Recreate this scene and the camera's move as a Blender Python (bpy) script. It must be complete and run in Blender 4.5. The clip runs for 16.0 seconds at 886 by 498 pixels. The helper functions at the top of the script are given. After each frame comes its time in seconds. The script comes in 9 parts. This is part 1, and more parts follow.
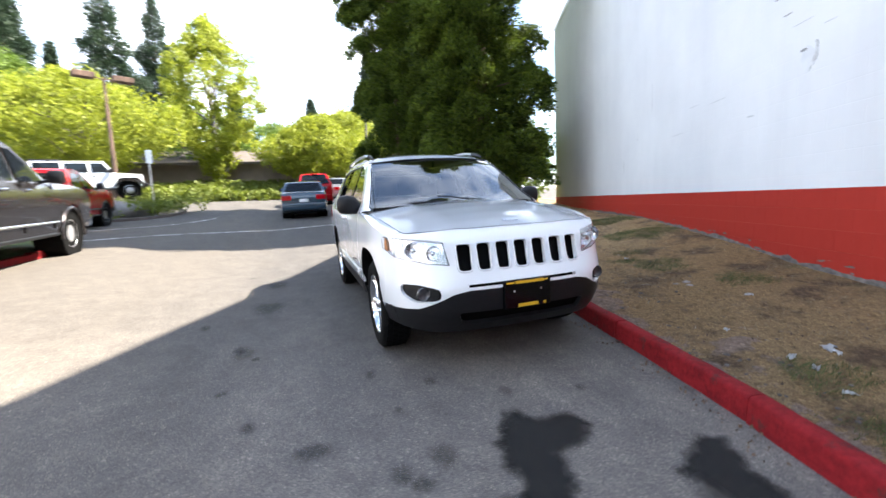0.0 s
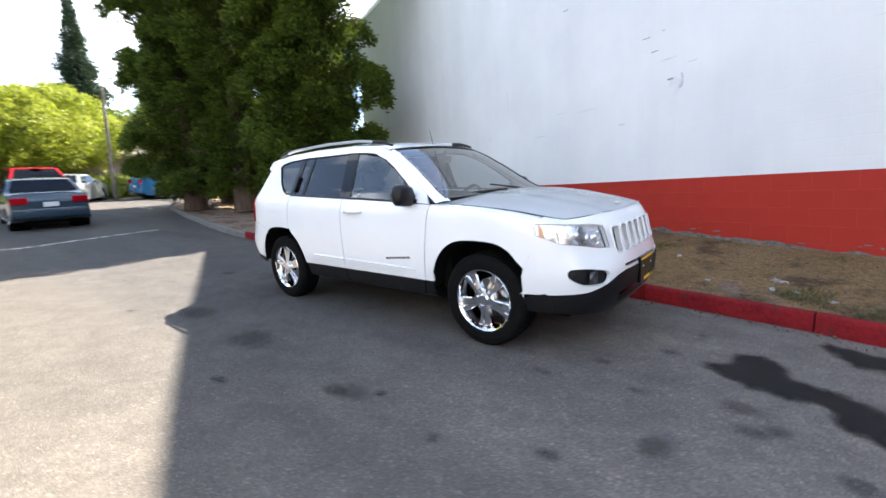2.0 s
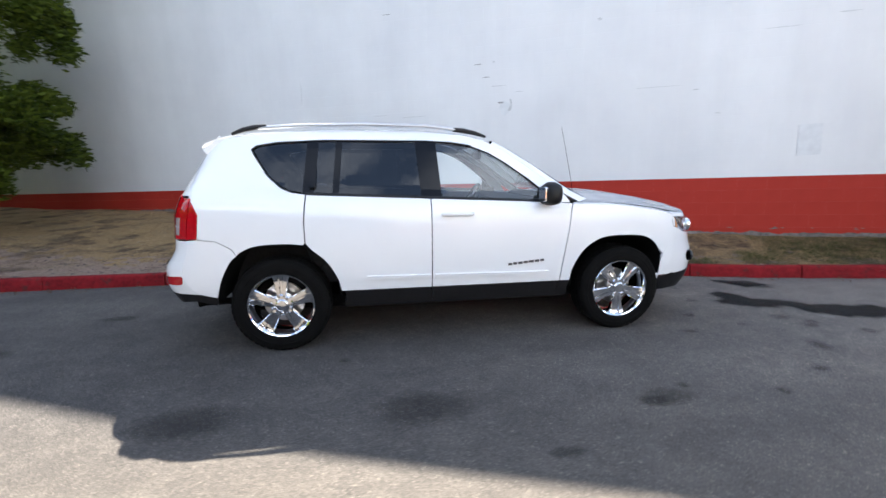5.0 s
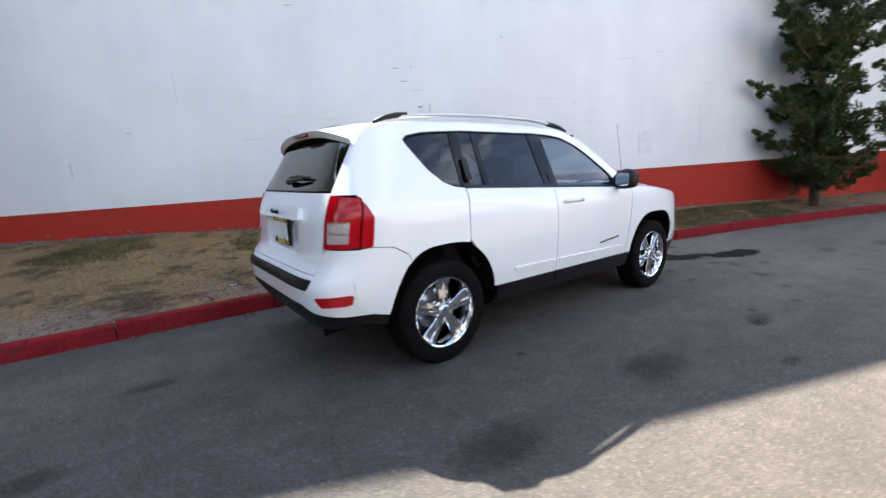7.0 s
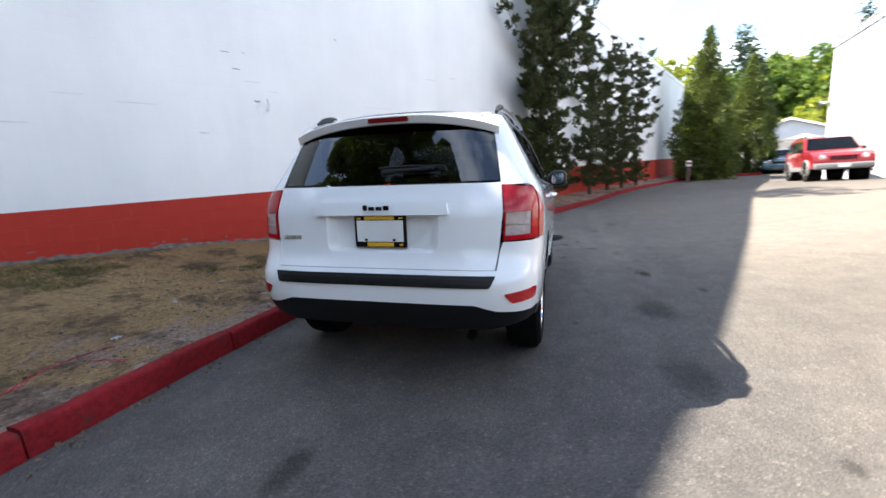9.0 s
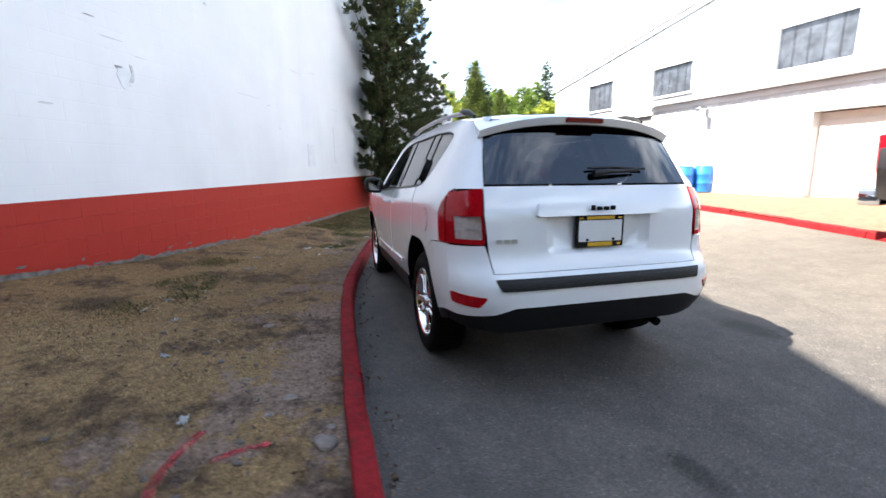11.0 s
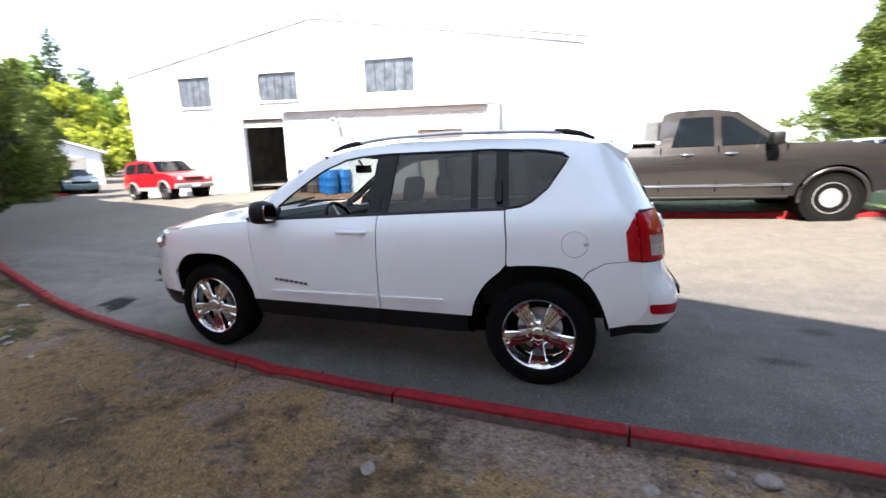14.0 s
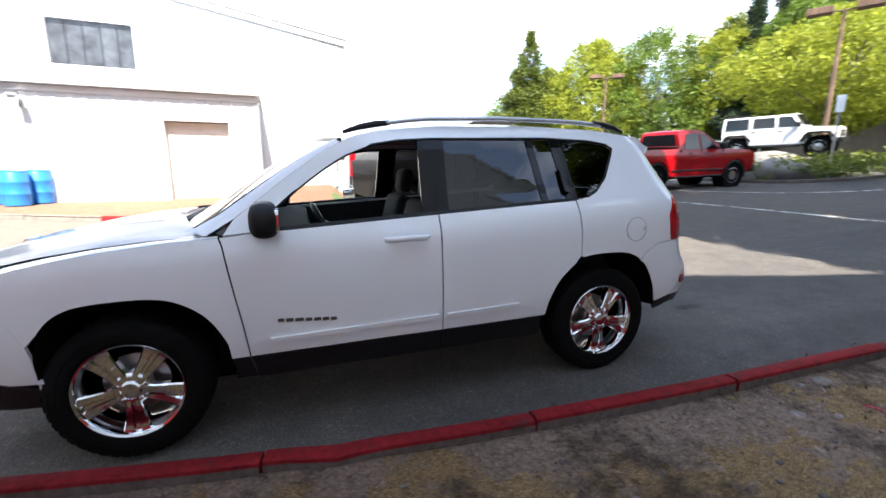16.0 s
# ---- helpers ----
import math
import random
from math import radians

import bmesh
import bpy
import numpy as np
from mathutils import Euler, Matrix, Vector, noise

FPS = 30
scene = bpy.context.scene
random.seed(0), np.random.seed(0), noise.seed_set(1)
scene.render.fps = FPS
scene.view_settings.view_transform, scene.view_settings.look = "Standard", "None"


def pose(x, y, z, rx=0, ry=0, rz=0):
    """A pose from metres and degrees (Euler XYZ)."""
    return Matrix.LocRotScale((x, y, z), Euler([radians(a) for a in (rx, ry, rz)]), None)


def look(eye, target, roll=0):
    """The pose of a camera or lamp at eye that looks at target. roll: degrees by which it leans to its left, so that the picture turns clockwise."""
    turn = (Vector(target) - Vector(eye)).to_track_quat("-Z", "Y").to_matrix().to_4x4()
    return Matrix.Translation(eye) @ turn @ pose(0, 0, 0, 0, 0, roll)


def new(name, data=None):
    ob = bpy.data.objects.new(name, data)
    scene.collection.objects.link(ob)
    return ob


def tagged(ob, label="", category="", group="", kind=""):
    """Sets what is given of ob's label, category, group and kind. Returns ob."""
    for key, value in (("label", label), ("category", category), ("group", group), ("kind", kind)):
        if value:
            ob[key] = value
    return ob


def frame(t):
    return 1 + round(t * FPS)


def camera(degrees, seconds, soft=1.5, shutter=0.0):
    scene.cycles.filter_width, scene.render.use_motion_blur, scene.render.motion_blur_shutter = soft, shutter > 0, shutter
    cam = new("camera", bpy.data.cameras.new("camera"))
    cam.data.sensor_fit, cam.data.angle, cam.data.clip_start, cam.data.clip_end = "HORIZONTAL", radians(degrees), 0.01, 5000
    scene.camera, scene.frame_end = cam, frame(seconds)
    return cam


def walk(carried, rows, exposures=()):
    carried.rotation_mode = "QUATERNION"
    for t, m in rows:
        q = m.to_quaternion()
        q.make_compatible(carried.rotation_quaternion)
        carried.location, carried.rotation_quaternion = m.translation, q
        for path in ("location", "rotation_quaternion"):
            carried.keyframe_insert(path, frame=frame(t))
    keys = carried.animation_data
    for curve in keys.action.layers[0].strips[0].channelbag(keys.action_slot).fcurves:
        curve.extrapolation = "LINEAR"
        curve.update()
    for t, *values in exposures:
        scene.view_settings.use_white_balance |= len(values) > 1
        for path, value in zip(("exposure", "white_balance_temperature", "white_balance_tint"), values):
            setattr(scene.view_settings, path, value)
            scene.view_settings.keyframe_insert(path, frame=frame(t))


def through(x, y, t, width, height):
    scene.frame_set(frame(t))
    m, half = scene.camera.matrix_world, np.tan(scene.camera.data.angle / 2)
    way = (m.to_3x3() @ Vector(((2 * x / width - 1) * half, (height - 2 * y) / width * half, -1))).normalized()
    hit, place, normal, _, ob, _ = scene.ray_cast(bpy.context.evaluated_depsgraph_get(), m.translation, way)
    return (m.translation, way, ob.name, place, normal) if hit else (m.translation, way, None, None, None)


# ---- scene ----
cam = camera(92.2, 16.0, 1.5, 0.5)
PATH = [
    (0, (4.665, -1.423, 1.088), (2.785, -0.778, 0.865), -2.4),
    (0.5, (4.398, -1.99, 1.099), (2.648, -1.055, 0.848), -2.9),
    (1, (4.029, -2.503, 1.12), (2.406, -1.358, 0.887), -2.9),
    (1.5, (3.592, -2.989, 1.12), (2.142, -1.635, 0.862), -3.3),
    (2, (3.056, -3.375, 1.133), (1.794, -1.85, 0.849), -3.5),
    (2.5, (2.471, -3.736, 1.163), (1.442, -2.056, 0.818), -4.1),
    (3, (1.859, -3.952, 1.19), (1.041, -2.158, 0.854), -4.5),
    (5.5, (-1.214, -3.958, 1.269), (-0.658, -2.071, 0.91), -2.8),
    (6, (-1.814, -3.704, 1.242), (-1.041, -1.9, 0.858), -4.1),
    (6.5, (-2.386, -3.396, 1.26), (-1.39, -1.698, 0.905), -2.4),
    (7, (-2.883, -3.007, 1.251), (-1.712, -1.424, 0.901), -4.0),
    (7.5, (-3.344, -2.601, 1.259), (-1.953, -1.203, 0.928), -4.4),
    (8, (-3.705, -2.121, 1.249), (-2.135, -0.948, 0.849), -4.8),
    (8.5, (-4.028, -1.579, 1.275), (-2.26, -0.699, 0.958), -3.8),
    (9, (-4.231, -1.008, 1.273), (-2.342, -0.467, 0.9), -3.3),
    (11.5, (-3.946, 2.066, 1.362), (-2.157, 1.249, 0.998), -0.8),
    (12, (-3.623, 2.552, 1.427), (-2.002, 1.441, 1.058), -0.3),
    (12.5, (-3.2, 2.925, 1.465), (-1.796, 1.555, 1.077), 0.9),
    (13, (-2.674, 3.205, 1.476), (-1.497, 1.645, 1.053), -0.1),
    (13.5, (-2.105, 3.342, 1.491), (-1.188, 1.622, 1.042), -0.9),
    (14, (-1.541, 3.444, 1.486), (-0.924, 1.586, 1.076), -0.7),
    (14.5, (-0.97, 3.441, 1.448), (-0.662, 1.515, 1.008), -0.9),
    (15, (-0.408, 3.383, 1.45), (-0.367, 1.433, 1.007), 0.4),
    (15.5, (0.053, 3.241, 1.426), (-0.245, 1.303, 1.027), 0.5),
    (16, (0.503, 3.046, 1.384), (-0.108, 1.182, 0.995), 0.4),
]
walk(cam, [(t, look(eye, target, roll)) for t, eye, target, roll in PATH], [(0.0, 2.90), (1.0, 2.72), (2.5, 2.66), (6.0, 2.44), (8.0, 2.40), (9.0, 2.56), (11.5, 2.72), (14.0, 2.84), (16.0, 2.56)])

# ---- light and sky ----
SUN_WAY = Vector((0.06, 0.86, 1.0)).normalized()
SUN_EL = math.asin(SUN_WAY.z)
SUN_AZ = math.atan2(SUN_WAY.x, SUN_WAY.y)
sun = new("sun", bpy.data.lights.new("sun", "SUN"))
sun.data.energy, sun.data.angle, sun.data.color = 4.0, radians(0.6), (1.0, 0.92, 0.81)
sun.matrix_world = look(SUN_WAY * 60, (0, 0, 0))


def make_world():
    w = bpy.data.worlds.new("sky")
    scene.world = w
    w.use_nodes = True
    nt = w.node_tree
    nt.nodes.clear()
    N, L = nt.nodes.new, nt.links.new
    out, bg = N("ShaderNodeOutputWorld"), N("ShaderNodeBackground")
    sky = N("ShaderNodeTexSky")
    sky.sky_type, sky.sun_disc = "NISHITA", False
    sky.sun_elevation, sky.sun_rotation = SUN_EL, SUN_AZ
    sky.air_density, sky.dust_density, sky.ozone_density = 1.0, 0.2, 2.0
    co, mp, no, rp, mx = N("ShaderNodeTexCoord"), N("ShaderNodeMapping"), N("ShaderNodeTexNoise"), N("ShaderNodeValToRGB"), N("ShaderNodeMix")
    mp.inputs["Scale"].default_value = (1.0, 1.0, 2.6)
    mp.inputs["Location"].default_value = (1.7, 0.6, 0.4)
    no.inputs["Scale"].default_value, no.inputs["Detail"].default_value, no.inputs["Roughness"].default_value = 2.9, 9.0, 0.58
    rp.color_ramp.elements[0].position, rp.color_ramp.elements[1].position = 0.44, 0.62
    rp.color_ramp.elements[0].color = (0.07, 0.07, 0.07, 1)
    mx.data_type = "RGBA"
    mx.inputs["B"].default_value = (10.2, 10.9, 12.0, 1)
    L(co.outputs["Generated"], mp.inputs["Vector"]), L(mp.outputs["Vector"], no.inputs["Vector"])
    # fair-weather clouds thin out overhead
    sp, thin, less = N("ShaderNodeSeparateXYZ"), N("ShaderNodeMapRange"), N("ShaderNodeMath")
    thin.inputs["From Min"].default_value, thin.inputs["From Max"].default_value = 0.42, 0.80
    thin.inputs["To Min"].default_value, thin.inputs["To Max"].default_value = 1.0, 0.35
    less.operation = "MULTIPLY"
    L(co.outputs["Generated"], sp.inputs["Vector"]), L(sp.outputs["Z"], thin.inputs["Value"])
    L(no.outputs["Fac"], rp.inputs["Fac"]), L(rp.outputs["Color"], less.inputs[0])
    L(thin.outputs["Result"], less.inputs[1]), L(less.outputs["Value"], mx.inputs["Factor"])
    L(sky.outputs["Color"], mx.inputs["A"]), L(mx.outputs["Result"], bg.inputs["Color"])
    bg.inputs["Strength"].default_value = 0.068
    L(bg.outputs["Background"], out.inputs["Surface"])


make_world()


# ---- materials ----
class Nodes:
    """A short way to write node materials."""

    def __init__(self, name):
        self.mat = bpy.data.materials.new(name)
        self.mat.use_nodes = True
        self.nt = self.mat.node_tree
        self.bsdf = self.nt.nodes["Principled BSDF"]
        self.co = self.node("ShaderNodeTexCoord")

    def node(self, kind, **props):
        n = self.nt.nodes.new(kind)
        for k, v in props.items():
            n.inputs[k].default_value = v
        return n

    def link(self, a, b):
        self.nt.links.new(a, b)

    def noise(self, scale, detail=4.0, rough=0.55, stretch=None, space="Object"):
        n = self.node("ShaderNodeTexNoise", Scale=scale, Detail=detail, Roughness=rough)
        src = self.co.outputs[space]
        if stretch:
            m = self.node("ShaderNodeMapping", Scale=stretch)
            self.link(src, m.inputs["Vector"])
            src = m.outputs["Vector"]
        self.link(src, n.inputs["Vector"])
        return n.outputs["Fac"]


    def cells(self, scale):
        """One random grey for each small stone."""
        n = self.node("ShaderNodeTexVoronoi", Scale=scale)
        self.link(self.co.outputs["Object"], n.inputs["Vector"])
        bw = self.node("ShaderNodeSeparateColor")
        self.link(n.outputs["Color"], bw.inputs["Color"])
        return bw.outputs["Red"], n.outputs["Distance"]

    def ramp(self, fac, stops):
        r = self.node("ShaderNodeValToRGB")
        el = r.color_ramp.elements
        while len(el) < len(stops):
            el.new(0.5)
        for e, (p, c) in zip(el, stops):
            e.position, e.color = p, (*c, 1) if len(c) == 3 else c
        self.link(fac, r.inputs["Fac"])
        return r.outputs["Color"]

    def mix(self, fac, a, b, kind="MIX"):
        m = self.node("ShaderNodeMix")
        m.data_type, m.blend_type = "RGBA", kind
        for sock, v in (("Factor", fac), ("A", a), ("B", b)):
            if isinstance(v, (int, float)):
                m.inputs[sock].default_value = v
            elif isinstance(v, tuple):
                m.inputs[sock].default_value = (*v, 1)
            else:
                self.link(v, m.inputs[sock])
        return m.outputs["Result"]

    def math(self, op, a, b=0.0):
        m = self.node("ShaderNodeMath")
        m.operation = op
        for i, v in enumerate((a, b)):
            if isinstance(v, (int, float)):
                m.inputs[i].default_value = v
            else:
                self.link(v, m.inputs[i])
        return m.outputs[0]

    def bump(self, height, strength=0.3, distance=0.01):
        b = self.node("ShaderNodeBump", Strength=strength, Distance=distance)
        self.link(height, b.inputs["Height"])
        self.link(b.outputs["Normal"], self.bsdf.inputs["Normal"])

    def set(self, **kw):
        for k, v in kw.items():
            sock = self.bsdf.inputs[k.replace("_", " ")]
            if isinstance(v, (int, float)):
                sock.default_value = v
            elif isinstance(v, tuple):
                sock.default_value = (*v, 1) if len(v) == 3 else v
            else:
                self.link(v, sock)
        return self


def plain(name, color, rough=0.5, metal=0.0, vary=0.08, scale=3.0, **kw):
    """A material of one colour with faint clouding and grain."""
    n = Nodes(name)
    lo, hi = tuple(c * (1 - vary) for c in color), tuple(min(1, c * (1 + vary)) for c in color)
    n.set(Base_Color=n.ramp(n.noise(scale, 6), [(0.3, lo), (0.7, hi)]), Roughness=rough, Metallic=metal, **kw)
    return n.mat


def asphalt_material():
    n = Nodes("asphalt")
    big = n.noise(0.35, 5, 0.6)
    grit = n.noise(110, 3, 0.7)
    col = n.ramp(big, [(0.3, (0.086, 0.081, 0.077)), (0.7, (0.124, 0.116, 0.108))])
    col = n.mix(0.45, col, n.ramp(grit, [(0.35, (0.024, 0.023, 0.022)), (0.5, (0.074, 0.069, 0.065)), (0.72, (0.17, 0.155, 0.14))]))
    worn = n.ramp(n.noise(0.9, 8, 0.7, (0.35, 1.6, 1)), [(0.45, (0.75, 0.75, 0.76)), (0.62, (1.1, 1.08, 1.05))])
    col = n.mix(0.6, col, worn, "MULTIPLY")
    # sunlit look painted in: paler, warmer yard starting about the wall's shadow edge
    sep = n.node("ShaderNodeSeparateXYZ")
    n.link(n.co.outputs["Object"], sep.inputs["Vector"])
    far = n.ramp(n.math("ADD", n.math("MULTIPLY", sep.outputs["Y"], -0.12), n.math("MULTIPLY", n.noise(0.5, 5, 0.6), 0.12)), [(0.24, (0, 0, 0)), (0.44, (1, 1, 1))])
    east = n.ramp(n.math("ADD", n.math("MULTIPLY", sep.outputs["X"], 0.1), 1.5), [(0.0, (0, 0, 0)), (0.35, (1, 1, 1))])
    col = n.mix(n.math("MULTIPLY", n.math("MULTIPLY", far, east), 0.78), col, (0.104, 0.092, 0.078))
    # a paler stretch of the drive beyond the car's nose
    pale = n.ramp(n.math("ADD", n.math("MULTIPLY", sep.outputs["X"], 0.2), n.math("MULTIPLY", n.noise(0.7, 6, 0.65), 0.5)), [(0.25, (0, 0, 0)), (0.85, (1, 1, 1))])
    near = n.ramp(n.math("MULTIPLY", sep.outputs["X"], 0.05), [(0.35, (1, 1, 1)), (0.6, (0, 0, 0))])
    col = n.mix(n.math("MULTIPLY", n.math("MULTIPLY", pale, near), 0.8), col, n.mix(1.0, col, (1.75, 1.70, 1.64), "MULTIPLY"))
    blot = n.ramp(n.noise(4.2, 7, 0.72), [(0.40, (0.80, 0.80, 0.81)), (0.58, (1.06, 1.05, 1.04))])
    col = n.mix(0.7, col, blot, "MULTIPLY")
    # stones of the worn surface, a few of them pale or nearly black
    tone, dist = n.cells(150)
    col = n.mix(0.5, col, n.ramp(tone, [(0.0, (0.60, 0.60, 0.62)), (0.35, (0.95, 0.95, 0.95)), (0.75, (1.2, 1.19, 1.17)), (0.93, (1.45, 1.43, 1.40)), (1.0, (2.6, 2.5, 2.35))]), "MULTIPLY")
    tone2, dist2 = n.cells(64)
    col = n.mix(0.35, col, n.ramp(tone2, [(0.0, (0.80, 0.80, 0.81)), (0.5, (1.05, 1.05, 1.05)), (0.96, (1.2, 1.19, 1.17)), (1.0, (2.4, 2.3, 2.15))]), "MULTIPLY")
    n.set(Base_Color=col, Roughness=0.86, Specular_IOR_Level=0.22)
    n.bump(n.math("ADD", n.math("MULTIPLY", dist, -0.6), n.math("ADD", n.noise(160, 2, 0.6), n.math("MULTIPLY", n.noise(30, 3), 0.6))), 0.55, 0.006)
    return n.mat


def dirt_material():
    n = Nodes("dirt_bank")
    fine, clod, grit = n.noise(46, 7, 0.75), n.noise(9, 7, 0.72), n.noise(150, 4, 0.7)
    soil = n.ramp(fine, [(0.30, (0.165, 0.120, 0.096)), (0.50, (0.280, 0.212, 0.176)), (0.70, (0.39, 0.302, 0.256))])
    straw = n.ramp(n.noise(70, 7, 0.8, (1, 1.6, 1)), [(0.32, (0.115, 0.072, 0.034)), (0.50, (0.30, 0.205, 0.105)), (0.68, (0.54, 0.41, 0.23))])
    dark = n.ramp(fine, [(0.32, (0.036, 0.024, 0.017)), (0.68, (0.140, 0.094, 0.066))])
    sep = n.node("ShaderNodeSeparateXYZ")
    n.link(n.co.outputs["Object"], sep.inputs["Vector"])
    # trodden bare earth along the kerb, thatch of dry grass further up
    up = n.math("ADD", n.math("MULTIPLY", sep.outputs["Y"], 0.20), n.math("MULTIPLY", sep.outputs["X"], 0.045))
    thatch = n.ramp(n.math("ADD", up, n.math("ADD", n.math("MULTIPLY", n.noise(1.05, 6, 0.6), 0.65), n.math("MULTIPLY", n.noise(3.4, 8, 0.72), 0.66))), [(0.97, (0, 0, 0)), (1.08, (0.95, 0.95, 0.95))])
    col = n.mix(thatch, soil, straw)
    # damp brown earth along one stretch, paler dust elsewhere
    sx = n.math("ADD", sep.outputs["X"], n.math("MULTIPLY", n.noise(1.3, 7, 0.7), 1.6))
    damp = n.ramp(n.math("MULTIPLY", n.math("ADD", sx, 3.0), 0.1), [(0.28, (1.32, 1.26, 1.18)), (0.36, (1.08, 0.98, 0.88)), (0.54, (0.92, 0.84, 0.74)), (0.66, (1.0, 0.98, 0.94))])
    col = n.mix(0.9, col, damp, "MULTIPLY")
    # leaf mould and damp hollows
    mould = n.ramp(n.noise(1.5, 10, 0.74), [(0.50, (0, 0, 0)), (0.60, (0.82, 0.82, 0.82))])
    col = n.mix(mould, col, dark)
    crumbs = n.ramp(n.noise(21, 8, 0.78), [(0.38, (0.50, 0.47, 0.45)), (0.48, (1, 1, 1)), (0.64, (1.3, 1.28, 1.25))])
    col = n.mix(0.75, col, crumbs, "MULTIPLY")
    tone, dist = n.cells(75)
    col = n.mix(0.4, col, n.ramp(tone, [(0.0, (0.5, 0.48, 0.46)), (0.5, (1, 1, 1)), (0.94, (1.1, 1.1, 1.08)), (1.0, (2.2, 2.15, 2.0))]), "MULTIPLY")
    n.set(Base_Color=col, Roughness=0.95, Specular_IOR_Level=0.2)
    n.bump(n.math("ADD", n.math("ADD", fine, n.math("MULTIPLY", grit, 0.5)), n.math("MULTIPLY", clod, 1.6)), 1.0, 0.035)
    return n.mat


def wall_material(name, lo, hi, cell=(0.41, 0.2), course=0.12, green_end=False):
    """Painted concrete block: faint courses under thick paint, streaks and scuffs."""
    n = Nodes(name)
    sp = n.node("ShaderNodeMapping", Scale=(1, 1, 1))
    n.link(n.co.outputs["Object"], sp.inputs["Vector"])
    br = n.node("ShaderNodeTexBrick", Scale=1.0)
    br.inputs["Mortar Size"].default_value = 0.006
    br.inputs["Mortar Smooth"].default_value = 0.6
    br.inputs["Brick Width"].default_value, br.inputs["Row Height"].default_value = cell
    sp.inputs["Rotation"].default_value = (radians(-90), 0, 0)
    n.link(sp.outputs["Vector"], br.inputs["Vector"])
    cloud = n.noise(0.6, 6, 0.6)
    streak = n.noise(1.2, 6, 0.65, (1.0, 1.0, 0.12))
    col = n.ramp(cloud, [(0.3, lo), (0.7, hi)])
    col = n.mix(course, col, n.ramp(streak, [(0.4, tuple(c * 0.72 for c in lo)), (0.62, hi)]))
    if green_end:
        # greener towards the end under the conifers, fading out along the wall
        sep = n.node("ShaderNodeSeparateXYZ")
        n.link(n.co.outputs["Object"], sep.inputs["Vector"])
        green_mask = n.ramp(n.math("ADD", n.math("MULTIPLY", sep.outputs["X"], 0.12), n.math("MULTIPLY", n.noise(0.8, 5, 0.6, (1, 1, 0.3)), 0.12)), [(0.10, (1, 1, 1)), (0.42, (0.55, 0.55, 0.55)), (0.70, (0, 0, 0))])
        col = n.mix(n.math("MULTIPLY", green_mask, 0.62), col, (0.30, 0.34, 0.15))
    n.set(Base_Color=col, Roughness=0.62, Specular_IOR_Level=0.5 if green_end else 0.15)
    n.bump(n.math("ADD", n.math("MULTIPLY", br.outputs["Fac"], -0.5), n.math("MULTIPLY", n.noise(45, 4), 0.35)), 0.35, 0.006)
    return n.mat


M = {}
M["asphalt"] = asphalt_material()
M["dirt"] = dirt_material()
M["wall_white"] = wall_material("white_wall_paint", (0.66, 0.67, 0.69), (0.76, 0.77, 0.78), green_end=True)
M["wall_red"] = wall_material("red_wall_paint", (0.34, 0.028, 0.019), (0.44, 0.042, 0.028))
M["footing"] = plain("bare_footing", (0.22, 0.21, 0.20), 0.9, vary=0.35, scale=9)
M["mortar_red"] = plain("red_painted_mortar", (0.48, 0.090, 0.068), 0.7, vary=0.15, scale=9)


# ---- building helpers ----
def link_mesh(name, bm, material, parent=None, label="", smooth=None):
    me = bpy.data.meshes.new(name)
    bm.normal_update()
    bm.to_mesh(me)
    bm.free()
    for m in material if isinstance(material, (list, tuple)) else (material,):
        me.materials.append(m)
    if smooth is not None:
        me.polygons.foreach_set("use_smooth", [True] * len(me.polygons))
        me.set_sharp_from_angle(angle=radians(smooth))
    ob = new(name, me)
    if parent is not None:
        ob.parent = parent
    if label:
        ob["label"] = label
    return ob


def part(name, bm, material, parent, label="", smooth=None):
    return link_mesh(name, bm, material, parent, label, smooth)


def empty(name, m=None):
    ob = new(name)
    ob.empty_display_size = 0.2
    if m is not None:
        ob.matrix_world = m
    return ob


def add_box(bm, lo, hi, m=None, bevel=0.0, seg=2):
    cs = [(x, y, z) for x in (lo[0], hi[0]) for y in (lo[1], hi[1]) for z in (lo[2], hi[2])]
    vs = [bm.verts.new((m @ Vector(c)) if m else c) for c in cs]
    fs = [bm.faces.new([vs[i] for i in f]) for f in ((0, 1, 3, 2), (4, 6, 7, 5), (0, 4, 5, 1), (2, 3, 7, 6), (0, 2, 6, 4), (1, 5, 7, 3))]
    if bevel:
        es = list({e for f in fs for e in f.edges})
        bmesh.ops.bevel(bm, geom=es, offset=bevel, segments=seg, profile=0.5, affect="EDGES")
    return fs


def box(lo, hi, m=None, bevel=0.0, seg=2):
    bm = bmesh.new()
    add_box(bm, lo, hi, m, bevel, seg)
    return bm


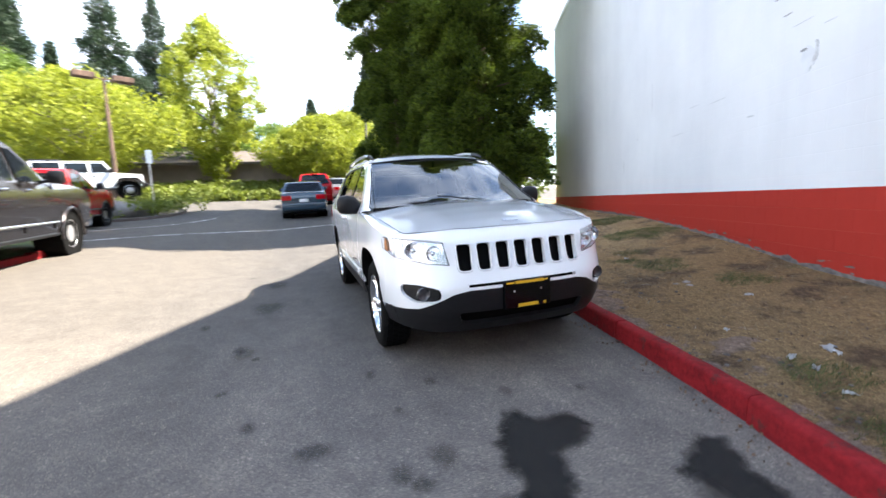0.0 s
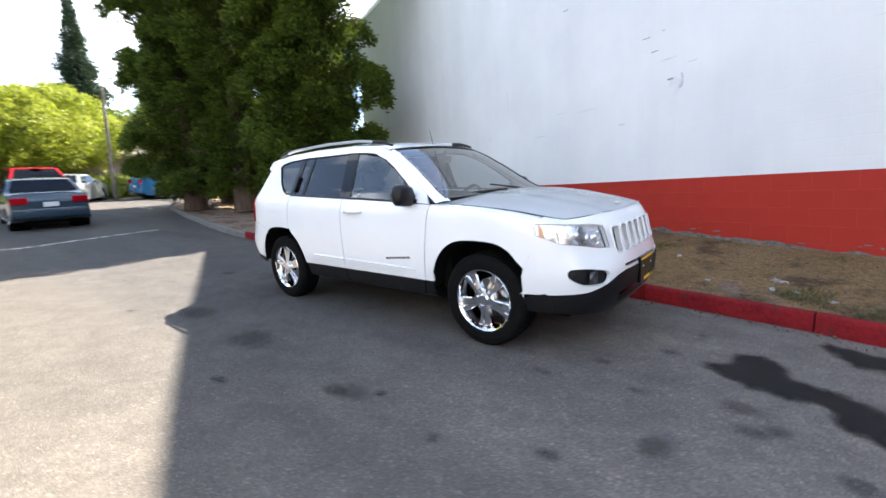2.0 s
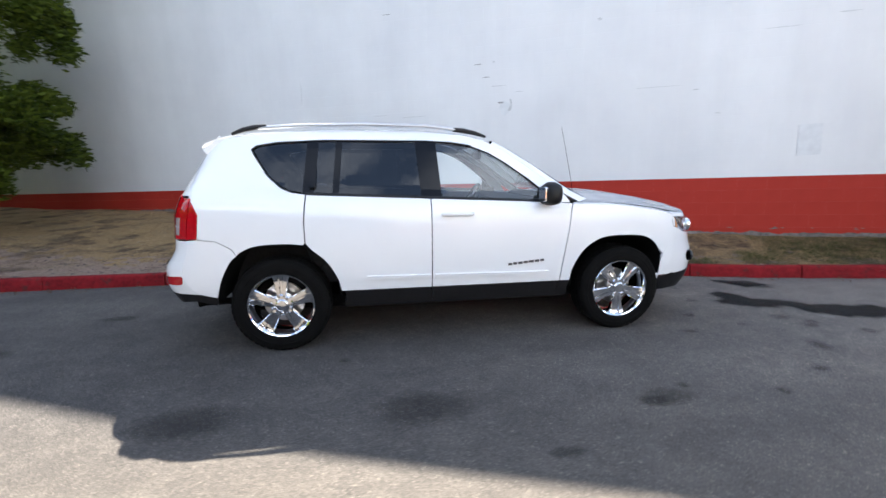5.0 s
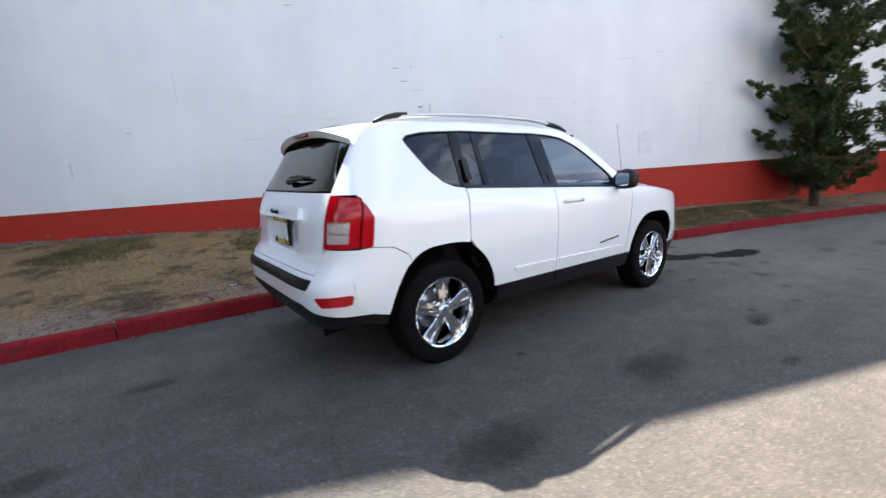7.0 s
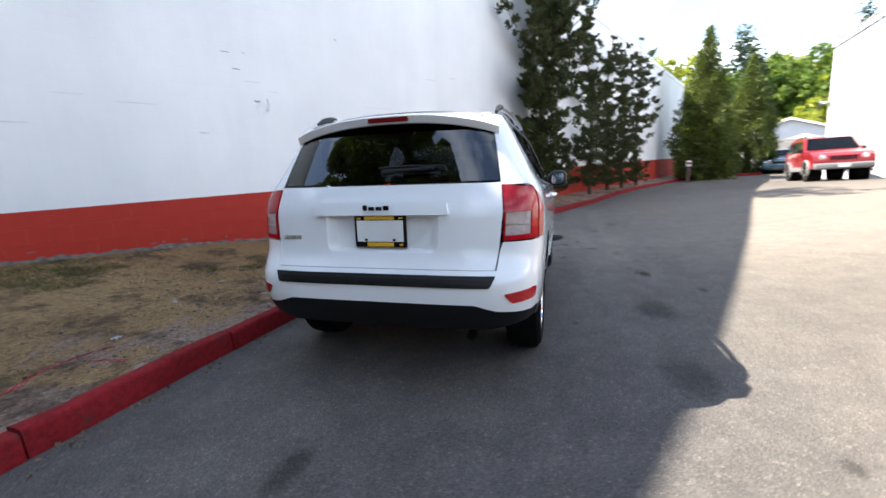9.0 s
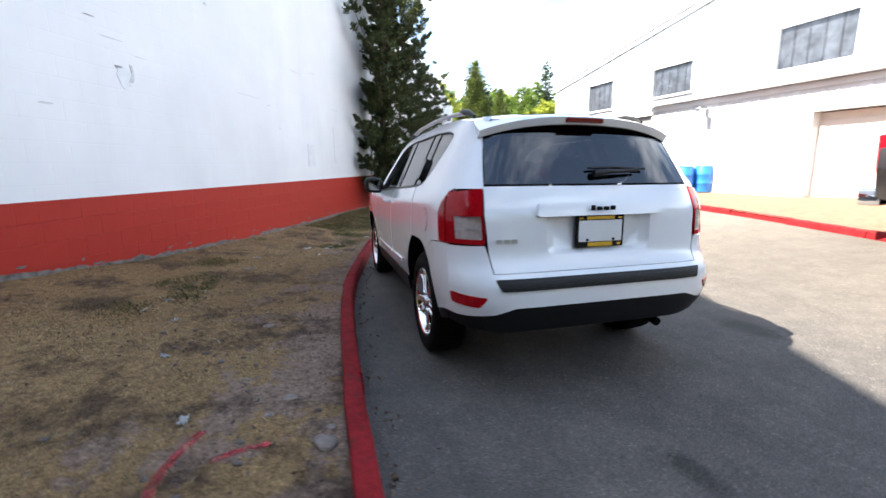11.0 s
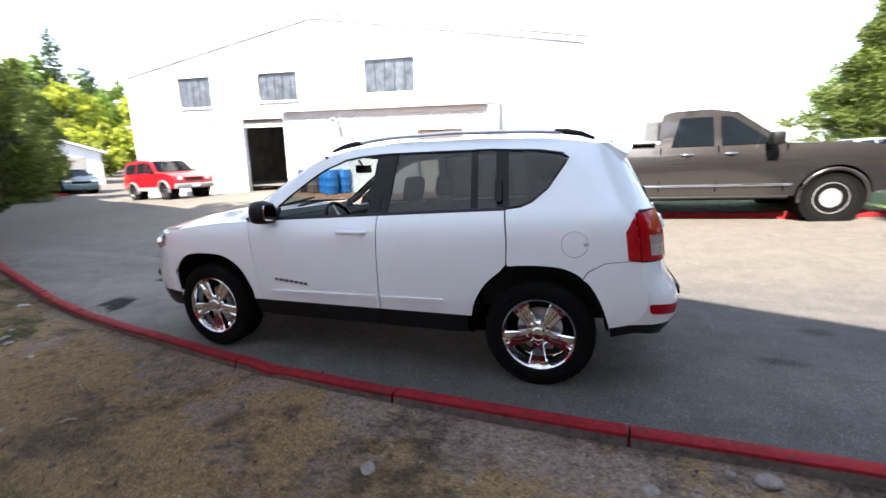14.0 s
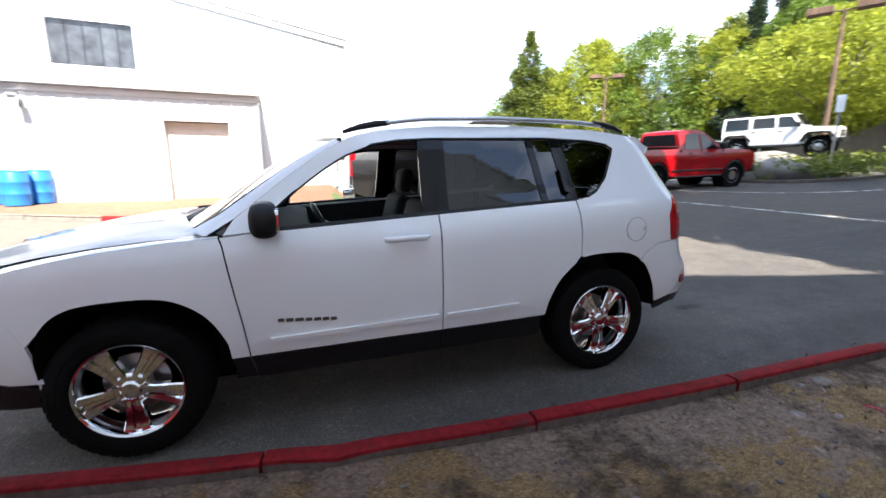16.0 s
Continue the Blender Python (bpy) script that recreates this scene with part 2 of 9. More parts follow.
def add_tube(bm, pts, radii, seg=10, caps=True, flat=1.0):
    """A round bar along points; radii one number or one for each point."""
    pts = [Vector(p) for p in pts]
    if isinstance(radii, (int, float)):
        radii = [radii] * len(pts)
    rings, side = [], None
    for i, p in enumerate(pts):
        d = (pts[min(i + 1, len(pts) - 1)] - pts[max(i - 1, 0)]).normalized()
        ref = Vector((0, 0, 1)) if abs(d.z) < 0.9 else Vector((1, 0, 0))
        a = d.cross(ref).normalized()
        b = d.cross(a)
        rings.append([bm.verts.new(p + (a * math.cos(t) + b * math.sin(t) * flat) * radii[i]) for t in (2 * math.pi * k / seg for k in range(seg))])
    for r, s in zip(rings, rings[1:]):
        for k in range(seg):
            bm.faces.new((r[k], r[(k + 1) % seg], s[(k + 1) % seg], s[k]))
    if caps:
        bm.faces.new(rings[0][::-1]), bm.faces.new(rings[-1])


def tube(pts, radii, seg=10, flat=1.0):
    bm = bmesh.new()
    add_tube(bm, pts, radii, seg, True, flat)
    bmesh.ops.recalc_face_normals(bm, faces=bm.faces)
    return bm


def add_lathe(bm, profile, m, seg=32):
    """Turns (radius, height) pairs round the local z axis."""
    rings = []
    for r, z in profile:
        rings.append([bm.verts.new(m @ Vector((r * math.cos(2 * math.pi * k / seg), r * math.sin(2 * math.pi * k / seg), z))) for k in range(seg)])
    for a, b in zip(rings, rings[1:]):
        for k in range(seg):
            bm.faces.new((a[k], a[(k + 1) % seg], b[(k + 1) % seg], b[k]))
    return rings


def lathe(profile, m=None, seg=32, close=False):
    bm = bmesh.new()
    rings = add_lathe(bm, profile, m or Matrix(), seg)
    if close:
        bm.faces.new(rings[0]), bm.faces.new(rings[-1][::-1])
    bmesh.ops.recalc_face_normals(bm, faces=bm.faces)
    return bm


def add_prism(bm, outline, a, b, place):
    """Extrudes a 2D outline from depth a to b; place(u, v, d) gives the point."""
    f = [bm.verts.new(place(u, v, a)) for u, v in outline]
    g = [bm.verts.new(place(u, v, b)) for u, v in outline]
    bm.faces.new(f), bm.faces.new(g[::-1])
    n = len(f)
    for i in range(n):
        bm.faces.new((f[i], g[i], g[(i + 1) % n], f[(i + 1) % n]))


def prism(outline, a, b, place):
    bm = bmesh.new()
    add_prism(bm, outline, a, b, place)
    bmesh.ops.recalc_face_normals(bm, faces=bm.faces)
    return bm


def lerp(a, b, t):
    return a + (b - a) * t


def along(pairs, x):
    """Piecewise linear reading of (x, value) pairs."""
    if x <= pairs[0][0]:
        return pairs[0][1]
    for (a, va), (b, vb) in zip(pairs, pairs[1:]):
        if x <= b:
            return lerp(va, vb, (x - a) / (b - a))
    return pairs[-1][1]


# ---- the ground ----
GUTTER = [(-8, 1.0), (-4, 0.95), (-1.5, 0.94), (0.2, 0.83), (1.6, 0.59), (3.2, 0.27), (5.15, -0.29), (8.9, -1.7), (14, -3.92), (21, -7.0)]


def ground_z(x, y):
    z = along([(-60, 2.3), (-32, 1.95), (-5, 0.12), (4, -0.096), (27, 0.0), (60, 0.2)], x)
    z += 0.018 * max(-2.0, min(y, 4.0))
    # shallow gutter along the kerb
    z -= 0.03 * min(1.0, max(0.0, (y - along(GUTTER, x)) / 0.35))
    d = max(0.0, -2.0 - y)
    rise = 0.082 * min(d, 3) + 0.03 * max(0, min(d, 12) - 3)
    return z + rise * along([(-14, 0.25), (-5, 1.0), (9, 1.0), (14, 0.35), (19, -0.30)], x)


KERB = [(-22.0, 9.0), (-20.5, 5.6), (-18.0, 3.6), (-15.0, 2.75), (-11.5, 2.05), (-7.6, 1.42), (-3.9, 1.36), (-2.6, 1.34), (-1.6, 1.33), (-0.55, 1.285), (0.2, 1.22), (0.9, 1.12), (1.6, 0.985),
        (2.5, 0.81), (3.2, 0.655), (3.7, 0.52), (4.4, 0.315), (5.15, 0.08), (5.8, -0.13), (6.9, -0.51), (8.9, -1.30), (11.1, -2.27), (14.0, -3.52), (17.5, -5.0), (20.5, -6.35), (22.8, -7.9), (24.2, -9.8), (25.0, -12.2)]
WALL_A, WALL_B = 4.28, -0.46
WALL_DIR = Vector((1, WALL_B, 0)).normalized()


def wall_y(x):
    return WALL_A + WALL_B * x


def smooth_line(pts, step=0.35):
    """A Catmull-Rom line through the points, cut to even steps."""
    P = [Vector(p) for p in pts]
    P = [P[0] * 2 - P[1], *P, P[-1] * 2 - P[-2]]
    out = []
    for a, b, c, d in zip(P, P[1:], P[2:], P[3:]):
        n = max(2, int((c - b).length / step))
        for k in range(n):
            t = k / n
            out.append(0.5 * (2 * b + (c - a) * t + (2 * a - 5 * b + 4 * c - d) * t * t + (3 * b - a - 3 * c + d) * t ** 3))
    out.append(P[-2])
    return out


def make_ground():
    bm = bmesh.new()
    xs = [-900, -300, -120, -80] + [-60 + 1.5 * i for i in range(33)] + [-10.5 + 0.5 * i for i in range(43)] + [12 + 1.5 * i for i in range(23)] + [50, 60, 80, 120, 300, 900]
    ys = [-900, -300, -120, -80] + [-50 + 1.5 * i for i in range(30)] + [-5.0 + 0.16 * i for i in range(48)] + [3.0 + 1.5 * i for i in range(25)] + [45, 60, 80, 120, 300, 900]
    grid = [[bm.verts.new((x, y, ground_z(x, y))) for x in xs] for y in ys]
    for a, b in zip(grid, grid[1:]):
        for i in range(len(xs) - 1):
            bm.faces.new((a[i], a[i + 1], b[i + 1], b[i]))
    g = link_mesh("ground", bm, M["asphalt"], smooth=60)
    tagged(g, "weathered grey asphalt yard and driveway, patched and stained", "ground", kind="structure")


make_ground()


WALL_FOOT = [(-12, 0.80), (-8, 0.66), (-5, 0.60), (-3.5, 0.585), (-2.3, 0.57), (-1, 0.50), (0, 0.44), (0.8, 0.37), (1.6, 0.30), (2.5, 0.235), (3.3, 0.205), (4.75, 0.165), (7, 0.15), (12, 0.1), (22, 0.05)]


def bank_z(x, y):
    """Height of the planted bank between kerb and wall."""
    return max(along(WALL_FOOT, x), ground_z(x, y) + 0.13)

# ---- the white compact SUV ----
from mathutils.geometry import delaunay_2d_cdt


def inside(p, poly):
    hit = False
    x, y = p
    for (ax, ay), (bx, by) in zip(poly, poly[1:] + poly[:1]):
        if (ay > y) != (by > y) and x < (bx - ax) * (y - ay) / (by - ay) + ax:
            hit = not hit
    return hit


def area2(poly):
    return sum(a[0] * b[1] - b[0] * a[1] for a, b in zip(poly, poly[1:] + poly[:1])) / 2


def inset(poly, d):
    """The outline moved inwards by d."""
    poly = list(poly) if area2(poly) > 0 else list(poly)[::-1]
    out, n = [], len(poly)
    for i in range(n):
        a, b, c = Vector(poly[i - 1]), Vector(poly[i]), Vector(poly[(i + 1) % n])
        e, f = (b - a).normalized(), (c - b).normalized()
        n1, n2 = Vector((-e.y, e.x)), Vector((-f.y, f.x))
        k = n1 + n2
        k = k / max(0.35, k.dot(n1)) if k.length > 1e-6 else n1
        out.append(tuple(b + k * d))
    return out


def rounded(poly, r, seg=4):
    """The outline with its corners rounded by about r."""
    out, n = [], len(poly)
    for i in range(n):
        a, b, c = Vector(poly[i - 1]), Vector(poly[i]), Vector(poly[(i + 1) % n])
        ra, rc = min(r, (a - b).length * 0.45), min(r, (c - b).length * 0.45)
        p, q = b + (a - b).normalized() * ra, b + (c - b).normalized() * rc
        out += [tuple(p.lerp(b, t).lerp(b.lerp(q, t), t)) for t in (k / seg for k in range(seg + 1))]
    return out


def densify(poly, step):
    out = []
    for a, b in zip(poly, poly[1:] + poly[:1]):
        n = max(1, math.ceil(math.hypot(b[0] - a[0], b[1] - a[1]) / step))
        out += [(lerp(a[0], b[0], k / n), lerp(a[1], b[1], k / n)) for k in range(n)]
    return out


def add_panel(bm, outline, place, out, step=0.06, holes=(), rim=0.018):
    """A curved sheet over a 2D outline. place(u, v) gives the point, out the side that faces outwards; rim: depth of its turned edge."""
    loops = [densify(list(outline), step)] + [densify(list(h), step) for h in holes]
    pts, edges = [], []
    for lp in loops:
        k = len(pts)
        pts += lp
        edges += [(k + i, k + (i + 1) % len(lp)) for i in range(len(lp))]
    us, vs = [p[0] for p in loops[0]], [p[1] for p in loops[0]]
    nu, nv = int((max(us) - min(us)) / step) + 1, int((max(vs) - min(vs)) / step) + 1
    for i in range(1, nu):
        for j in range(1, nv):
            p = (lerp(min(us), max(us), i / nu), lerp(min(vs), max(vs), j / nv))
            if inside(p, loops[0]) and not any(inside(p, h) for h in loops[1:]):
                if min(abs(p[0] - q[0]) + abs(p[1] - q[1]) for lp in loops for q in lp) > step * 0.45:
                    pts.append(p)
    vv, _, ff, *_ = delaunay_2d_cdt([Vector(p) for p in pts], edges, [], 0, 1e-6)
    keep = []
    for f in ff:
        c = (sum(vv[i].x for i in f) / len(f), sum(vv[i].y for i in f) / len(f))
        if inside(c, loops[0]) and not any(inside(c, h) for h in loops[1:]):
            keep.append(f)
    used = sorted({i for f in keep for i in f})
    mv = {i: bm.verts.new(place(vv[i].x, vv[i].y)) for i in used}
    faces = [bm.faces.new([mv[i] for i in f]) for f in keep]
    tot = Vector()
    for f in faces:
        f.normal_update()
        if f.normal.dot(Vector(out)) < 0:
            f.normal_flip()
    if rim:
        for v in mv.values():
            v.normal_update()
        border = [e for f in faces for e in f.edges if len(e.link_faces) == 1]
        low = {}
        for e in border:
            for v in e.verts:
                if v not in low:
                    low[v] = v.co - v.normal * rim
        low = {v: bm.verts.new(c) for v, c in low.items()}
        for e in border:
            a, b = e.link_loops[0].vert, e.link_loops[0].link_loop_next.vert
            bm.faces.new((b, a, low[a], low[b]))
    return faces


def panel(outline, place, out, step=0.06, holes=(), rim=0.018, gap=0.0):
    bm = bmesh.new()
    add_panel(bm, inset(outline, gap) if gap else outline, place, out, step, holes, rim)
    return bm


def paint_material(name, color, rough=0.22, flake=0.03):
    n = Nodes(name)
    tone = n.ramp(n.noise(1.7, 4), [(0.3, tuple(c * (1 - flake) for c in color)), (0.7, color)])
    n.set(Base_Color=tone, Roughness=rough, Coat_Weight=1.0, Coat_Roughness=0.03)
    n.bump(n.noise(420, 2), 0.03, 0.001)
    return n.mat


def glass_material(name, tint, gloss=0.02, base=0.07):
    """A thin pane: see-through and tinted, more of a mirror at grazing angles."""
    n = Nodes(name)
    nt = n.nt
    nt.nodes.remove(n.bsdf)
    tr, gl, mx, lw = n.node("ShaderNodeBsdfTransparent"), n.node("ShaderNodeBsdfGlossy"), n.node("ShaderNodeMixShader"), n.node("ShaderNodeLayerWeight", Blend=0.5)
    pw, ml = n.node("ShaderNodeMath"), n.node("ShaderNodeMath")
    pw.operation, ml.operation = "POWER", "MULTIPLY_ADD"
    pw.inputs[1].default_value, ml.inputs[1].default_value, ml.inputs[2].default_value = 4.0, 1 - base, base
    tr.inputs["Color"].default_value = (*tint, 1)
    gl.inputs["Roughness"].default_value = gloss
    n.link(lw.outputs["Facing"], pw.inputs[0])
    n.link(pw.outputs[0], ml.inputs[0])
    n.link(ml.outputs[0], mx.inputs["Fac"])
    n.link(tr.outputs["BSDF"], mx.inputs[1])
    n.link(gl.outputs["BSDF"], mx.inputs[2])
    n.link(mx.outputs["Shader"], nt.nodes["Material Output"].inputs["Surface"])
    return n.mat


M["white_paint"] = paint_material("white_car_paint", (0.82, 0.845, 0.87))
M["black_plastic"] = plain("black_trim_plastic", (0.008, 0.008, 0.009), 0.45, vary=0.2, scale=30, Specular_IOR_Level=0.3)
M["gloss_black"] = plain("gloss_black_trim", (0.004, 0.004, 0.005), 0.12, Specular_IOR_Level=0.3)
M["rubber"] = plain("tyre_rubber", (0.005, 0.005, 0.005), 0.8, vary=0.3, scale=14, Specular_IOR_Level=0.10)
M["chrome"] = plain("chrome", (0.82, 0.83, 0.85), 0.06, 1.0, vary=0.04, scale=9)
M["silver"] = plain("silver_metal", (0.55, 0.56, 0.58), 0.28, 1.0)
M["cloth"] = plain("dark_cloth", (0.020, 0.020, 0.022), 0.85, vary=0.3, scale=40)
M["pillar_trim"] = plain("grey_pillar_trim", (0.22, 0.23, 0.22), 0.7, vary=0.1, scale=30)
M["liner"] = plain("wheel_arch_liner", (0.003, 0.003, 0.003), 0.9, Specular_IOR_Level=0.1)
M["glass_clear"] = glass_material("clear_car_glass", (0.80, 0.86, 0.85), 0.005, 0.14)
M["glass_screen"] = glass_material("windscreen_glass", (0.32, 0.37, 0.38), 0.004, 0.16)
M["glass_dark"] = glass_material("dark_tinted_glass", (0.060, 0.066, 0.074), 0.005, 0.078)
M["glass_rear"] = glass_material("dark_rear_screen_glass", (0.030, 0.034, 0.042), 0.004, 0.11)
M["lamp_clear"] = glass_material("clear_lamp_lens", (0.95, 0.96, 0.97), 0.02, 0.05)
M["amber"] = plain("amber_lens", (0.58, 0.27, 0.12), 0.12, vary=0.15, scale=60)
M["lamp_red"] = plain("red_lamp_lens", (0.38, 0.003, 0.009), 0.10, vary=0.25, scale=50, Coat_Weight=0.25, Specular_IOR_Level=0.3)
M["reverse_pale"] = plain("pale_reverse_lens", (0.52, 0.44, 0.42), 0.25, vary=0.2, scale=60)
M["badge"] = plain("smoked_badge_metal", (0.12, 0.12, 0.13), 0.3, 0.8)
M["fog_bowl"] = plain("fog_lamp_bowl", (0.10, 0.10, 0.105), 0.12, 0.6, vary=0.3, scale=30)
M["brake_red"] = plain("dark_red_lens", (0.16, 0.008, 0.010), 0.12)
M["lamp_inner"] = plain("reflector", (0.86, 0.87, 0.89), 0.22, 0.85, vary=0.10, scale=28)
M["plate_yellow"] = plain("yellow_print", (0.72, 0.42, 0.02), 0.5)
M["plate_white"] = plain("white_paper", (0.72, 0.74, 0.75), 0.6)

W0 = [(0.18, 0.79), (0.30, 0.838), (0.42, 0.868), (0.55, 0.888), (0.75, 0.900), (0.92, 0.897), (1.00, 0.887), (1.06, 0.862), (1.10, 0.832), (1.16, 0.802), (1.50, 0.662), (1.56, 0.622), (1.62, 0.56)]
XF = [(0.22, 2.05), (0.32, 2.15), (0.42, 2.20), (0.58, 2.21), (0.66, 2.18), (0.72, 2.15), (0.88, 2.115), (0.95, 2.065), (1.0, 1.99)]
XR = [(0.25, 2.00), (0.38, 2.08), (0.48, 2.15), (0.64, 2.155), (0.69, 2.11), (0.76, 2.065), (1.0, 2.045), (1.13, 1.995), (1.50, 1.80), (1.58, 1.74)]


def smooth_read(pairs, x, h=0.03):
    return (along(pairs, x - h) + 2 * along(pairs, x) + along(pairs, x + h)) / 4


def wide(x, z):
    """Half the body's width before its corners round off; the shoulder climbs towards the rear."""
    lift = max(0.0, -0.043 * x) * along([(0.85, 0), (1.05, 1), (1.22, 1), (1.5, 0)], z)
    return smooth_read(W0, z - lift)


def half_width(x, z):
    w = wide(x, z)
    if x > 1.2:
        u = min(0.9999, (x - 1.2) / (smooth_read(XF, z) - 1.2))
        return w * (1 - u ** 3.5) ** (1 / 3.5)
    if x < -1.3:
        u = min(0.9999, (-1.3 - x) / (smooth_read(XR, z) - 1.3))
        return w * (1 - u ** 6) ** (1 / 6)
    return w


def front_x(y, z):
    u = min(0.9999, abs(y) / wide(1.8, z))
    return 1.2 + (smooth_read(XF, z) - 1.2) * (1 - u ** 3.5) ** (1 / 3.5)


def rear_x(y, z):
    u = min(0.9999, abs(y) / wide(-1.85, z))
    return -1.3 - (smooth_read(XR, z) - 1.3) * (1 - u ** 6) ** (1 / 6)


def side_map(s, off=0.0):
    return lambda x, z: Vector((x, s * (half_width(x, z) + off), z))


def front_map(off=0.0):
    return lambda y, z: Vector((front_x(y, z) + off, y, z))


def rear_map(off=0.0):
    return lambda y, z: Vector((rear_x(y, z) - off, y, z))


def belt(x):
    return 1.090 - 0.043 * x


ARCH_F = [(0.855, 0.40), (0.875, 0.52), (0.945, 0.66), (1.05, 0.75), (1.18, 0.788), (1.40, 0.788), (1.52, 0.757), (1.605, 0.68), (1.645, 0.56), (1.648, 0.40)]
ARCH_R = [(-1.735, 0.40), (-1.70, 0.54), (-1.62, 0.69), (-1.52, 0.768), (-1.40, 0.797), (-1.20, 0.797), (-1.10, 0.765), (-0.98, 0.66), (-0.905, 0.52), (-0.885, 0.40)]
DLO_TOP = [(0.72, 1.062), (0.62, 1.155), (0.50, 1.255), (0.36, 1.355), (0.24, 1.425), (0.10, 1.478), (-0.05, 1.500), (-0.24, 1.510), (-0.98, 1.512), (-1.30, 1.495), (-1.44, 1.470), (-1.475, 1.445), (-1.455, 1.405), (-1.36, 1.26), (-1.27, 1.18), (-1.20, 1.150)]
ROOF_Z = [(0.92, 1.055), (0.80, 1.125), (0.55, 1.315), (0.36, 1.445), (0.20, 1.525), (0.05, 1.560), (-0.30, 1.588), (-0.9, 1.592), (-1.35, 1.570), (-1.60, 1.535), (-1.74, 1.505)]
def spline(pts, n=5):
    """A smooth curve through the points, n steps to each stretch."""
    out = []
    for i in range(len(pts) - 1):
        p0, p1, p2, p3 = pts[max(i - 1, 0)], pts[i], pts[i + 1], pts[min(i + 2, len(pts) - 1)]
        for k in range(n):
            t = k / n
            out.append(tuple(0.5 * (2 * b + (c - a) * t + (2 * a - 5 * b + 4 * c - d) * t * t + (3 * b - a - 3 * c + d) * t ** 3) for a, b, c, d in zip(p0, p1, p2, p3)))
    return out + [pts[-1]]


CURVE_F, CURVE_R = spline(ARCH_F), spline(ARCH_R)
ROOF_UP = ROOF_Z[::-1]


def make_wheel(parent, x, s, spin):
    """A tyre and a five-spoke chrome rim; s: +1 on the left side."""
    w = empty("wheel")
    w.parent = parent
    w.matrix_basis = Matrix.Translation((x, s * 0.755, 0.345)) @ Matrix.Rotation(radians(-90 * s), 4, "X") @ Matrix.Rotation(radians(spin), 4, "Z")
    ty = [(0.225, -0.10), (0.26, -0.112), (0.318, -0.108), (0.338, -0.088), (0.345, -0.055), (0.345, 0.055), (0.338, 0.088), (0.322, 0.104), (0.318, 0.1045), (0.315, 0.108), (0.285, 0.113), (0.282, 0.110), (0.262, 0.112), (0.244, 0.107), (0.236, 0.098), (0.225, 0.09)]
    tyre = part("tyre", lathe(ty, seg=56), M["rubber"], w, "black road tyre with ribbed shoulders", smooth=30)
    bm = bmesh.new()
    for k in range(44):
        for a, b, o in ((-0.085, -0.045, 0), (-0.040, -0.004, 0.5), (0.004, 0.040, 0), (0.045, 0.085, 0.5)):
            t = 2 * math.pi * (k + o) / 44
            m = Matrix.Rotation(t, 4, "Z") @ Matrix.Translation((0.3445, 0, 0))
            add_box(bm, (-0.004, -0.019, a), (0.0045 if abs(a + b) < 0.1 else 0.001, 0.019, b), m)
    part("tread", bm, M["rubber"], tyre)
    rim = part("rim", lathe([(0.222, -0.09), (0.205, -0.06), (0.198, 0.03), (0.212, 0.075), (0.222, 0.098), (0.232, 0.104), (0.2355, 0.100), (0.236, 0.092)], seg=56), M["chrome"], w, "bright chrome alloy rim", smooth=35)
    for k in range(5):
        bm = bmesh.new()
        turn = Matrix.Rotation(2 * math.pi * k / 5, 4, "Z")
        stations = [(0.045, 0.034, 0.082), (0.085, 0.036, 0.086), (0.13, 0.043, 0.080), (0.175, 0.053, 0.078), (0.206, 0.062, 0.084), (0.220, 0.068, 0.090)]
        rows = []
        for r, hw, z in stations:
            sec = [(-hw, z - 0.040), (-hw, z - 0.007), (-hw * 0.86, z), (-hw * 0.30, z + 0.001), (-hw * 0.14, z - 0.012), (hw * 0.14, z - 0.012), (hw * 0.30, z + 0.001), (hw * 0.86, z), (hw, z - 0.007), (hw, z - 0.040)]
            rows.append([bm.verts.new(turn @ Vector((r, y, zz))) for y, zz in sec])
        for a, b in zip(rows, rows[1:]):
            for i in range(len(a) - 1):
                bm.faces.new((a[i], b[i], b[i + 1], a[i + 1]))
        bm.faces.new(rows[0]), bm.faces.new(rows[-1][::-1])
        bmesh.ops.recalc_face_normals(bm, faces=bm.faces)
        part("spoke", bm, M["chrome"], rim, smooth=32)
    hub = part("hub", lathe([(0.082, 0.03), (0.080, 0.074), (0.070, 0.083), (0.046, 0.085), (0.044, 0.092), (0.036, 0.098), (0.0005, 0.100)], seg=32), M["chrome"], rim, smooth=30)
    for k in range(5):
        t = 2 * math.pi * (k + 0.5) / 5
        part("wheel_nut", lathe([(0.0105, 0.06), (0.0105, 0.088), (0.007, 0.094), (0.0005, 0.095)], Matrix.Translation((0.060 * math.cos(t), 0.060 * math.sin(t), 0)), 6), M["chrome"], rim)
    part("brake_disc", lathe([(0.05, -0.03), (0.145, -0.03), (0.145, -0.008), (0.07, -0.008), (0.06, 0.02), (0.0005, 0.02)], seg=36), M["silver"], w, "dull grey brake disc", smooth=30)
    return w


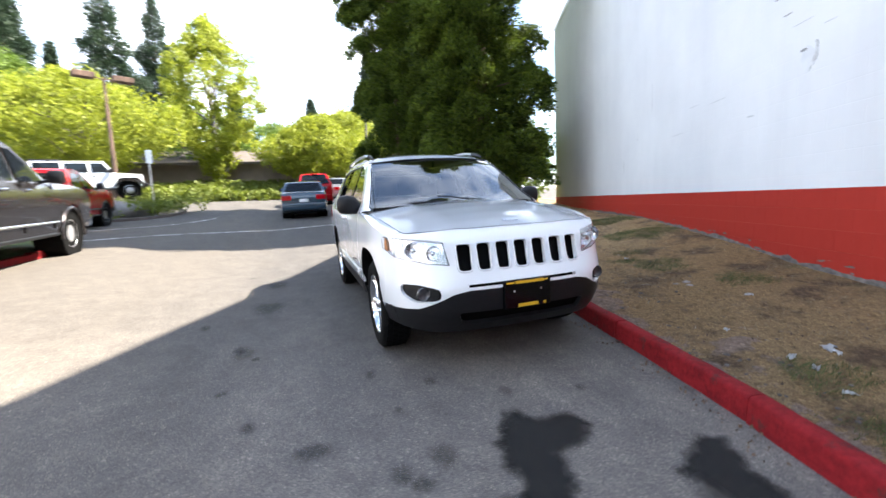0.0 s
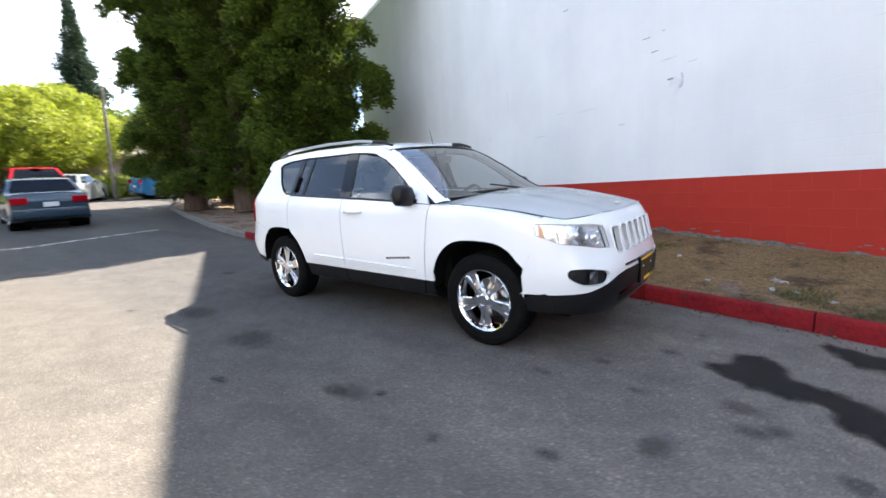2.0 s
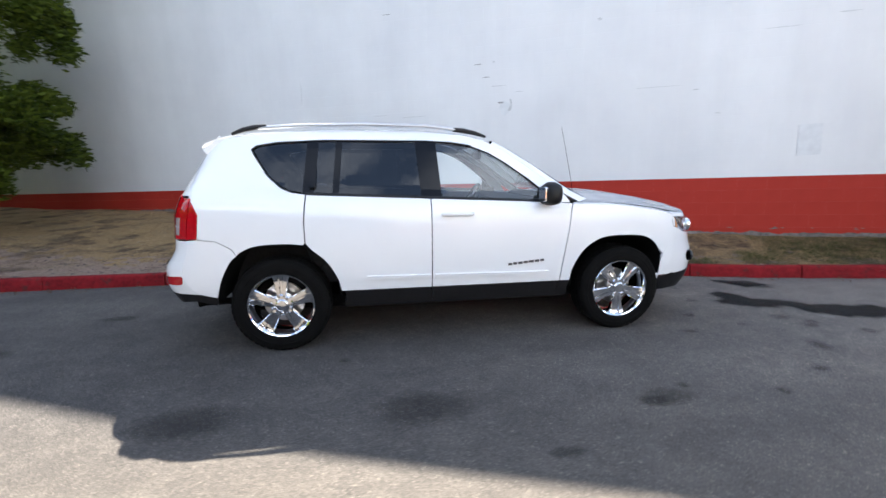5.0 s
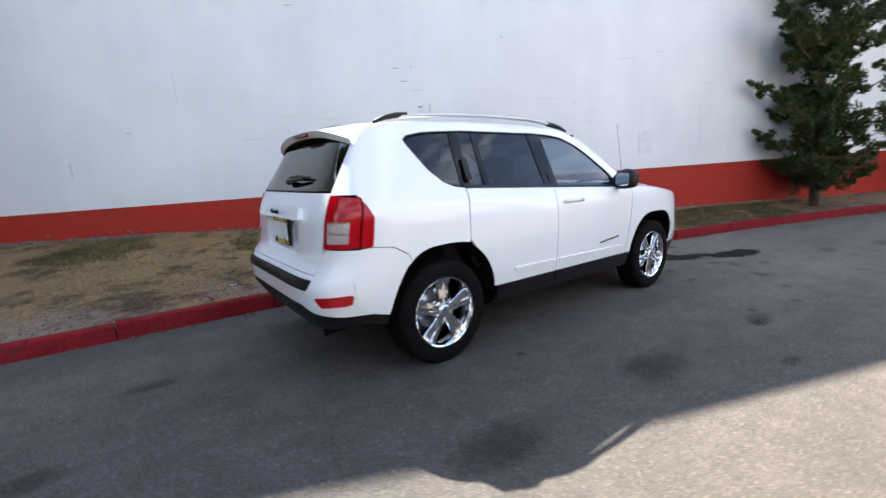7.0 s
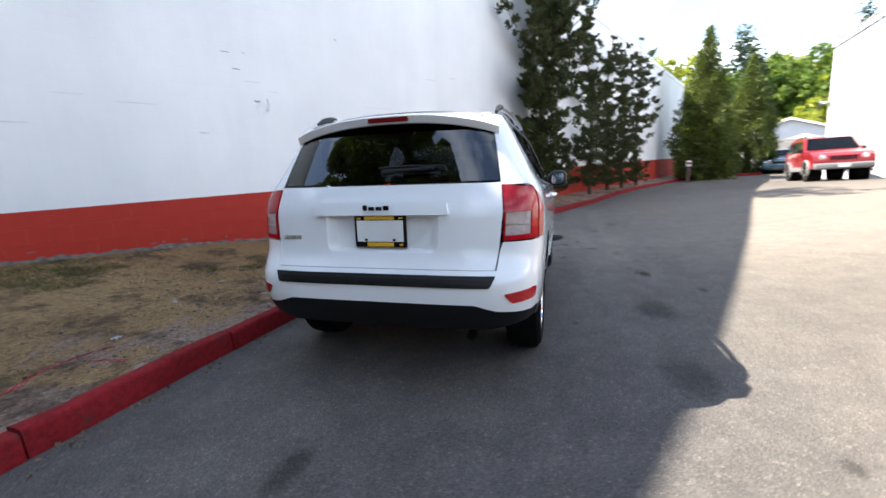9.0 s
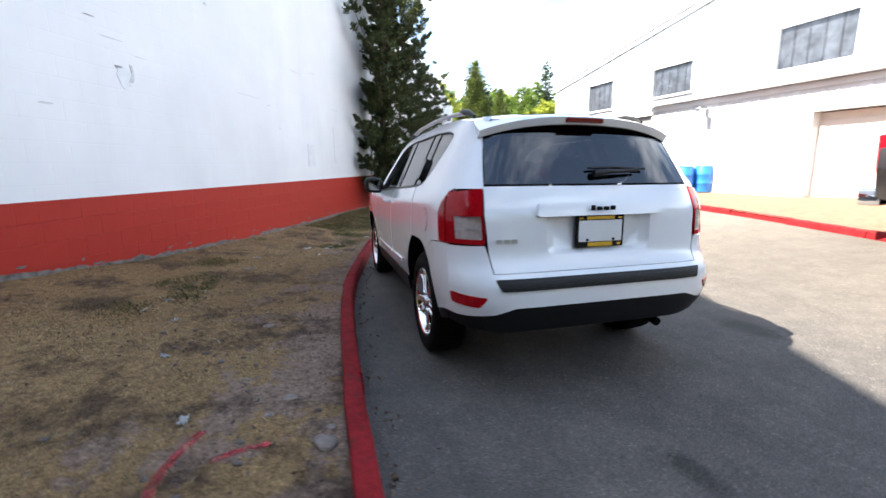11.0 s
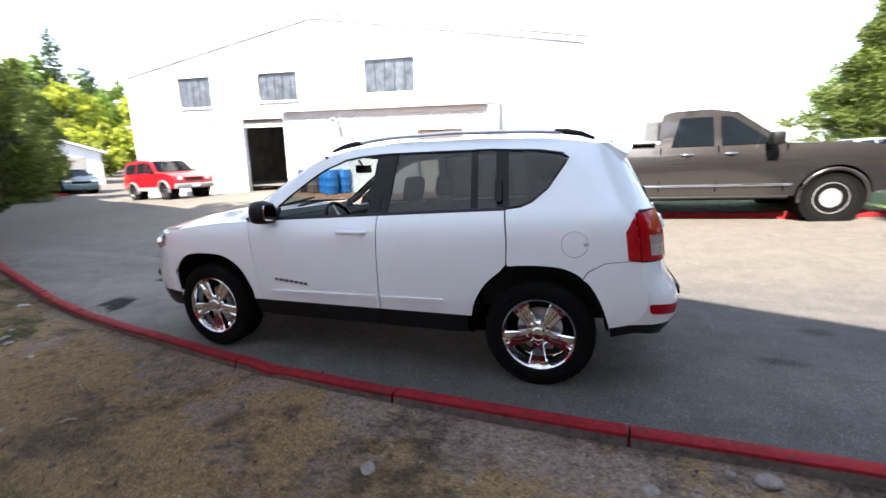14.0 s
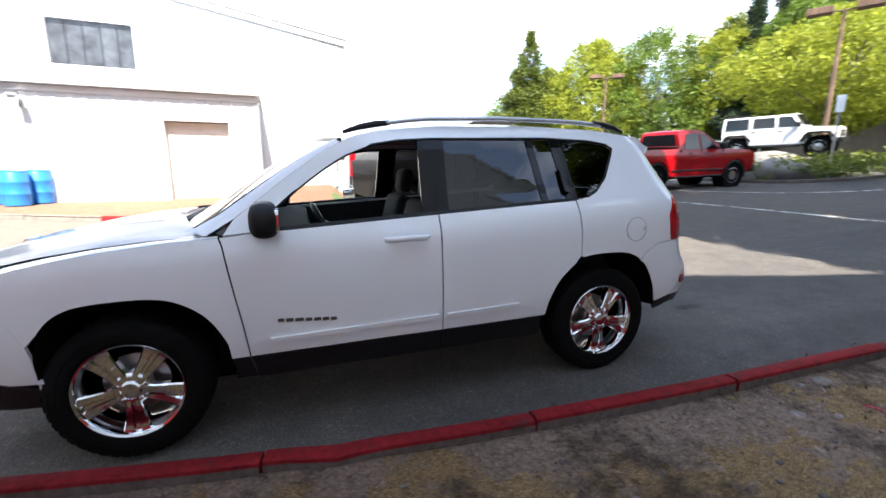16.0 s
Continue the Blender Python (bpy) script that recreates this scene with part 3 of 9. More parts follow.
def make_suv():
    car = empty("compact_suv")
    up = Vector((-0.024, 0.018, 1.0)).normalized()
    car.matrix_world = up.rotation_difference(Vector((0, 0, 1))).to_matrix().to_4x4()
    tagged(car, "glossy white compact SUV with chrome wheels, parked along a red kerb", "car")
    wp, bp = M["white_paint"], M["black_plastic"]
    for s in (1, -1):
        o, sm = (0, s, 0.1), side_map(s)
        # front fender, with the lamp's corner cut out
        f = [(0.785, 0.44), (0.80, 0.60), (0.835, 0.85), (0.855, 1.00), (0.87, 1.045), (1.10, 1.035), (1.35, 1.012), (1.55, 0.982), (1.68, 0.955), (1.745, 0.935), (1.765, 0.90), (1.775, 0.80), (1.70, 0.70), (1.662, 0.62)]
        part("fender", panel(f + CURVE_F[5:36][::-1] + [(0.868, 0.44)], sm, o, 0.045, gap=0.0013), wp, car, smooth=40)
        fd = [(0.780, 0.44), (-0.2235, 0.44), (-0.2235, belt(-0.222) - 0.004), (0.70, belt(0.70) - 0.004), (0.864, 1.045), (0.850, 1.00), (0.830, 0.85), (0.795, 0.60)]
        fdoor = part("front_door", panel(fd, sm, o, 0.05, gap=0.0013), wp, car, smooth=40)
        rd = [(-0.2285, 0.44), (-0.888, 0.44), *CURVE_R[31:41][::-1], (-1.118, 0.80), (-1.118, 0.95), (-1.100, belt(-1.1) - 0.004), (-0.2285, belt(-0.23) - 0.004)]
        rdoor = part("rear_door", panel(rd, sm, o, 0.05, gap=0.0013), wp, car, smooth=40)
        # black strips along the doors' bottoms, with the seam between them
        part("lower_trim", panel([(0.773, 0.425), (0.75, 0.315), (-0.222, 0.315), (-0.222, 0.436), (0.773, 0.436)], side_map(s, 0.006), o, 0.06), bp, fdoor, "black plastic sill strip")
        part("lower_trim", panel([(-0.230, 0.436), (-0.230, 0.315), (-0.845, 0.315), (-0.862, 0.436)], side_map(s, 0.006), o, 0.06), bp, rdoor, "black plastic sill strip")
        part("sill", prism([(0.845, 0.36), (0.835, 0.315), (0.775, 0.285), (0.70, 0.265), (0.70, 0.36)], -0.87, 0.86, lambda u, v, d: Vector((d, s * u, v))), bp, car, "black sill panel", smooth=30)
        part("sill", panel([(0.785, 0.44), (0.868, 0.44), (0.855, 0.40), (0.845, 0.33), (0.76, 0.33)], side_map(s, 0.002), o, 0.05), bp, car)
        # slim raised moulding low on both doors
        for d, a, b in ((fdoor, 0.68, -0.20), (rdoor, -0.25, -0.70)):
            za, zb = 0.516 + 0.012 * (0.68 - a), 0.516 + 0.012 * (0.68 - b)
            part("moulding", panel([(a, za - 0.012), (a, za + 0.012), (b, zb + 0.014), (b, zb - 0.014)], side_map(s, 0.012), o, 0.05, rim=0.014), wp, d, smooth=30)
        # side frame: A pillar, roof side, rear quarter
        q = [(-1.122, 0.81), (-1.124, 0.95), (-1.108, belt(-1.1))] + DLO_TOP[::-1] + [(0.735, belt(0.735)), (0.85, 1.052)] + ROOF_Z[1:]
        q += [(-1.79, 1.40), (-1.86, 1.20), (-1.872, 1.14), (-1.842, 1.085), (-1.812, 1.02), (-1.835, 0.845), (-1.70, 0.832), (-1.60, 0.775), (-1.575, 0.728)] + CURVE_R[13:28] + [(-1.13, 0.79)]
        part("quarter_panel", panel(q, sm, o, 0.045, gap=0.0013), wp, car, smooth=40)
        rb = CURVE_R[5:12] + [(-1.579, 0.725), (-1.603, 0.772), (-1.702, 0.829), (-1.837, 0.842)] + [(rear_x(0.862, z), z) for z in (0.838, 0.78, 0.72, 0.66, 0.60, 0.54, 0.50, 0.458)] + [(-1.735, 0.43)]
        part("bumper_corner", panel(rb, sm, o, 0.045), wp, car, smooth=40)
        part("bumper_corner", panel([(-1.735, 0.43), (rear_x(0.855, 0.457), 0.457), (rear_x(0.842, 0.405), 0.405), (-1.745, 0.37)], sm, o, 0.05), bp, car, "black lower bumper corner", smooth=40)
        fb = [(1.648, 0.56), (1.662, 0.62), (1.70, 0.70), (1.762, 0.79)] + [(front_x(0.857, z), z) for z in (0.79, 0.72, 0.66, 0.60, 0.54, 0.48, 0.445)] + [(1.65, 0.40)]
        part("bumper_corner", panel(fb, sm, o, 0.045), wp, car, smooth=40)
        # black lips round the wheel openings and the liners behind them
        for pts, c in ((CURVE_F, (1.25, 0.40)), (CURVE_R, (-1.31, 0.40))):
            inner = [(lerp(c[0], x, 0.955), lerp(c[1], z, 0.955)) for x, z in pts]
            bm = bmesh.new()
            for (a, b), (g, h) in zip(zip(pts, pts[1:]), zip(inner, inner[1:])):
                quad = [Vector((p[0], s * (half_width(*p) + dy), p[1])) for p, dy in ((a, -0.004), (b, -0.004), (h, -0.05), (g, -0.05))]
                deep = [Vector((p[0], s * 0.50, p[1])) for p in (h, g)]
                v = [bm.verts.new(p) for p in quad + deep]
                bm.faces.new(v[:4]), bm.faces.new((v[3], v[2], v[4], v[5]))
            bmesh.ops.remove_doubles(bm, verts=bm.verts, dist=1e-4)
            part("wheel_arch", bm, M["liner"], car, "black wheel arch liner", smooth=50)
        # glass and the black pillars between
        gl = lambda pts: panel(pts, side_map(s, -0.012), o, 0.08, rim=0.004)
        front_edge = [(0.70, belt(0.70) + 0.012), (0.60, 1.150), (0.48, 1.250), (0.345, 1.347), (0.225, 1.415), (0.09, 1.466), (-0.06, 1.488), (-0.175, 1.495), (-0.150, belt(-0.15) + 0.012)]
        if s > 0:
            part("rear_window", gl([(-0.31, 1.50), (-0.86, 1.50), (-0.89, belt(-0.89) + 0.012), (-0.285, belt(-0.28) + 0.012)]), M["glass_dark"], rdoor, "dark tinted glass")
        else:
            part("front_window", gl(front_edge), M["glass_clear"], fdoor, "clear raised glass")
            part("rear_window", gl([(-0.31, 1.50), (-0.86, 1.50), (-0.89, belt(-0.89) + 0.012), (-0.285, belt(-0.28) + 0.012)]), M["glass_dark"], rdoor, "dark tinted glass")
        part("fixed_window", gl([(-0.885, 1.50), (-1.02, 1.50), (-1.06, belt(-1.06) + 0.012), (-0.915, belt(-0.9) + 0.012)]), M["glass_dark"], rdoor, "dark tinted glass")
        part("quarter_window", gl([(-1.085, 1.50), (-1.30, 1.483), (-1.43, 1.460), (-1.458, 1.438), (-1.44, 1.405), (-1.35, 1.265), (-1.265, 1.19), (-1.20, 1.162), (-1.115, belt(-1.11) + 0.010)]), M["glass_dark"], car, "dark tinted glass")
        for a, b in (((-0.165, -0.245), (-0.14, -0.232)), ((-0.235, -0.320), (-0.222, -0.292)), ((-0.85, -0.895), (-0.88, -0.925)), ((-1.015, -1.095), (-1.052, -1.128))):
            part("window_pillar", panel([(a[0], 1.508), (a[1], 1.508), (b[1], belt(b[1]) + 0.003), (b[0], belt(b[0]) + 0.003)], side_map(s, -0.006), o, 0.06), M["gloss_black"], car, "gloss black window pillar")
        part("belt_seal", panel([(0.715, belt(0.715) - 0.002), (-1.11, belt(-1.11) - 0.002), (-1.11, belt(-1.11) + 0.014), (0.70, belt(0.70) + 0.014)], side_map(s, 0.003), o, 0.08, rim=0.01), bp, car)
        rimline = DLO_TOP[1:]
        bm = bmesh.new()
        add_tube(bm, [side_map(s, -0.008)(*p) for p in rimline], 0.0085, 6)
        part("window_seal", bm, bp, car, smooth=60)
        # handles, mirror, badge bars, side antenna
        x0, zc = -0.035, 0.985
        h = empty("door_handle")
        h.parent = fdoor
        part("recess", panel(rounded([(x0 - 0.10, zc - 0.03), (x0 + 0.10, zc - 0.03), (x0 + 0.10, zc + 0.03), (x0 - 0.10, zc + 0.03)], 0.03), side_map(s, 0.0015), o, 0.05, rim=0.004), wp, h, smooth=40)
        yy = half_width(x0, zc)
        part("grip", tube([(x0 + 0.115, s * (yy + 0.002), zc), (x0 + 0.09, s * (yy + 0.030), zc), (x0, s * (yy + 0.038), zc + 0.003), (x0 - 0.09, s * (yy + 0.030), zc), (x0 - 0.115, s * (yy + 0.002), zc)], [0.012, 0.016, 0.017, 0.016, 0.012], 10), wp, h, smooth=60)
        part("pillar_handle", panel(rounded([(-1.035, 1.185), (-1.085, 1.185), (-1.070, 1.335), (-1.030, 1.335)], 0.02), side_map(s, 0.018), o, 0.05, rim=0.024), M["gloss_black"], rdoor, "upright black handle in the window pillar", smooth=40)
        mir = empty("door_mirror")
        mir.parent = car
        bm = bmesh.new()
        rows = []
        for yk, (wk, hk, zk) in zip((0.835, 0.87, 0.94, 1.01, 1.035), ((0.04, 0.05, 1.10), (0.060, 0.078, 1.115), (0.066, 0.088, 1.125), (0.058, 0.076, 1.125), (0.03, 0.04, 1.12))):
            xk = 0.650 + 0.04 * (yk - 0.835)
            rows.append([bm.verts.new((xk + wk * math.copysign(abs(math.cos(t)) ** 0.75, math.cos(t)), s * yk, zk + hk * math.copysign(abs(math.sin(t)) ** 0.7, math.sin(t)))) for t in (2 * math.pi * k / 20 for k in range(20))])
        for a, b in zip(rows, rows[1:]):
            for k in range(20):
                bm.faces.new((a[k], a[(k + 1) % 20], b[(k + 1) % 20], b[k]))
        bm.faces.new(rows[0]), bm.faces.new(rows[-1])
        bmesh.ops.recalc_face_normals(bm, faces=bm.faces)
        part("mirror_housing", bm, bp, mir, "black plastic mirror shell", smooth=60)
        part("mirror_glass", prism(rounded([(0.875, 1.065), (1.0, 1.07), (1.0, 1.18), (0.875, 1.175)], 0.03), 0.561, 0.585, lambda u, v, d: Vector((d + 0.026, s * u, v))), M["chrome"], mir, "silvered mirror glass")
        part("mirror_arm", box((0.62, min(s * 0.80, s * 0.86), 1.035), (0.72, max(s * 0.80, s * 0.86), 1.09), bevel=0.012), bp, mir)
        part("mirror_sail", panel([(0.71, 1.075), (0.60, belt(0.6) + 0.01), (0.60, 1.150)], side_map(s, 0.004), o, 0.05), bp, mir)
        x0 = 0.64
        for k, wd in enumerate((0.030, 0.034, 0.040, 0.032, 0.034, 0.030, 0.030)):
            zz = 0.617 - 0.004 * k
            part("badge", panel([(x0, zz - 0.009), (x0, zz + 0.009), (x0 - wd, zz + 0.008), (x0 - wd, zz - 0.009)], side_map(s, 0.004), o, 0.03, rim=0.004), M["badge"], fdoor, "small dark lettering bar")
            x0 -= wd + 0.009
    # fuel flap on the left side
    ring = [( -1.525 + 0.076 * math.cos(t), 0.937 + 0.076 * math.sin(t)) for t in (2 * math.pi * k / 28 for k in range(28))]
    flap = part("fuel_flap", panel([( -1.525 + 0.072 * math.cos(t), 0.937 + 0.072 * math.sin(t)) for t in (2 * math.pi * k / 28 for k in range(28))], side_map(1, 0.0035), (0, 1, 0), 0.05, rim=0.004), wp, car, "round white fuel flap", smooth=30)
    bm = bmesh.new()
    add_tube(bm, [side_map(1, 0.0005)(*p) for p in ring + ring[:1]], 0.0012, 6)
    part("gap", bm, M["badge"], flap)
    part("latch", lathe([(0.012, 0), (0.010, 0.006), (0.0005, 0.007)], Matrix.Translation((-1.585, half_width(-1.585, 0.94) + 0.003, 0.94)) @ Matrix.Rotation(radians(-90), 4, "X"), 12), M["silver"], flap)
    # roof, windscreen, bonnet
    bm = bmesh.new()
    rows = []
    for i in range(29):
        t = i / 28
        row = []
        for j in range(25):
            q = -1 + 2 * j / 24
            x = lerp(0.265 + 0.11 * (1 - q * q), -1.66 - 0.05 * (1 - abs(q) ** 3), t)
            ze = along(ROOF_UP, min(x, 0.265))
            zc = along([(-1.75, 1.575), (-1.5, 1.600), (-0.9, 1.634), (-0.3, 1.632), (0.1, 1.600), (0.25, 1.562), (0.38, 1.522)], x)
            row.append(bm.verts.new((x, q * (half_width(x, ze)), lerp(ze, zc, 1 - abs(q) ** 2.6))))
        rows.append(row)
    for a, b in zip(rows, rows[1:]):
        for k in range(24):
            bm.faces.new((a[k], b[k], b[k + 1], a[k + 1]))
    bmesh.ops.recalc_face_normals(bm, faces=bm.faces)
    if sum((f.normal for f in bm.faces), Vector()).z < 0:
        bmesh.ops.reverse_faces(bm, faces=bm.faces)
    part("roof", bm, wp, car, smooth=60)

    def screen_edge(t):
        xo = lerp(0.885, 0.265, t)
        zo = along(ROOF_UP, xo)
        return Vector((lerp(0.975, 0.285, t), half_width(xo, zo) - lerp(0.055, 0.03, t), zo + 0.012))

    for s in (1, -1):
        bm, rows = bmesh.new(), []
        for i in range(17):
            t = -0.06 + 1.06 * i / 16
            xo = lerp(0.885, 0.265, t)
            a = Vector((xo, half_width(xo, along(ROOF_UP, xo)) - 0.001, along(ROOF_UP, xo)))
            b = screen_edge(t) + Vector((0.006, -0.006, 0.004))
            rows.append([bm.verts.new((p.x, s * p.y, p.z)) for p in (a.lerp(b, k / 4) + Vector((0.004, 0.003, 0.008)) * math.sin(math.pi * k / 4) for k in range(5))])
        for p, q in zip(rows, rows[1:]):
            for k in range(4):
                bm.faces.new((p[k], q[k], q[k + 1], p[k + 1]))
        bmesh.ops.recalc_face_normals(bm, faces=bm.faces)
        part("pillar_face", bm, wp, car, smooth=60)
        bm = bmesh.new()
        add_tube(bm, [(e.x - 0.035, s * (e.y - 0.012), e.z - 0.028) for e in (screen_edge(k / 8) for k in range(9))], 0.026, 8)
        part("pillar_trim", bm, M["pillar_trim"], car, "pale grey inner pillar trim", smooth=60)
    bm, rows = bmesh.new(), []
    for i in range(13):
        t = i / 12
        row = []
        for j in range(21):
            q = -1 + 2 * j / 20
            e = screen_edge(t)
            row.append(bm.verts.new((e.x + lerp(0.13, 0.09, t) * (1 - q * q), q * e.y, e.z + lerp(0.015, 0.028, t) * (1 - q * q))))
        rows.append(row)
    for a, b in zip(rows, rows[1:]):
        for k in range(20):
            bm.faces.new((a[k], a[k + 1], b[k + 1], b[k]))
    part("windscreen", bm, M["glass_screen"], car, "clear curved windscreen", smooth=60)
    bm = bmesh.new()
    for k in (0, 20):
        pts = []
        for i in range(13):
            e = screen_edge(i / 12)
            pts.append((e.x, math.copysign(e.y, k - 10), e.z - 0.002))
        add_tube(bm, pts, 0.009, 6)
    add_tube(bm, [(0.265 + 0.11 * (1 - q * q), q * (half_width(0.265, 1.495) - 0.01), 1.504 + 0.028 * (1 - q * q)) for q in (-1 + k / 8 for k in range(17))], 0.014, 6)
    part("windscreen_seal", bm, M["gloss_black"], car, smooth=60)

    def bonnet(q, t):
        ye = 0.80
        xr = 0.91 + 0.24 * (1 - q * q)
        y_f = q * 0.735
        xf = front_x(y_f, 0.945) - 0.005
        x = lerp(xr, xf, t)
        ze = along([(0.9, 1.050), (1.15, 1.045), (1.4, 1.022), (1.6, 0.995), (1.8, 0.958), (2.06, 0.925)], x)
        zc = along([(0.9, 1.10), (1.15, 1.122), (1.4, 1.105), (1.6, 1.078), (1.8, 1.040), (1.95, 1.002), (2.06, 0.962)], x)
        rib = 0.010 * math.exp(-((abs(q) - 0.58) / 0.09) ** 2) * min(1, 4 * t) * (1 - 0.4 * t)
        y = q * lerp(half_width(0.95, 1.05) - 0.035, 0.735, t ** 1.6)
        return Vector((x, y, lerp(ze, zc, 1 - abs(q) ** 2.4) + rib))

    bm, rows = bmesh.new(), []
    for i in range(25):
        rows.append([bm.verts.new(bonnet(-1 + j / 16, i / 24)) for j in range(33)])
    for a, b in zip(rows, rows[1:]):
        for k in range(32):
            bm.faces.new((a[k], b[k], b[k + 1], a[k + 1]))
    bmesh.ops.solidify(bm, geom=bm.faces, thickness=-0.015)
    part("bonnet", bm, wp, car, "smooth white bonnet with raised edges", smooth=35)
    # fender tops close the gap beside the bonnet
    for s in (1, -1):
        bm, rows = bmesh.new(), []
        for i in range(20):
            x = lerp(0.87, 1.745, i / 19)
            ze = along([(0.87, 1.045), (1.10, 1.035), (1.35, 1.012), (1.55, 0.982), (1.68, 0.955), (1.745, 0.935)], x)
            t = min(1, max(0, (x - 0.91) / 0.95))
            a = Vector((x, s * half_width(x, ze), ze))
            b = bonnet(s, t)
            b = Vector((x, b.y - s * 0.004, min(b.z, ze + 0.03) - 0.004))
            rows.append([bm.verts.new(a.lerp(b, k / 3) + Vector((0, 0, 0.006 * math.sin(math.pi * k / 3)))) for k in range(4)])
        for p, q in zip(rows, rows[1:]):
            for k in range(3):
                bm.faces.new((p[k], q[k], q[k + 1], p[k + 1]))
        bmesh.ops.recalc_face_normals(bm, faces=bm.faces)
        part("fender_top", bm, wp, car, smooth=60)
        bm, rows = bmesh.new(), []
        tb = (1.745 - 0.91) / 0.95
        for k in range(9):
            t = k / 8
            y, z = lerp(0.845, 0.735, t), lerp(0.938, bonnet(1.0, 1.0).z - 0.008, t)
            a, b = Vector((front_x(y, z) - 0.002, s * y, z)), bonnet(s, lerp(tb - 0.02, 1.0, t)) - Vector((0, 0, 0.005))
            rows.append([bm.verts.new(a.lerp(b, j / 3)) for j in range(4)])
        for p, q in zip(rows, rows[1:]):
            for k in range(3):
                bm.faces.new((p[k], q[k], q[k + 1], p[k + 1]))
        bmesh.ops.recalc_face_normals(bm, faces=bm.faces)
        part("lamp_top", bm, wp, car, "white strip over the headlamp", smooth=60)
    part("cowl", prism([(0.88, 1.02), (1.17, 1.085), (1.17, 1.04), (0.88, 0.99)], -0.76, 0.76, lambda u, v, d: Vector((u - 0.22 * (d / 0.76) ** 2 * (1 if u > 1 else 0.2), d, v))), bp, car, "black cowl panel")
    for a, b, c in (((1.12, -0.10, 1.085), (1.04, -0.42, 1.115), (0.93, -0.66, 1.105)), ((1.10, 0.42, 1.085), (1.06, 0.10, 1.125), (0.98, -0.18, 1.165))):
        wpz = empty("wiper")
        wpz.parent = car
        part("wiper_arm", tube([a, b], [0.011, 0.008], 8), bp, wpz)
        part("wiper_blade", tube([Vector(b) * 2 - Vector(c) * 1.0, b, c], [0.007, 0.010, 0.007], 6), bp, wpz)
    # front: white bumper skin with holes, lamps, grille slots
    slots = []
    for k in range(7):
        y = -0.402 + k * 0.134
        slots.append(rounded([(y - 0.047, 0.692), (y + 0.047, 0.692), (y + 0.052, 0.868), (y - 0.052, 0.868)], 0.028, 3))
    lampR = lambda s: [(s * 0.500, 0.735), (s * 0.525, 0.885), (s * 0.62, 0.902), (s * 0.845, 0.935), (s * 0.868, 0.90), (s * 0.862, 0.845), (s * 0.80, 0.790), (s * 0.62, 0.748)]
    fogs = lambda s: rounded([(s * 0.575, 0.592), (s * 0.70, 0.622), (s * 0.79, 0.622), (s * 0.79, 0.560), (s * 0.73, 0.505), (s * 0.60, 0.505), (s * 0.575, 0.53)], 0.03, 3)
    top = [(q * 0.735, bonnet(q, 1.0).z - 0.004) for q in (-1, -0.8, -0.6, -0.4, -0.2, 0, 0.2, 0.4, 0.6, 0.8, 1)]
    skin = [(-0.865, 0.79), (-0.868, 0.90), (-0.85, 0.938), *top, (0.85, 0.938), (0.868, 0.90), (0.865, 0.79), (0.872, 0.44), (0.70, 0.462), (0.60, 0.505), (0.50, 0.555), (0.40, 0.575), (-0.40, 0.575), (-0.50, 0.555), (-0.60, 0.505), (-0.70, 0.462), (-0.872, 0.44)]
    skin = [(max(-0.858, min(0.858, y)), z) for y, z in skin]
    lamp_cut = lambda s: [(max(-0.853, min(0.853, y)), min(z, 0.918)) for y, z in lampR(s)]
    part("front_bumper", panel(skin, front_map(), (1, 0, 0), 0.028, holes=slots + [lamp_cut(1), lamp_cut(-1), fogs(1), fogs(-1), [(-0.40, 0.594), (0.40, 0.594), (0.40, 0.612), (-0.40, 0.612)]], rim=0.03), wp, car, "white front bumper and grille skin", smooth=40)
    for sl in slots:
        bm = bmesh.new()
        add_panel(bm, sl, front_map(-0.045), (1, 0, 0), 0.06, rim=0)
        part("grille_slot", bm, M["liner"], car, "dark mesh behind a grille slot")
        bm = bmesh.new()
        lp = densify(sl, 0.03)
        add_tube(bm, [front_map(0.004)(*p) for p in lp + lp[:1]], 0.0065, 6, caps=False)
        part("slot_surround", bm, wp, car, smooth=60)
    part("intake_slot", panel([(-0.41, 0.585), (0.41, 0.585), (0.41, 0.62), (-0.41, 0.62)], front_map(-0.035), (1, 0, 0), 0.08, rim=0), M["liner"], car)
    for s in (1, -1):
        lp = lampR(s)
        hl = empty("headlamp")
        hl.parent = car
        part("reflector_bowl", panel([(y * 0.992, z) for y, z in lamp_cut(s)], front_map(-0.04), (1, 0, 0), 0.04, rim=0), M["lamp_inner"], hl, "silvery lamp bowl", smooth=60)
        for yc, zc, r in ((0.70, 0.835, 0.056), (0.585, 0.815, 0.050)):
            p = front_map(-0.03)(s * yc, zc)
            m = Matrix.Translation(p) @ Matrix.Rotation(radians(90), 4, "Y")
            part("bulb_bowl", lathe([(r, 0.02), (r * 1.02, 0.012), (r * 0.85, -0.005), (r * 0.5, -0.02), (0.0005, -0.028)], m, 24), M["chrome"], hl, smooth=50)
            part("bulb", lathe([(r * 0.34, -0.02), (r * 0.34, 0.006), (r * 0.2, 0.016), (0.0005, 0.018)], m, 16), M["lamp_inner"], hl, smooth=50)
        part("turn_lens", panel([(s * 0.832, 0.822), (s * 0.834, 0.908), (s * 0.852, 0.916), (s * 0.853, 0.85)], front_map(-0.010), (1, 0, 0), 0.03, rim=0.006), M["amber"], hl, "amber indicator lens", smooth=40)
        bm = bmesh.new()
        lpd = densify(lamp_cut(s), 0.03)
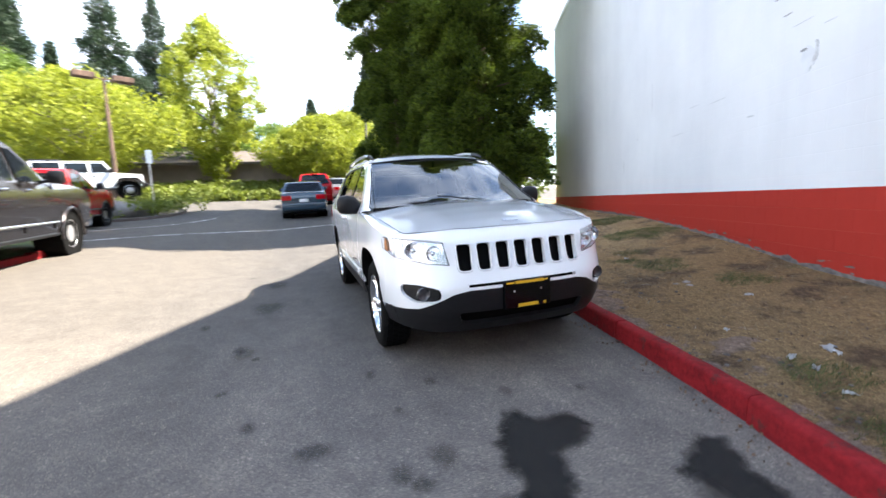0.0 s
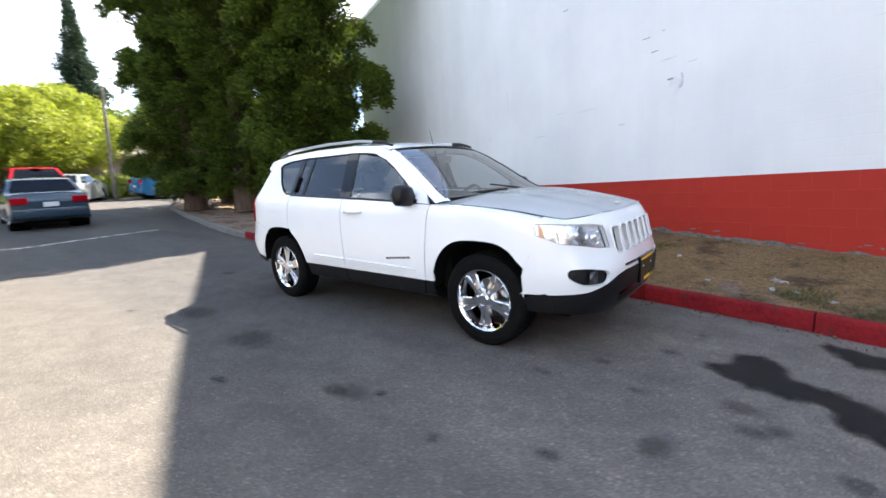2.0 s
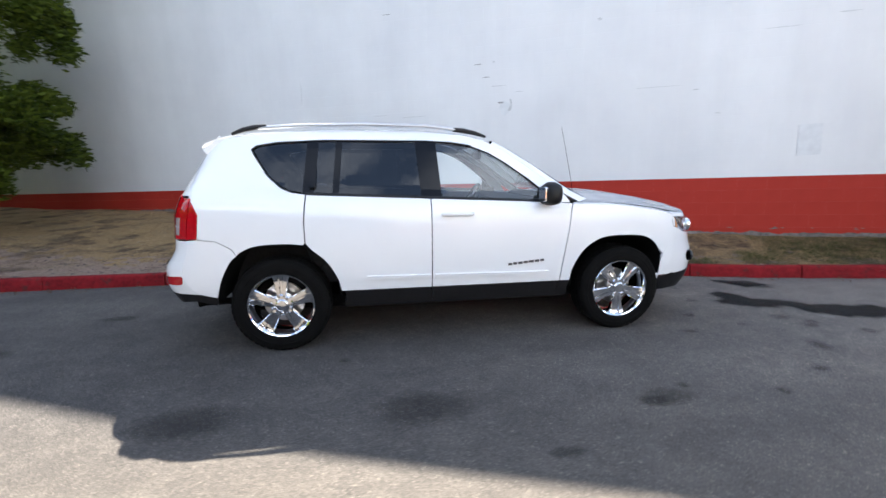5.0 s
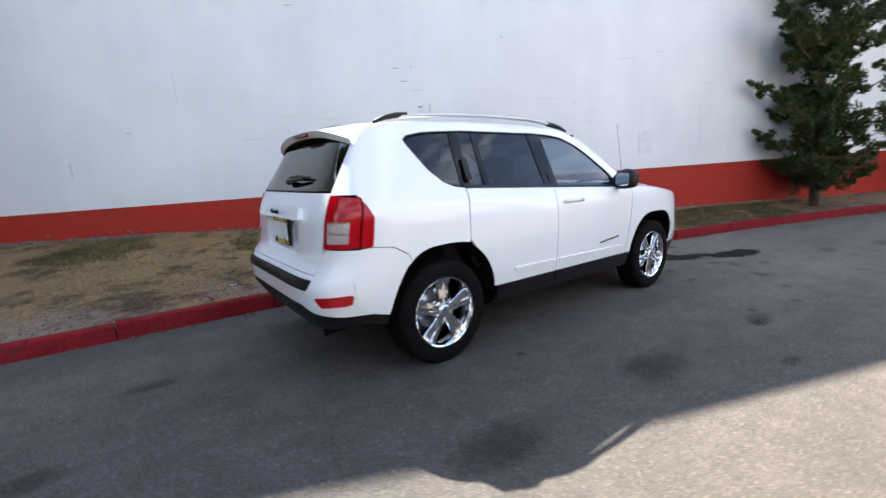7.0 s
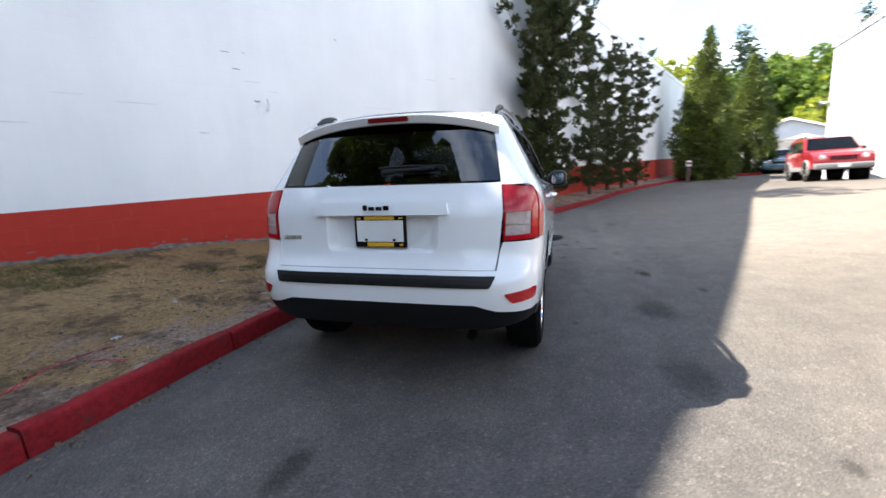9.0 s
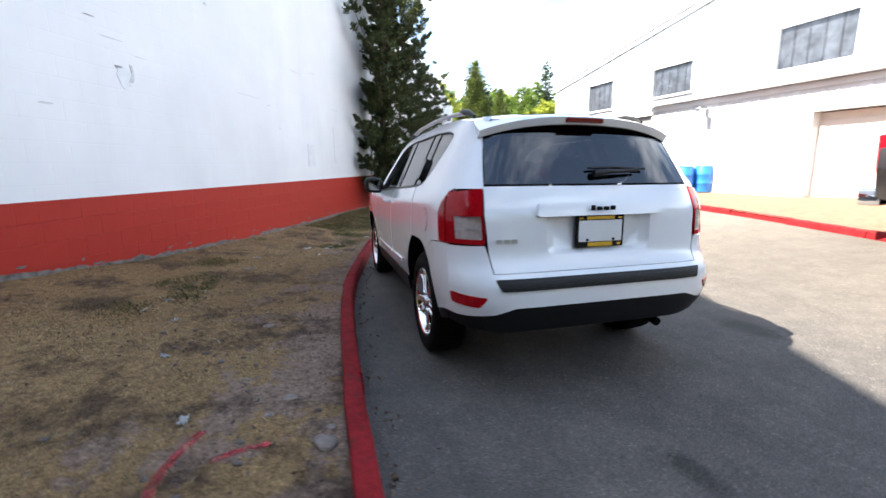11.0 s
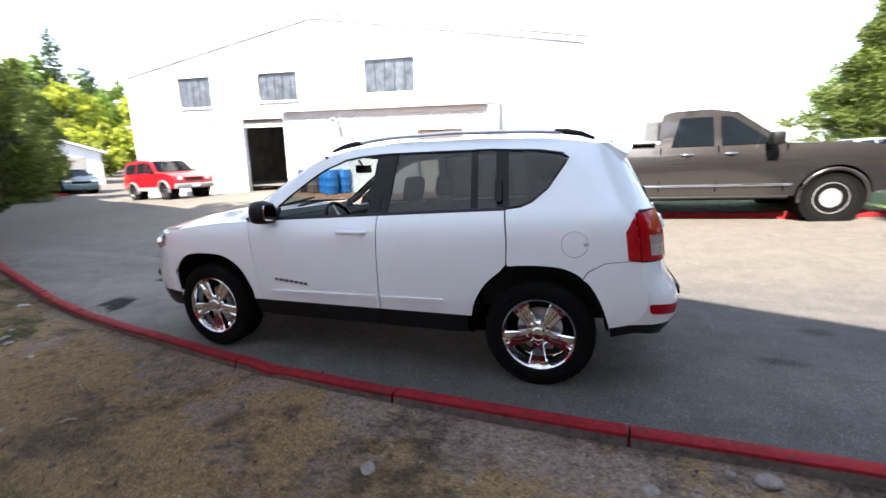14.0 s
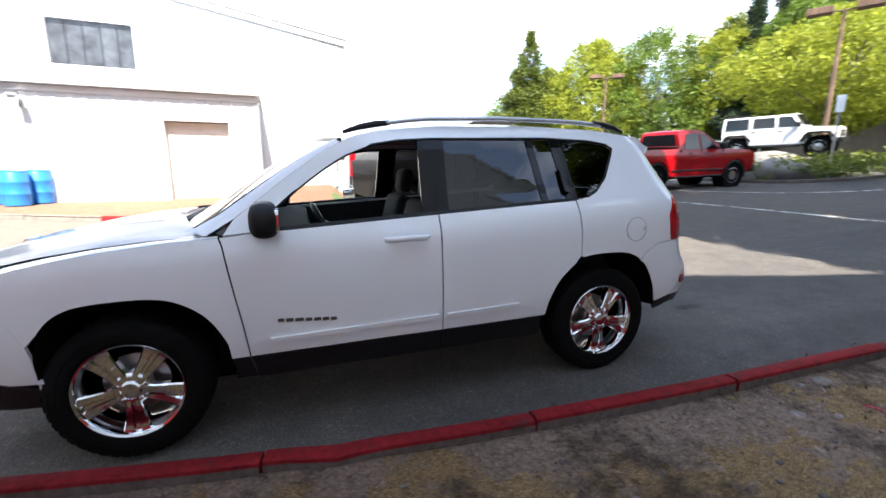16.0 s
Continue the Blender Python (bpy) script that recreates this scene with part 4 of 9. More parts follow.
        add_tube(bm, [front_map(-0.003)(*p) for p in lpd + lpd[:1]], 0.0022, 6, caps=False)
        part("lamp_seal", bm, M["gloss_black"], hl, smooth=60)
        for y0 in (0.755, 0.770, 0.785, 0.800):
            part("flute", panel([(s * y0, 0.795), (s * (y0 + 0.004), 0.795), (s * (y0 + 0.006), 0.905), (s * (y0 + 0.002), 0.905)], front_map(-0.022), (1, 0, 0), 0.05, rim=0.012), M["chrome"], hl)
        part("lens", panel(lamp_cut(s), front_map(-0.001), (1, 0, 0), 0.04, rim=0.01), M["lamp_clear"], hl, "clear headlamp lens", smooth=40)
        fg = empty("fog_lamp")
        fg.parent = car
        part("surround", panel(fogs(s), front_map(-0.035), (1, 0, 0), 0.05, rim=0), bp, fg, "black fog lamp surround")
        m = Matrix.Translation(front_map(-0.03)(s * 0.672, 0.560)) @ Matrix.Rotation(radians(90 - 18 * s), 4, "Y")
        part("fog_lens", lathe([(0.046, 0.0), (0.046, 0.014), (0.040, 0.020), (0.030, 0.012), (0.0005, 0.008)], Matrix.Translation(front_map(-0.025)(s * 0.672, 0.560)) @ Matrix.Rotation(radians(90), 4, "Y"), 24), M["fog_bowl"], fg, "round dark fog lamp", smooth=40)
    low = [(-0.86, 0.44), (-0.70, 0.462), (-0.60, 0.505), (-0.50, 0.555), (-0.40, 0.575), (0.40, 0.575), (0.50, 0.555), (0.60, 0.505), (0.70, 0.462), (0.86, 0.44), (0.83, 0.315), (0.60, 0.285), (-0.60, 0.285), (-0.83, 0.315)]
    intake = rounded([(-0.44, 0.345), (0.44, 0.345), (0.47, 0.43), (-0.47, 0.43)], 0.03)
    low = [(max(-0.84, min(0.84, y)), z) for y, z in low]
    part("lower_bumper", panel(low, front_map(0.002), (1, 0, 0), 0.035, holes=[intake], rim=0.03), bp, car, "black lower bumper", smooth=40)
    part("intake", panel(intake, front_map(-0.05), (1, 0, 0), 0.08, rim=0), M["liner"], car)
    for s in (1, -1):
        part("lower_corner", panel([(1.645, 0.41), (1.80, 0.455), (1.83, 0.43), (1.83, 0.335), (1.65, 0.315)], side_map(s, 0.002), (0, s, 0), 0.04), bp, car, smooth=40)
    fp = empty("front_plate_holder")
    fp.parent = car
    part("plate_board", box((2.195, -0.175, 0.425), (2.222, 0.175, 0.615), bevel=0.008), M["gloss_black"], fp, "black plate bracket")
    for a, b, z0, z1 in ((-0.155, -0.10, 0.592, 0.603), (-0.09, 0.12, 0.588, 0.607), (-0.075, 0.075, 0.433, 0.455), (0.115, 0.135, 0.435, 0.453), (0.125, 0.15, 0.593, 0.603)):
        part("print_bar", box((2.2215, a, z0), (2.2245, b, z1)), M["plate_yellow"], fp, "yellow print bar")
    for y in (-0.10, 0.10):
        part("bolt", lathe([(0.008, 0), (0.006, 0.004), (0.0005, 0.005)], Matrix.Translation((2.221, y, 0.54)) @ Matrix.Rotation(radians(90), 4, "Y"), 8), M["silver"], fp)
    for k in range(4):
        part("badge", box((0, -0.013, -0.012), (0.004, 0.013, 0.012), Matrix.Translation(bonnet(0.0, 0.93) + Vector((0.0, 0.045 - 0.03 * k, 0.006))) @ Matrix.Rotation(radians(-62), 4, "Y")), M["silver"], car, "small silver badge bar")
    # rear: gate, glass, lamps, bumper
    gate = part("tailgate", panel([(-0.655, 0.690), (0.655, 0.690), (0.672, 0.80), (0.690, 1.00), (0.675, 1.150), (-0.675, 1.150), (-0.690, 1.00), (-0.672, 0.80)], rear_map(), (-1, 0, 0), 0.04, holes=[rounded([(-0.335, 0.775), (0.335, 0.775), (0.345, 1.02), (-0.345, 1.02)], 0.05)], rim=0.02, gap=0.003), wp, car, "white tailgate", smooth=40)
    bm = bmesh.new()
    hole = densify(rounded([(-0.335, 0.775), (0.335, 0.775), (0.345, 1.02), (-0.345, 1.02)], 0.05), 0.03)
    small = [(y * 0.86, lerp(0.905, z, 0.84)) for y, z in hole]
    va, vb = [bm.verts.new(rear_map()(*p)) for p in hole], [bm.verts.new(rear_map(-0.028)(*p)) for p in small]
    for k in range(len(va)):
        bm.faces.new((va[k], va[(k + 1) % len(va)], vb[(k + 1) % len(va)], vb[k]))
    bm.faces.new(vb)
    bmesh.ops.recalc_face_normals(bm, faces=bm.faces)
    part("plate_recess", bm, wp, gate, smooth=50)
    part("gate_handle_bar", panel(rounded([(-0.405, 0.985), (0.405, 0.985), (0.385, 1.062), (-0.385, 1.062)], 0.02), rear_map(0.028), (-1, 0, 0), 0.05, rim=0.05), wp, gate, "white raised bar over the number plate", smooth=50)
    rp = empty("rear_plate")
    rp.parent = car
    part("plate_frame", box((-2.058, -0.157, 0.802), (-2.040, 0.157, 0.985), bevel=0.006), M["gloss_black"], rp, "black plate frame with yellow print")
    part("plate_card", box((-2.0605, -0.140, 0.835), (-2.0585, 0.140, 0.955)), M["plate_white"], rp, "blank white dealer card")
    for a, b, z0, z1 in ((-0.09, 0.09, 0.960, 0.978), (-0.08, 0.08, 0.808, 0.830), (-0.14, -0.115, 0.963, 0.972), (0.115, 0.14, 0.963, 0.972), (-0.135, -0.115, 0.812, 0.824)):
        part("print_bar", box((-2.0605, a, z0), (-2.0582, b, z1)), M["plate_yellow"], rp, "yellow print bar")
    for y in (-0.085, 0.085):
        part("bolt", box((-2.064, y - 0.008, 0.838), (-2.060, y + 0.008, 0.852)), M["liner"], rp)
    x0 = 0.085
    for wd, hh in ((0.026, 0.030), (0.036, 0.022), (0.036, 0.022), (0.034, 0.026)):
        part("badge", box((-2.090, x0 - wd, 1.012), (-2.080, x0, 1.012 + hh), bevel=0.004), M["gloss_black"], gate, "small dark badge bar")
        x0 -= wd + 0.008
    x0 = 0.63
    for wd in (0.032, 0.034, 0.032):
        part("badge", panel([(x0, 0.845), (x0 - wd, 0.845), (x0 - wd, 0.868), (x0, 0.868)], rear_map(0.005), (-1, 0, 0), 0.04, rim=0.005), M["silver"], gate, "small silver badge bar")
        x0 -= wd + 0.010
    part("rear_screen", panel([(-0.665, 1.155), (0.665, 1.155), (0.640, 1.30), (0.600, 1.475), (0.56, 1.53), (-0.56, 1.53), (-0.600, 1.475), (-0.640, 1.30)], rear_map(-0.004), (-1, 0, 0), 0.06, rim=0.006, gap=0.003), M["glass_rear"], car, "dark tinted rear screen", smooth=50)
    for s in (1, -1):
        bm, rows = bmesh.new(), []
        for i in range(15):
            z = lerp(1.136, 1.545, i / 14)
            R, w = smooth_read(XR, z) - 1.3, wide(-1.85, z)
            yi = along([(1.136, 0.674), (1.30, 0.643), (1.478, 0.603), (1.545, 0.53)], z)
            xo = along([(1.136, -1.843), (1.20, -1.858), (1.40, -1.788), (1.505, -1.738), (1.545, -1.70)], z)
            u0, u1 = min(0.999, yi / w), min(0.999, (-1.3 - xo) / R)
            t0, t1 = math.asin(u0 ** 3), math.acos(u1 ** 3)
            rows.append([bm.verts.new((-1.3 - R * math.cos(t) ** (1 / 3), s * w * math.sin(t) ** (1 / 3), z)) for t in (lerp(t0, t1, k / 12) for k in range(13))])
        for p, q2 in zip(rows, rows[1:]):
            for k in range(12):
                bm.faces.new((p[k], p[k + 1], q2[k + 1], q2[k]))
        bmesh.ops.recalc_face_normals(bm, faces=bm.faces)
        part("pillar_corner", bm, wp, car, smooth=60)
        tl = empty("tail_lamp")
        tl.parent = car
        bm = bmesh.new()
        add_panel(bm, [(-1.822, 0.850)] + [(rear_x(0.862, z), z) for z in (0.846, 0.92, 1.0)] + [(rear_x(0.855, 1.06), 1.06), (rear_x(0.832, 1.118), 1.118), (-1.868, 1.130), (-1.834, 1.078), (-1.802, 1.012)], side_map(s, 0.006), (0, s, 0), 0.03, rim=0.012)
        add_panel(bm, [(s * 0.862, 0.846), (s * 0.690, 0.842), (s * 0.697, 1.00), (s * 0.682, 1.138), (s * 0.832, 1.118), (s * 0.855, 1.06), (s * 0.862, 1.0)], rear_map(0.006), (-1, 0, 0), 0.03, rim=0.012, holes=[[(s * 0.70, 0.868), (s * 0.832, 0.872), (s * 0.836, 0.992), (s * 0.706, 0.992)]])
        part("red_lens", bm, M["lamp_red"], tl, "glossy red tail lamp lens", smooth=40)
        part("reverse_bowl", panel([(s * 0.70, 0.866), (s * 0.834, 0.870), (s * 0.838, 0.994), (s * 0.704, 0.994)], rear_map(-0.006), (-1, 0, 0), 0.03, rim=0), M["reverse_pale"], tl, "silvery reverse lamp bowl")
        part("reverse_lens", panel([(s * 0.70, 0.868), (s * 0.832, 0.872), (s * 0.836, 0.992), (s * 0.706, 0.992)], rear_map(0.004), (-1, 0, 0), 0.04, rim=0.006), M["lamp_clear"], tl, "clear reverse lamp lens")
        for z in (0.925,):
            part("rib", panel([(s * 0.703, z - 0.003), (s * 0.834, z - 0.003), (s * 0.834, z + 0.003), (s * 0.703, z + 0.003)], rear_map(-0.003), (-1, 0, 0), 0.06, rim=0.003), M["silver"], tl, "silvery lamp rib")
        part("bumper_reflector", panel(rounded([(s * 0.700, 0.572), (s * 0.862, 0.590), (s * 0.852, 0.528), (s * 0.74, 0.518)], 0.012, 2), rear_map(0.006), (-1, 0, 0), 0.04, rim=0.01), M["lamp_red"], car, "red bumper reflector", smooth=40)
        part("bumper_shoulder", panel([(s * 0.862, 0.835), (s * 0.690, 0.835), (s * 0.672, 0.785), (s * 0.660, 0.690), (s * 0.862, 0.690)], rear_map(0.0), (-1, 0, 0), 0.04, rim=0.012), wp, car, smooth=40)
    part("rear_bumper", panel([(-0.862, 0.690), (0.862, 0.690), (0.862, 0.458), (0.66, 0.475), (0.55, 0.51), (-0.55, 0.51), (-0.66, 0.475), (-0.862, 0.458)], rear_map(), (-1, 0, 0), 0.04, rim=0.02), wp, car, "white rear bumper", smooth=40)
    part("step_pad", panel(rounded([(-0.66, 0.668), (0.66, 0.668), (0.63, 0.605), (-0.63, 0.605)], 0.012), rear_map(0.008), (-1, 0, 0), 0.05, rim=0.012), bp, car, "ribbed black bumper step pad", smooth=40)
    for k in range(3):
        part("pad_rib", panel([(-0.62, 0.62 + 0.016 * k), (0.62, 0.62 + 0.016 * k), (0.62, 0.625 + 0.016 * k), (-0.62, 0.625 + 0.016 * k)], rear_map(0.011), (-1, 0, 0), 0.08, rim=0.003), bp, car)
    part("lower_bumper", panel([(-0.862, 0.457), (-0.66, 0.475), (-0.55, 0.51), (0.55, 0.51), (0.66, 0.475), (0.862, 0.457), (0.85, 0.405), (0.60, 0.345), (-0.60, 0.345), (-0.85, 0.405)], rear_map(0.003), (-1, 0, 0), 0.05, rim=0.03), bp, car, "black lower rear bumper", smooth=40)
    part("exhaust_tip", tube([(-1.7, -0.50, 0.30), (-1.95, -0.50, 0.295), (-2.0, -0.50, 0.285)], 0.027, 14), M["liner"], car, smooth=60)
    # spoiler with brake lamp
    bm, rows = bmesh.new(), []
    for j in range(25):
        q = -1 + j / 12
        y = q * 0.640
        drop = 0.030 * abs(q) ** 3
        xt = -1.865 + 0.055 * abs(q) ** 4
        zc = lerp(1.600, 1.545, abs(q) ** 2.2)
        rows.append([bm.verts.new(p) for p in ((-1.58, y * 0.95, zc - 0.012), (-1.70, y, zc - 0.022), (xt + 0.03, y, zc - 0.048 - drop), (xt, y, zc - 0.060 - drop), (xt + 0.022, y, zc - 0.100 - drop), (-1.70, y, zc - 0.100 - drop), (-1.60, y * 0.95, zc - 0.095))])
    for a, b in zip(rows, rows[1:]):
        for k in range(6):
            bm.faces.new((a[k], b[k], b[k + 1], a[k + 1])).material_index = int(k >= 4)
    bm.faces.new(rows[0]), bm.faces.new(rows[-1][::-1])
    bmesh.ops.recalc_face_normals(bm, faces=bm.faces)
    sp = part("spoiler", bm, (wp, bp), car, "white roof spoiler with a black underside", smooth=35)
    part("spoiler_underside", box((-1.80, -0.55, 1.448), (-1.62, 0.55, 1.470), bevel=0.006), bp, sp)
    part("brake_lamp", box((-1.868, -0.125, 1.508), (-1.82, 0.125, 1.536), bevel=0.006), M["brake_red"], sp, "dark red high brake lamp")
    rw = empty("rear_wiper")
    rw.parent = car
    pz = lambda y, z, off: rear_map(off)(y, z)
    part("wiper_arm", tube([pz(0.0, 1.215, 0.02), pz(-0.10, 1.225, 0.035), pz(-0.30, 1.235, 0.03)], [0.022, 0.013, 0.009], 8), bp, rw)
    part("wiper_blade", tube([pz(0.03, 1.245, 0.02), pz(-0.15, 1.25, 0.022), pz(-0.36, 1.242, 0.02)], [0.007, 0.010, 0.007], 6), bp, rw)
    # roof rails and aerial
    for s in (1, -1):
        rr = empty("roof_rail")
        rr.parent = car
        pts = [(lerp(0.10, -1.50, k / 14), s * 0.60, 0) for k in range(15)]
        pts = [(x, y, along([(-1.5, 1.596), (-1.2, 1.620), (-0.7, 1.634), (-0.2, 1.625), (0.10, 1.588)], x)) for x, y, _ in pts]
        part("rail_bar", tube(pts, 0.017, 10, 0.8), M["silver"], rr, "bright silver roof rail bar", smooth=60)
        for xa, xb in ((0.06, 0.24), (-1.46, -1.62)):
            za = along([(-1.5, 1.604), (0.10, 1.594)], xa)
            part("rail_foot", tube([(xb, s * 0.60, 1.550 if xb > 0 else 1.556), (lerp(xa, xb, 0.5), s * 0.60, za - 0.016), (xa, s * 0.60, za), (xa - 0.08 * math.copysign(1, xb), s * 0.60, za + 0.008)], [0.010, 0.017, 0.020, 0.016], 10), bp, rr, "black plastic rail end", smooth=60)
    part("aerial", tube([(0.93, -0.735, 1.04), (0.905, -0.74, 1.20), (0.80, -0.745, 1.62)], [0.004, 0.002, 0.0012], 6), M["liner"], car, "thin black aerial")
    part("aerial_base", lathe([(0.016, 0), (0.012, 0.02), (0.006, 0.035)], Matrix.Translation((0.93, -0.735, 1.03)), 12), bp, car)
    # floor pan, inner walls and cabin
    part("floor_pan", box((-1.55, -0.66, 0.25), (1.90, 0.66, 0.36), bevel=0.03), M["liner"], car, "black underbody")
    part("engine_bay", box((0.95, -0.49, 0.36), (1.95, 0.49, 0.90)), M["liner"], car)
    part("boot_box", box((-1.98, -0.49, 0.36), (-1.0, 0.49, 0.78)), M["cloth"], car)
    for s in (1, -1):
        part("inner_wall", prism([(0.85, 0.40), (0.85, 1.04), (0.72, belt(0.72) - 0.02), (-1.10, belt(-1.1) - 0.02), (-1.10, 0.80), (-0.86, 0.44)], 0.745, 0.785, lambda u, v, d: Vector((u, s * d, v))), M["cloth"], car, "dark inner door lining")
        part("boot_wall", prism([(-1.10, 0.80), (-1.10, 1.12), (-1.82, 1.13), (-1.82, 0.84), (-1.6, 0.80)], 0.70, 0.72, lambda u, v, d: Vector((u, s * d, v))), M["cloth"], car)
    part("bulkhead", box((0.86, -0.74, 0.36), (0.95, 0.74, 1.04)), M["liner"], car)
    part("dashboard", prism([(0.93, 1.03), (0.55, 1.065), (0.46, 1.04), (0.44, 0.92), (0.52, 0.70), (0.93, 0.60)], -0.74, 0.74, lambda u, v, d: Vector((u, d, v))), M["cloth"], car, "dark moulded dashboard", smooth=30)
    part("headliner", box((-1.55, -0.56, 1.545), (0.10, 0.56, 1.56)), plain("headliner_cloth", (0.32, 0.31, 0.29), 0.9), car)
    part("centre_console", box((-0.35, -0.11, 0.36), (0.50, 0.11, 0.66), bevel=0.03), M["cloth"], car)

    def seat(x, y, w, tall):
        st = empty("seat")
        st.parent = car
        m = Matrix.Translation((x, y, 0.36))
        part("cushion", box((-0.26, -w / 2, 0.08), (0.27, w / 2, 0.26), m, bevel=0.05, seg=3), M["cloth"], st, smooth=40)
        part("backrest", box((-0.06, -w / 2, 0), (0.07, w / 2, tall), m @ Matrix.Translation((-0.25, 0, 0.20)) @ Matrix.Rotation(radians(-16), 4, "Y"), bevel=0.045, seg=3), M["cloth"], st, smooth=40)
        for yy in ((0,) if w < 0.8 else (-w / 3, w / 3)):
            part("headrest", box((-0.045, -0.13, 0), (0.05, 0.13, 0.19), m @ Matrix.Translation((-0.43, yy, 0.20 + tall * 0.95 + 0.03)) @ Matrix.Rotation(radians(-10), 4, "Y"), bevel=0.04, seg=3), M["cloth"], st, "padded dark headrest", smooth=40)

    seat(0.13, 0.37, 0.52, 0.60)
    seat(0.13, -0.37, 0.52, 0.60)
    seat(-0.80, 0.0, 1.30, 0.56)
    sw = empty("steering_wheel")
    sw.parent = car
    sw.matrix_basis = Matrix.Translation((0.34, 0.37, 0.98)) @ Matrix.Rotation(radians(-62), 4, "Y")
    ringpts = [(0.185 * math.cos(t), 0.185 * math.sin(t), 0) for t in (2 * math.pi * k / 32 for k in range(33))]
    part("wheel_ring", tube(ringpts, 0.016, 8), M["gloss_black"], sw, smooth=60)
    part("wheel_hub", lathe([(0.07, -0.02), (0.075, 0.01), (0.05, 0.03), (0.0005, 0.034)], seg=20), bp, sw, smooth=40)
    for t in (0, 120, 240):
        part("wheel_spoke", tube([(0.05 * math.cos(radians(t)), 0.05 * math.sin(radians(t)), 0.005), (0.18 * math.cos(radians(t)), 0.18 * math.sin(radians(t)), 0)], [0.018, 0.012], 8, 0.5), M["silver"], sw)
    part("column", tube([(0.36, 0.37, 0.965), (0.60, 0.37, 0.86)], 0.045, 10), bp, car)
    part("cabin_mirror", box((0.30, -0.13, 1.385), (0.33, 0.13, 1.455), bevel=0.012), bp, car, "black cabin mirror", smooth=30)
    part("mirror_stalk", tube([(0.32, 0, 1.44), (0.36, 0, 1.50)], 0.010, 8), bp, car)
    for x, s, a in ((1.317, 1, 18), (-1.317, 1, 18), (1.317, -1, 54), (-1.317, -1, 18)):
        make_wheel(car, x, s, a)
    return car


make_suv()

# ---- the long building with the red band ----
rng = np.random.default_rng(7)


def wall_frame(x):
    """A pose on the wall's face: local x along the wall, local -y out of it, z up, at world x."""
    return Matrix.Translation((x, wall_y(x), 0)) @ Matrix.Rotation(math.atan2(WALL_B, 1), 4, "Z")


EAVES = [(-12.0, 8.33), (-3.5, 7.785), (1.0, 7.555), (28.0, 5.64)]


WX0, WX1 = -12.0, 28.0
WLEN = (WX1 - WX0) / WALL_DIR.x
RED_TOP = 1.06


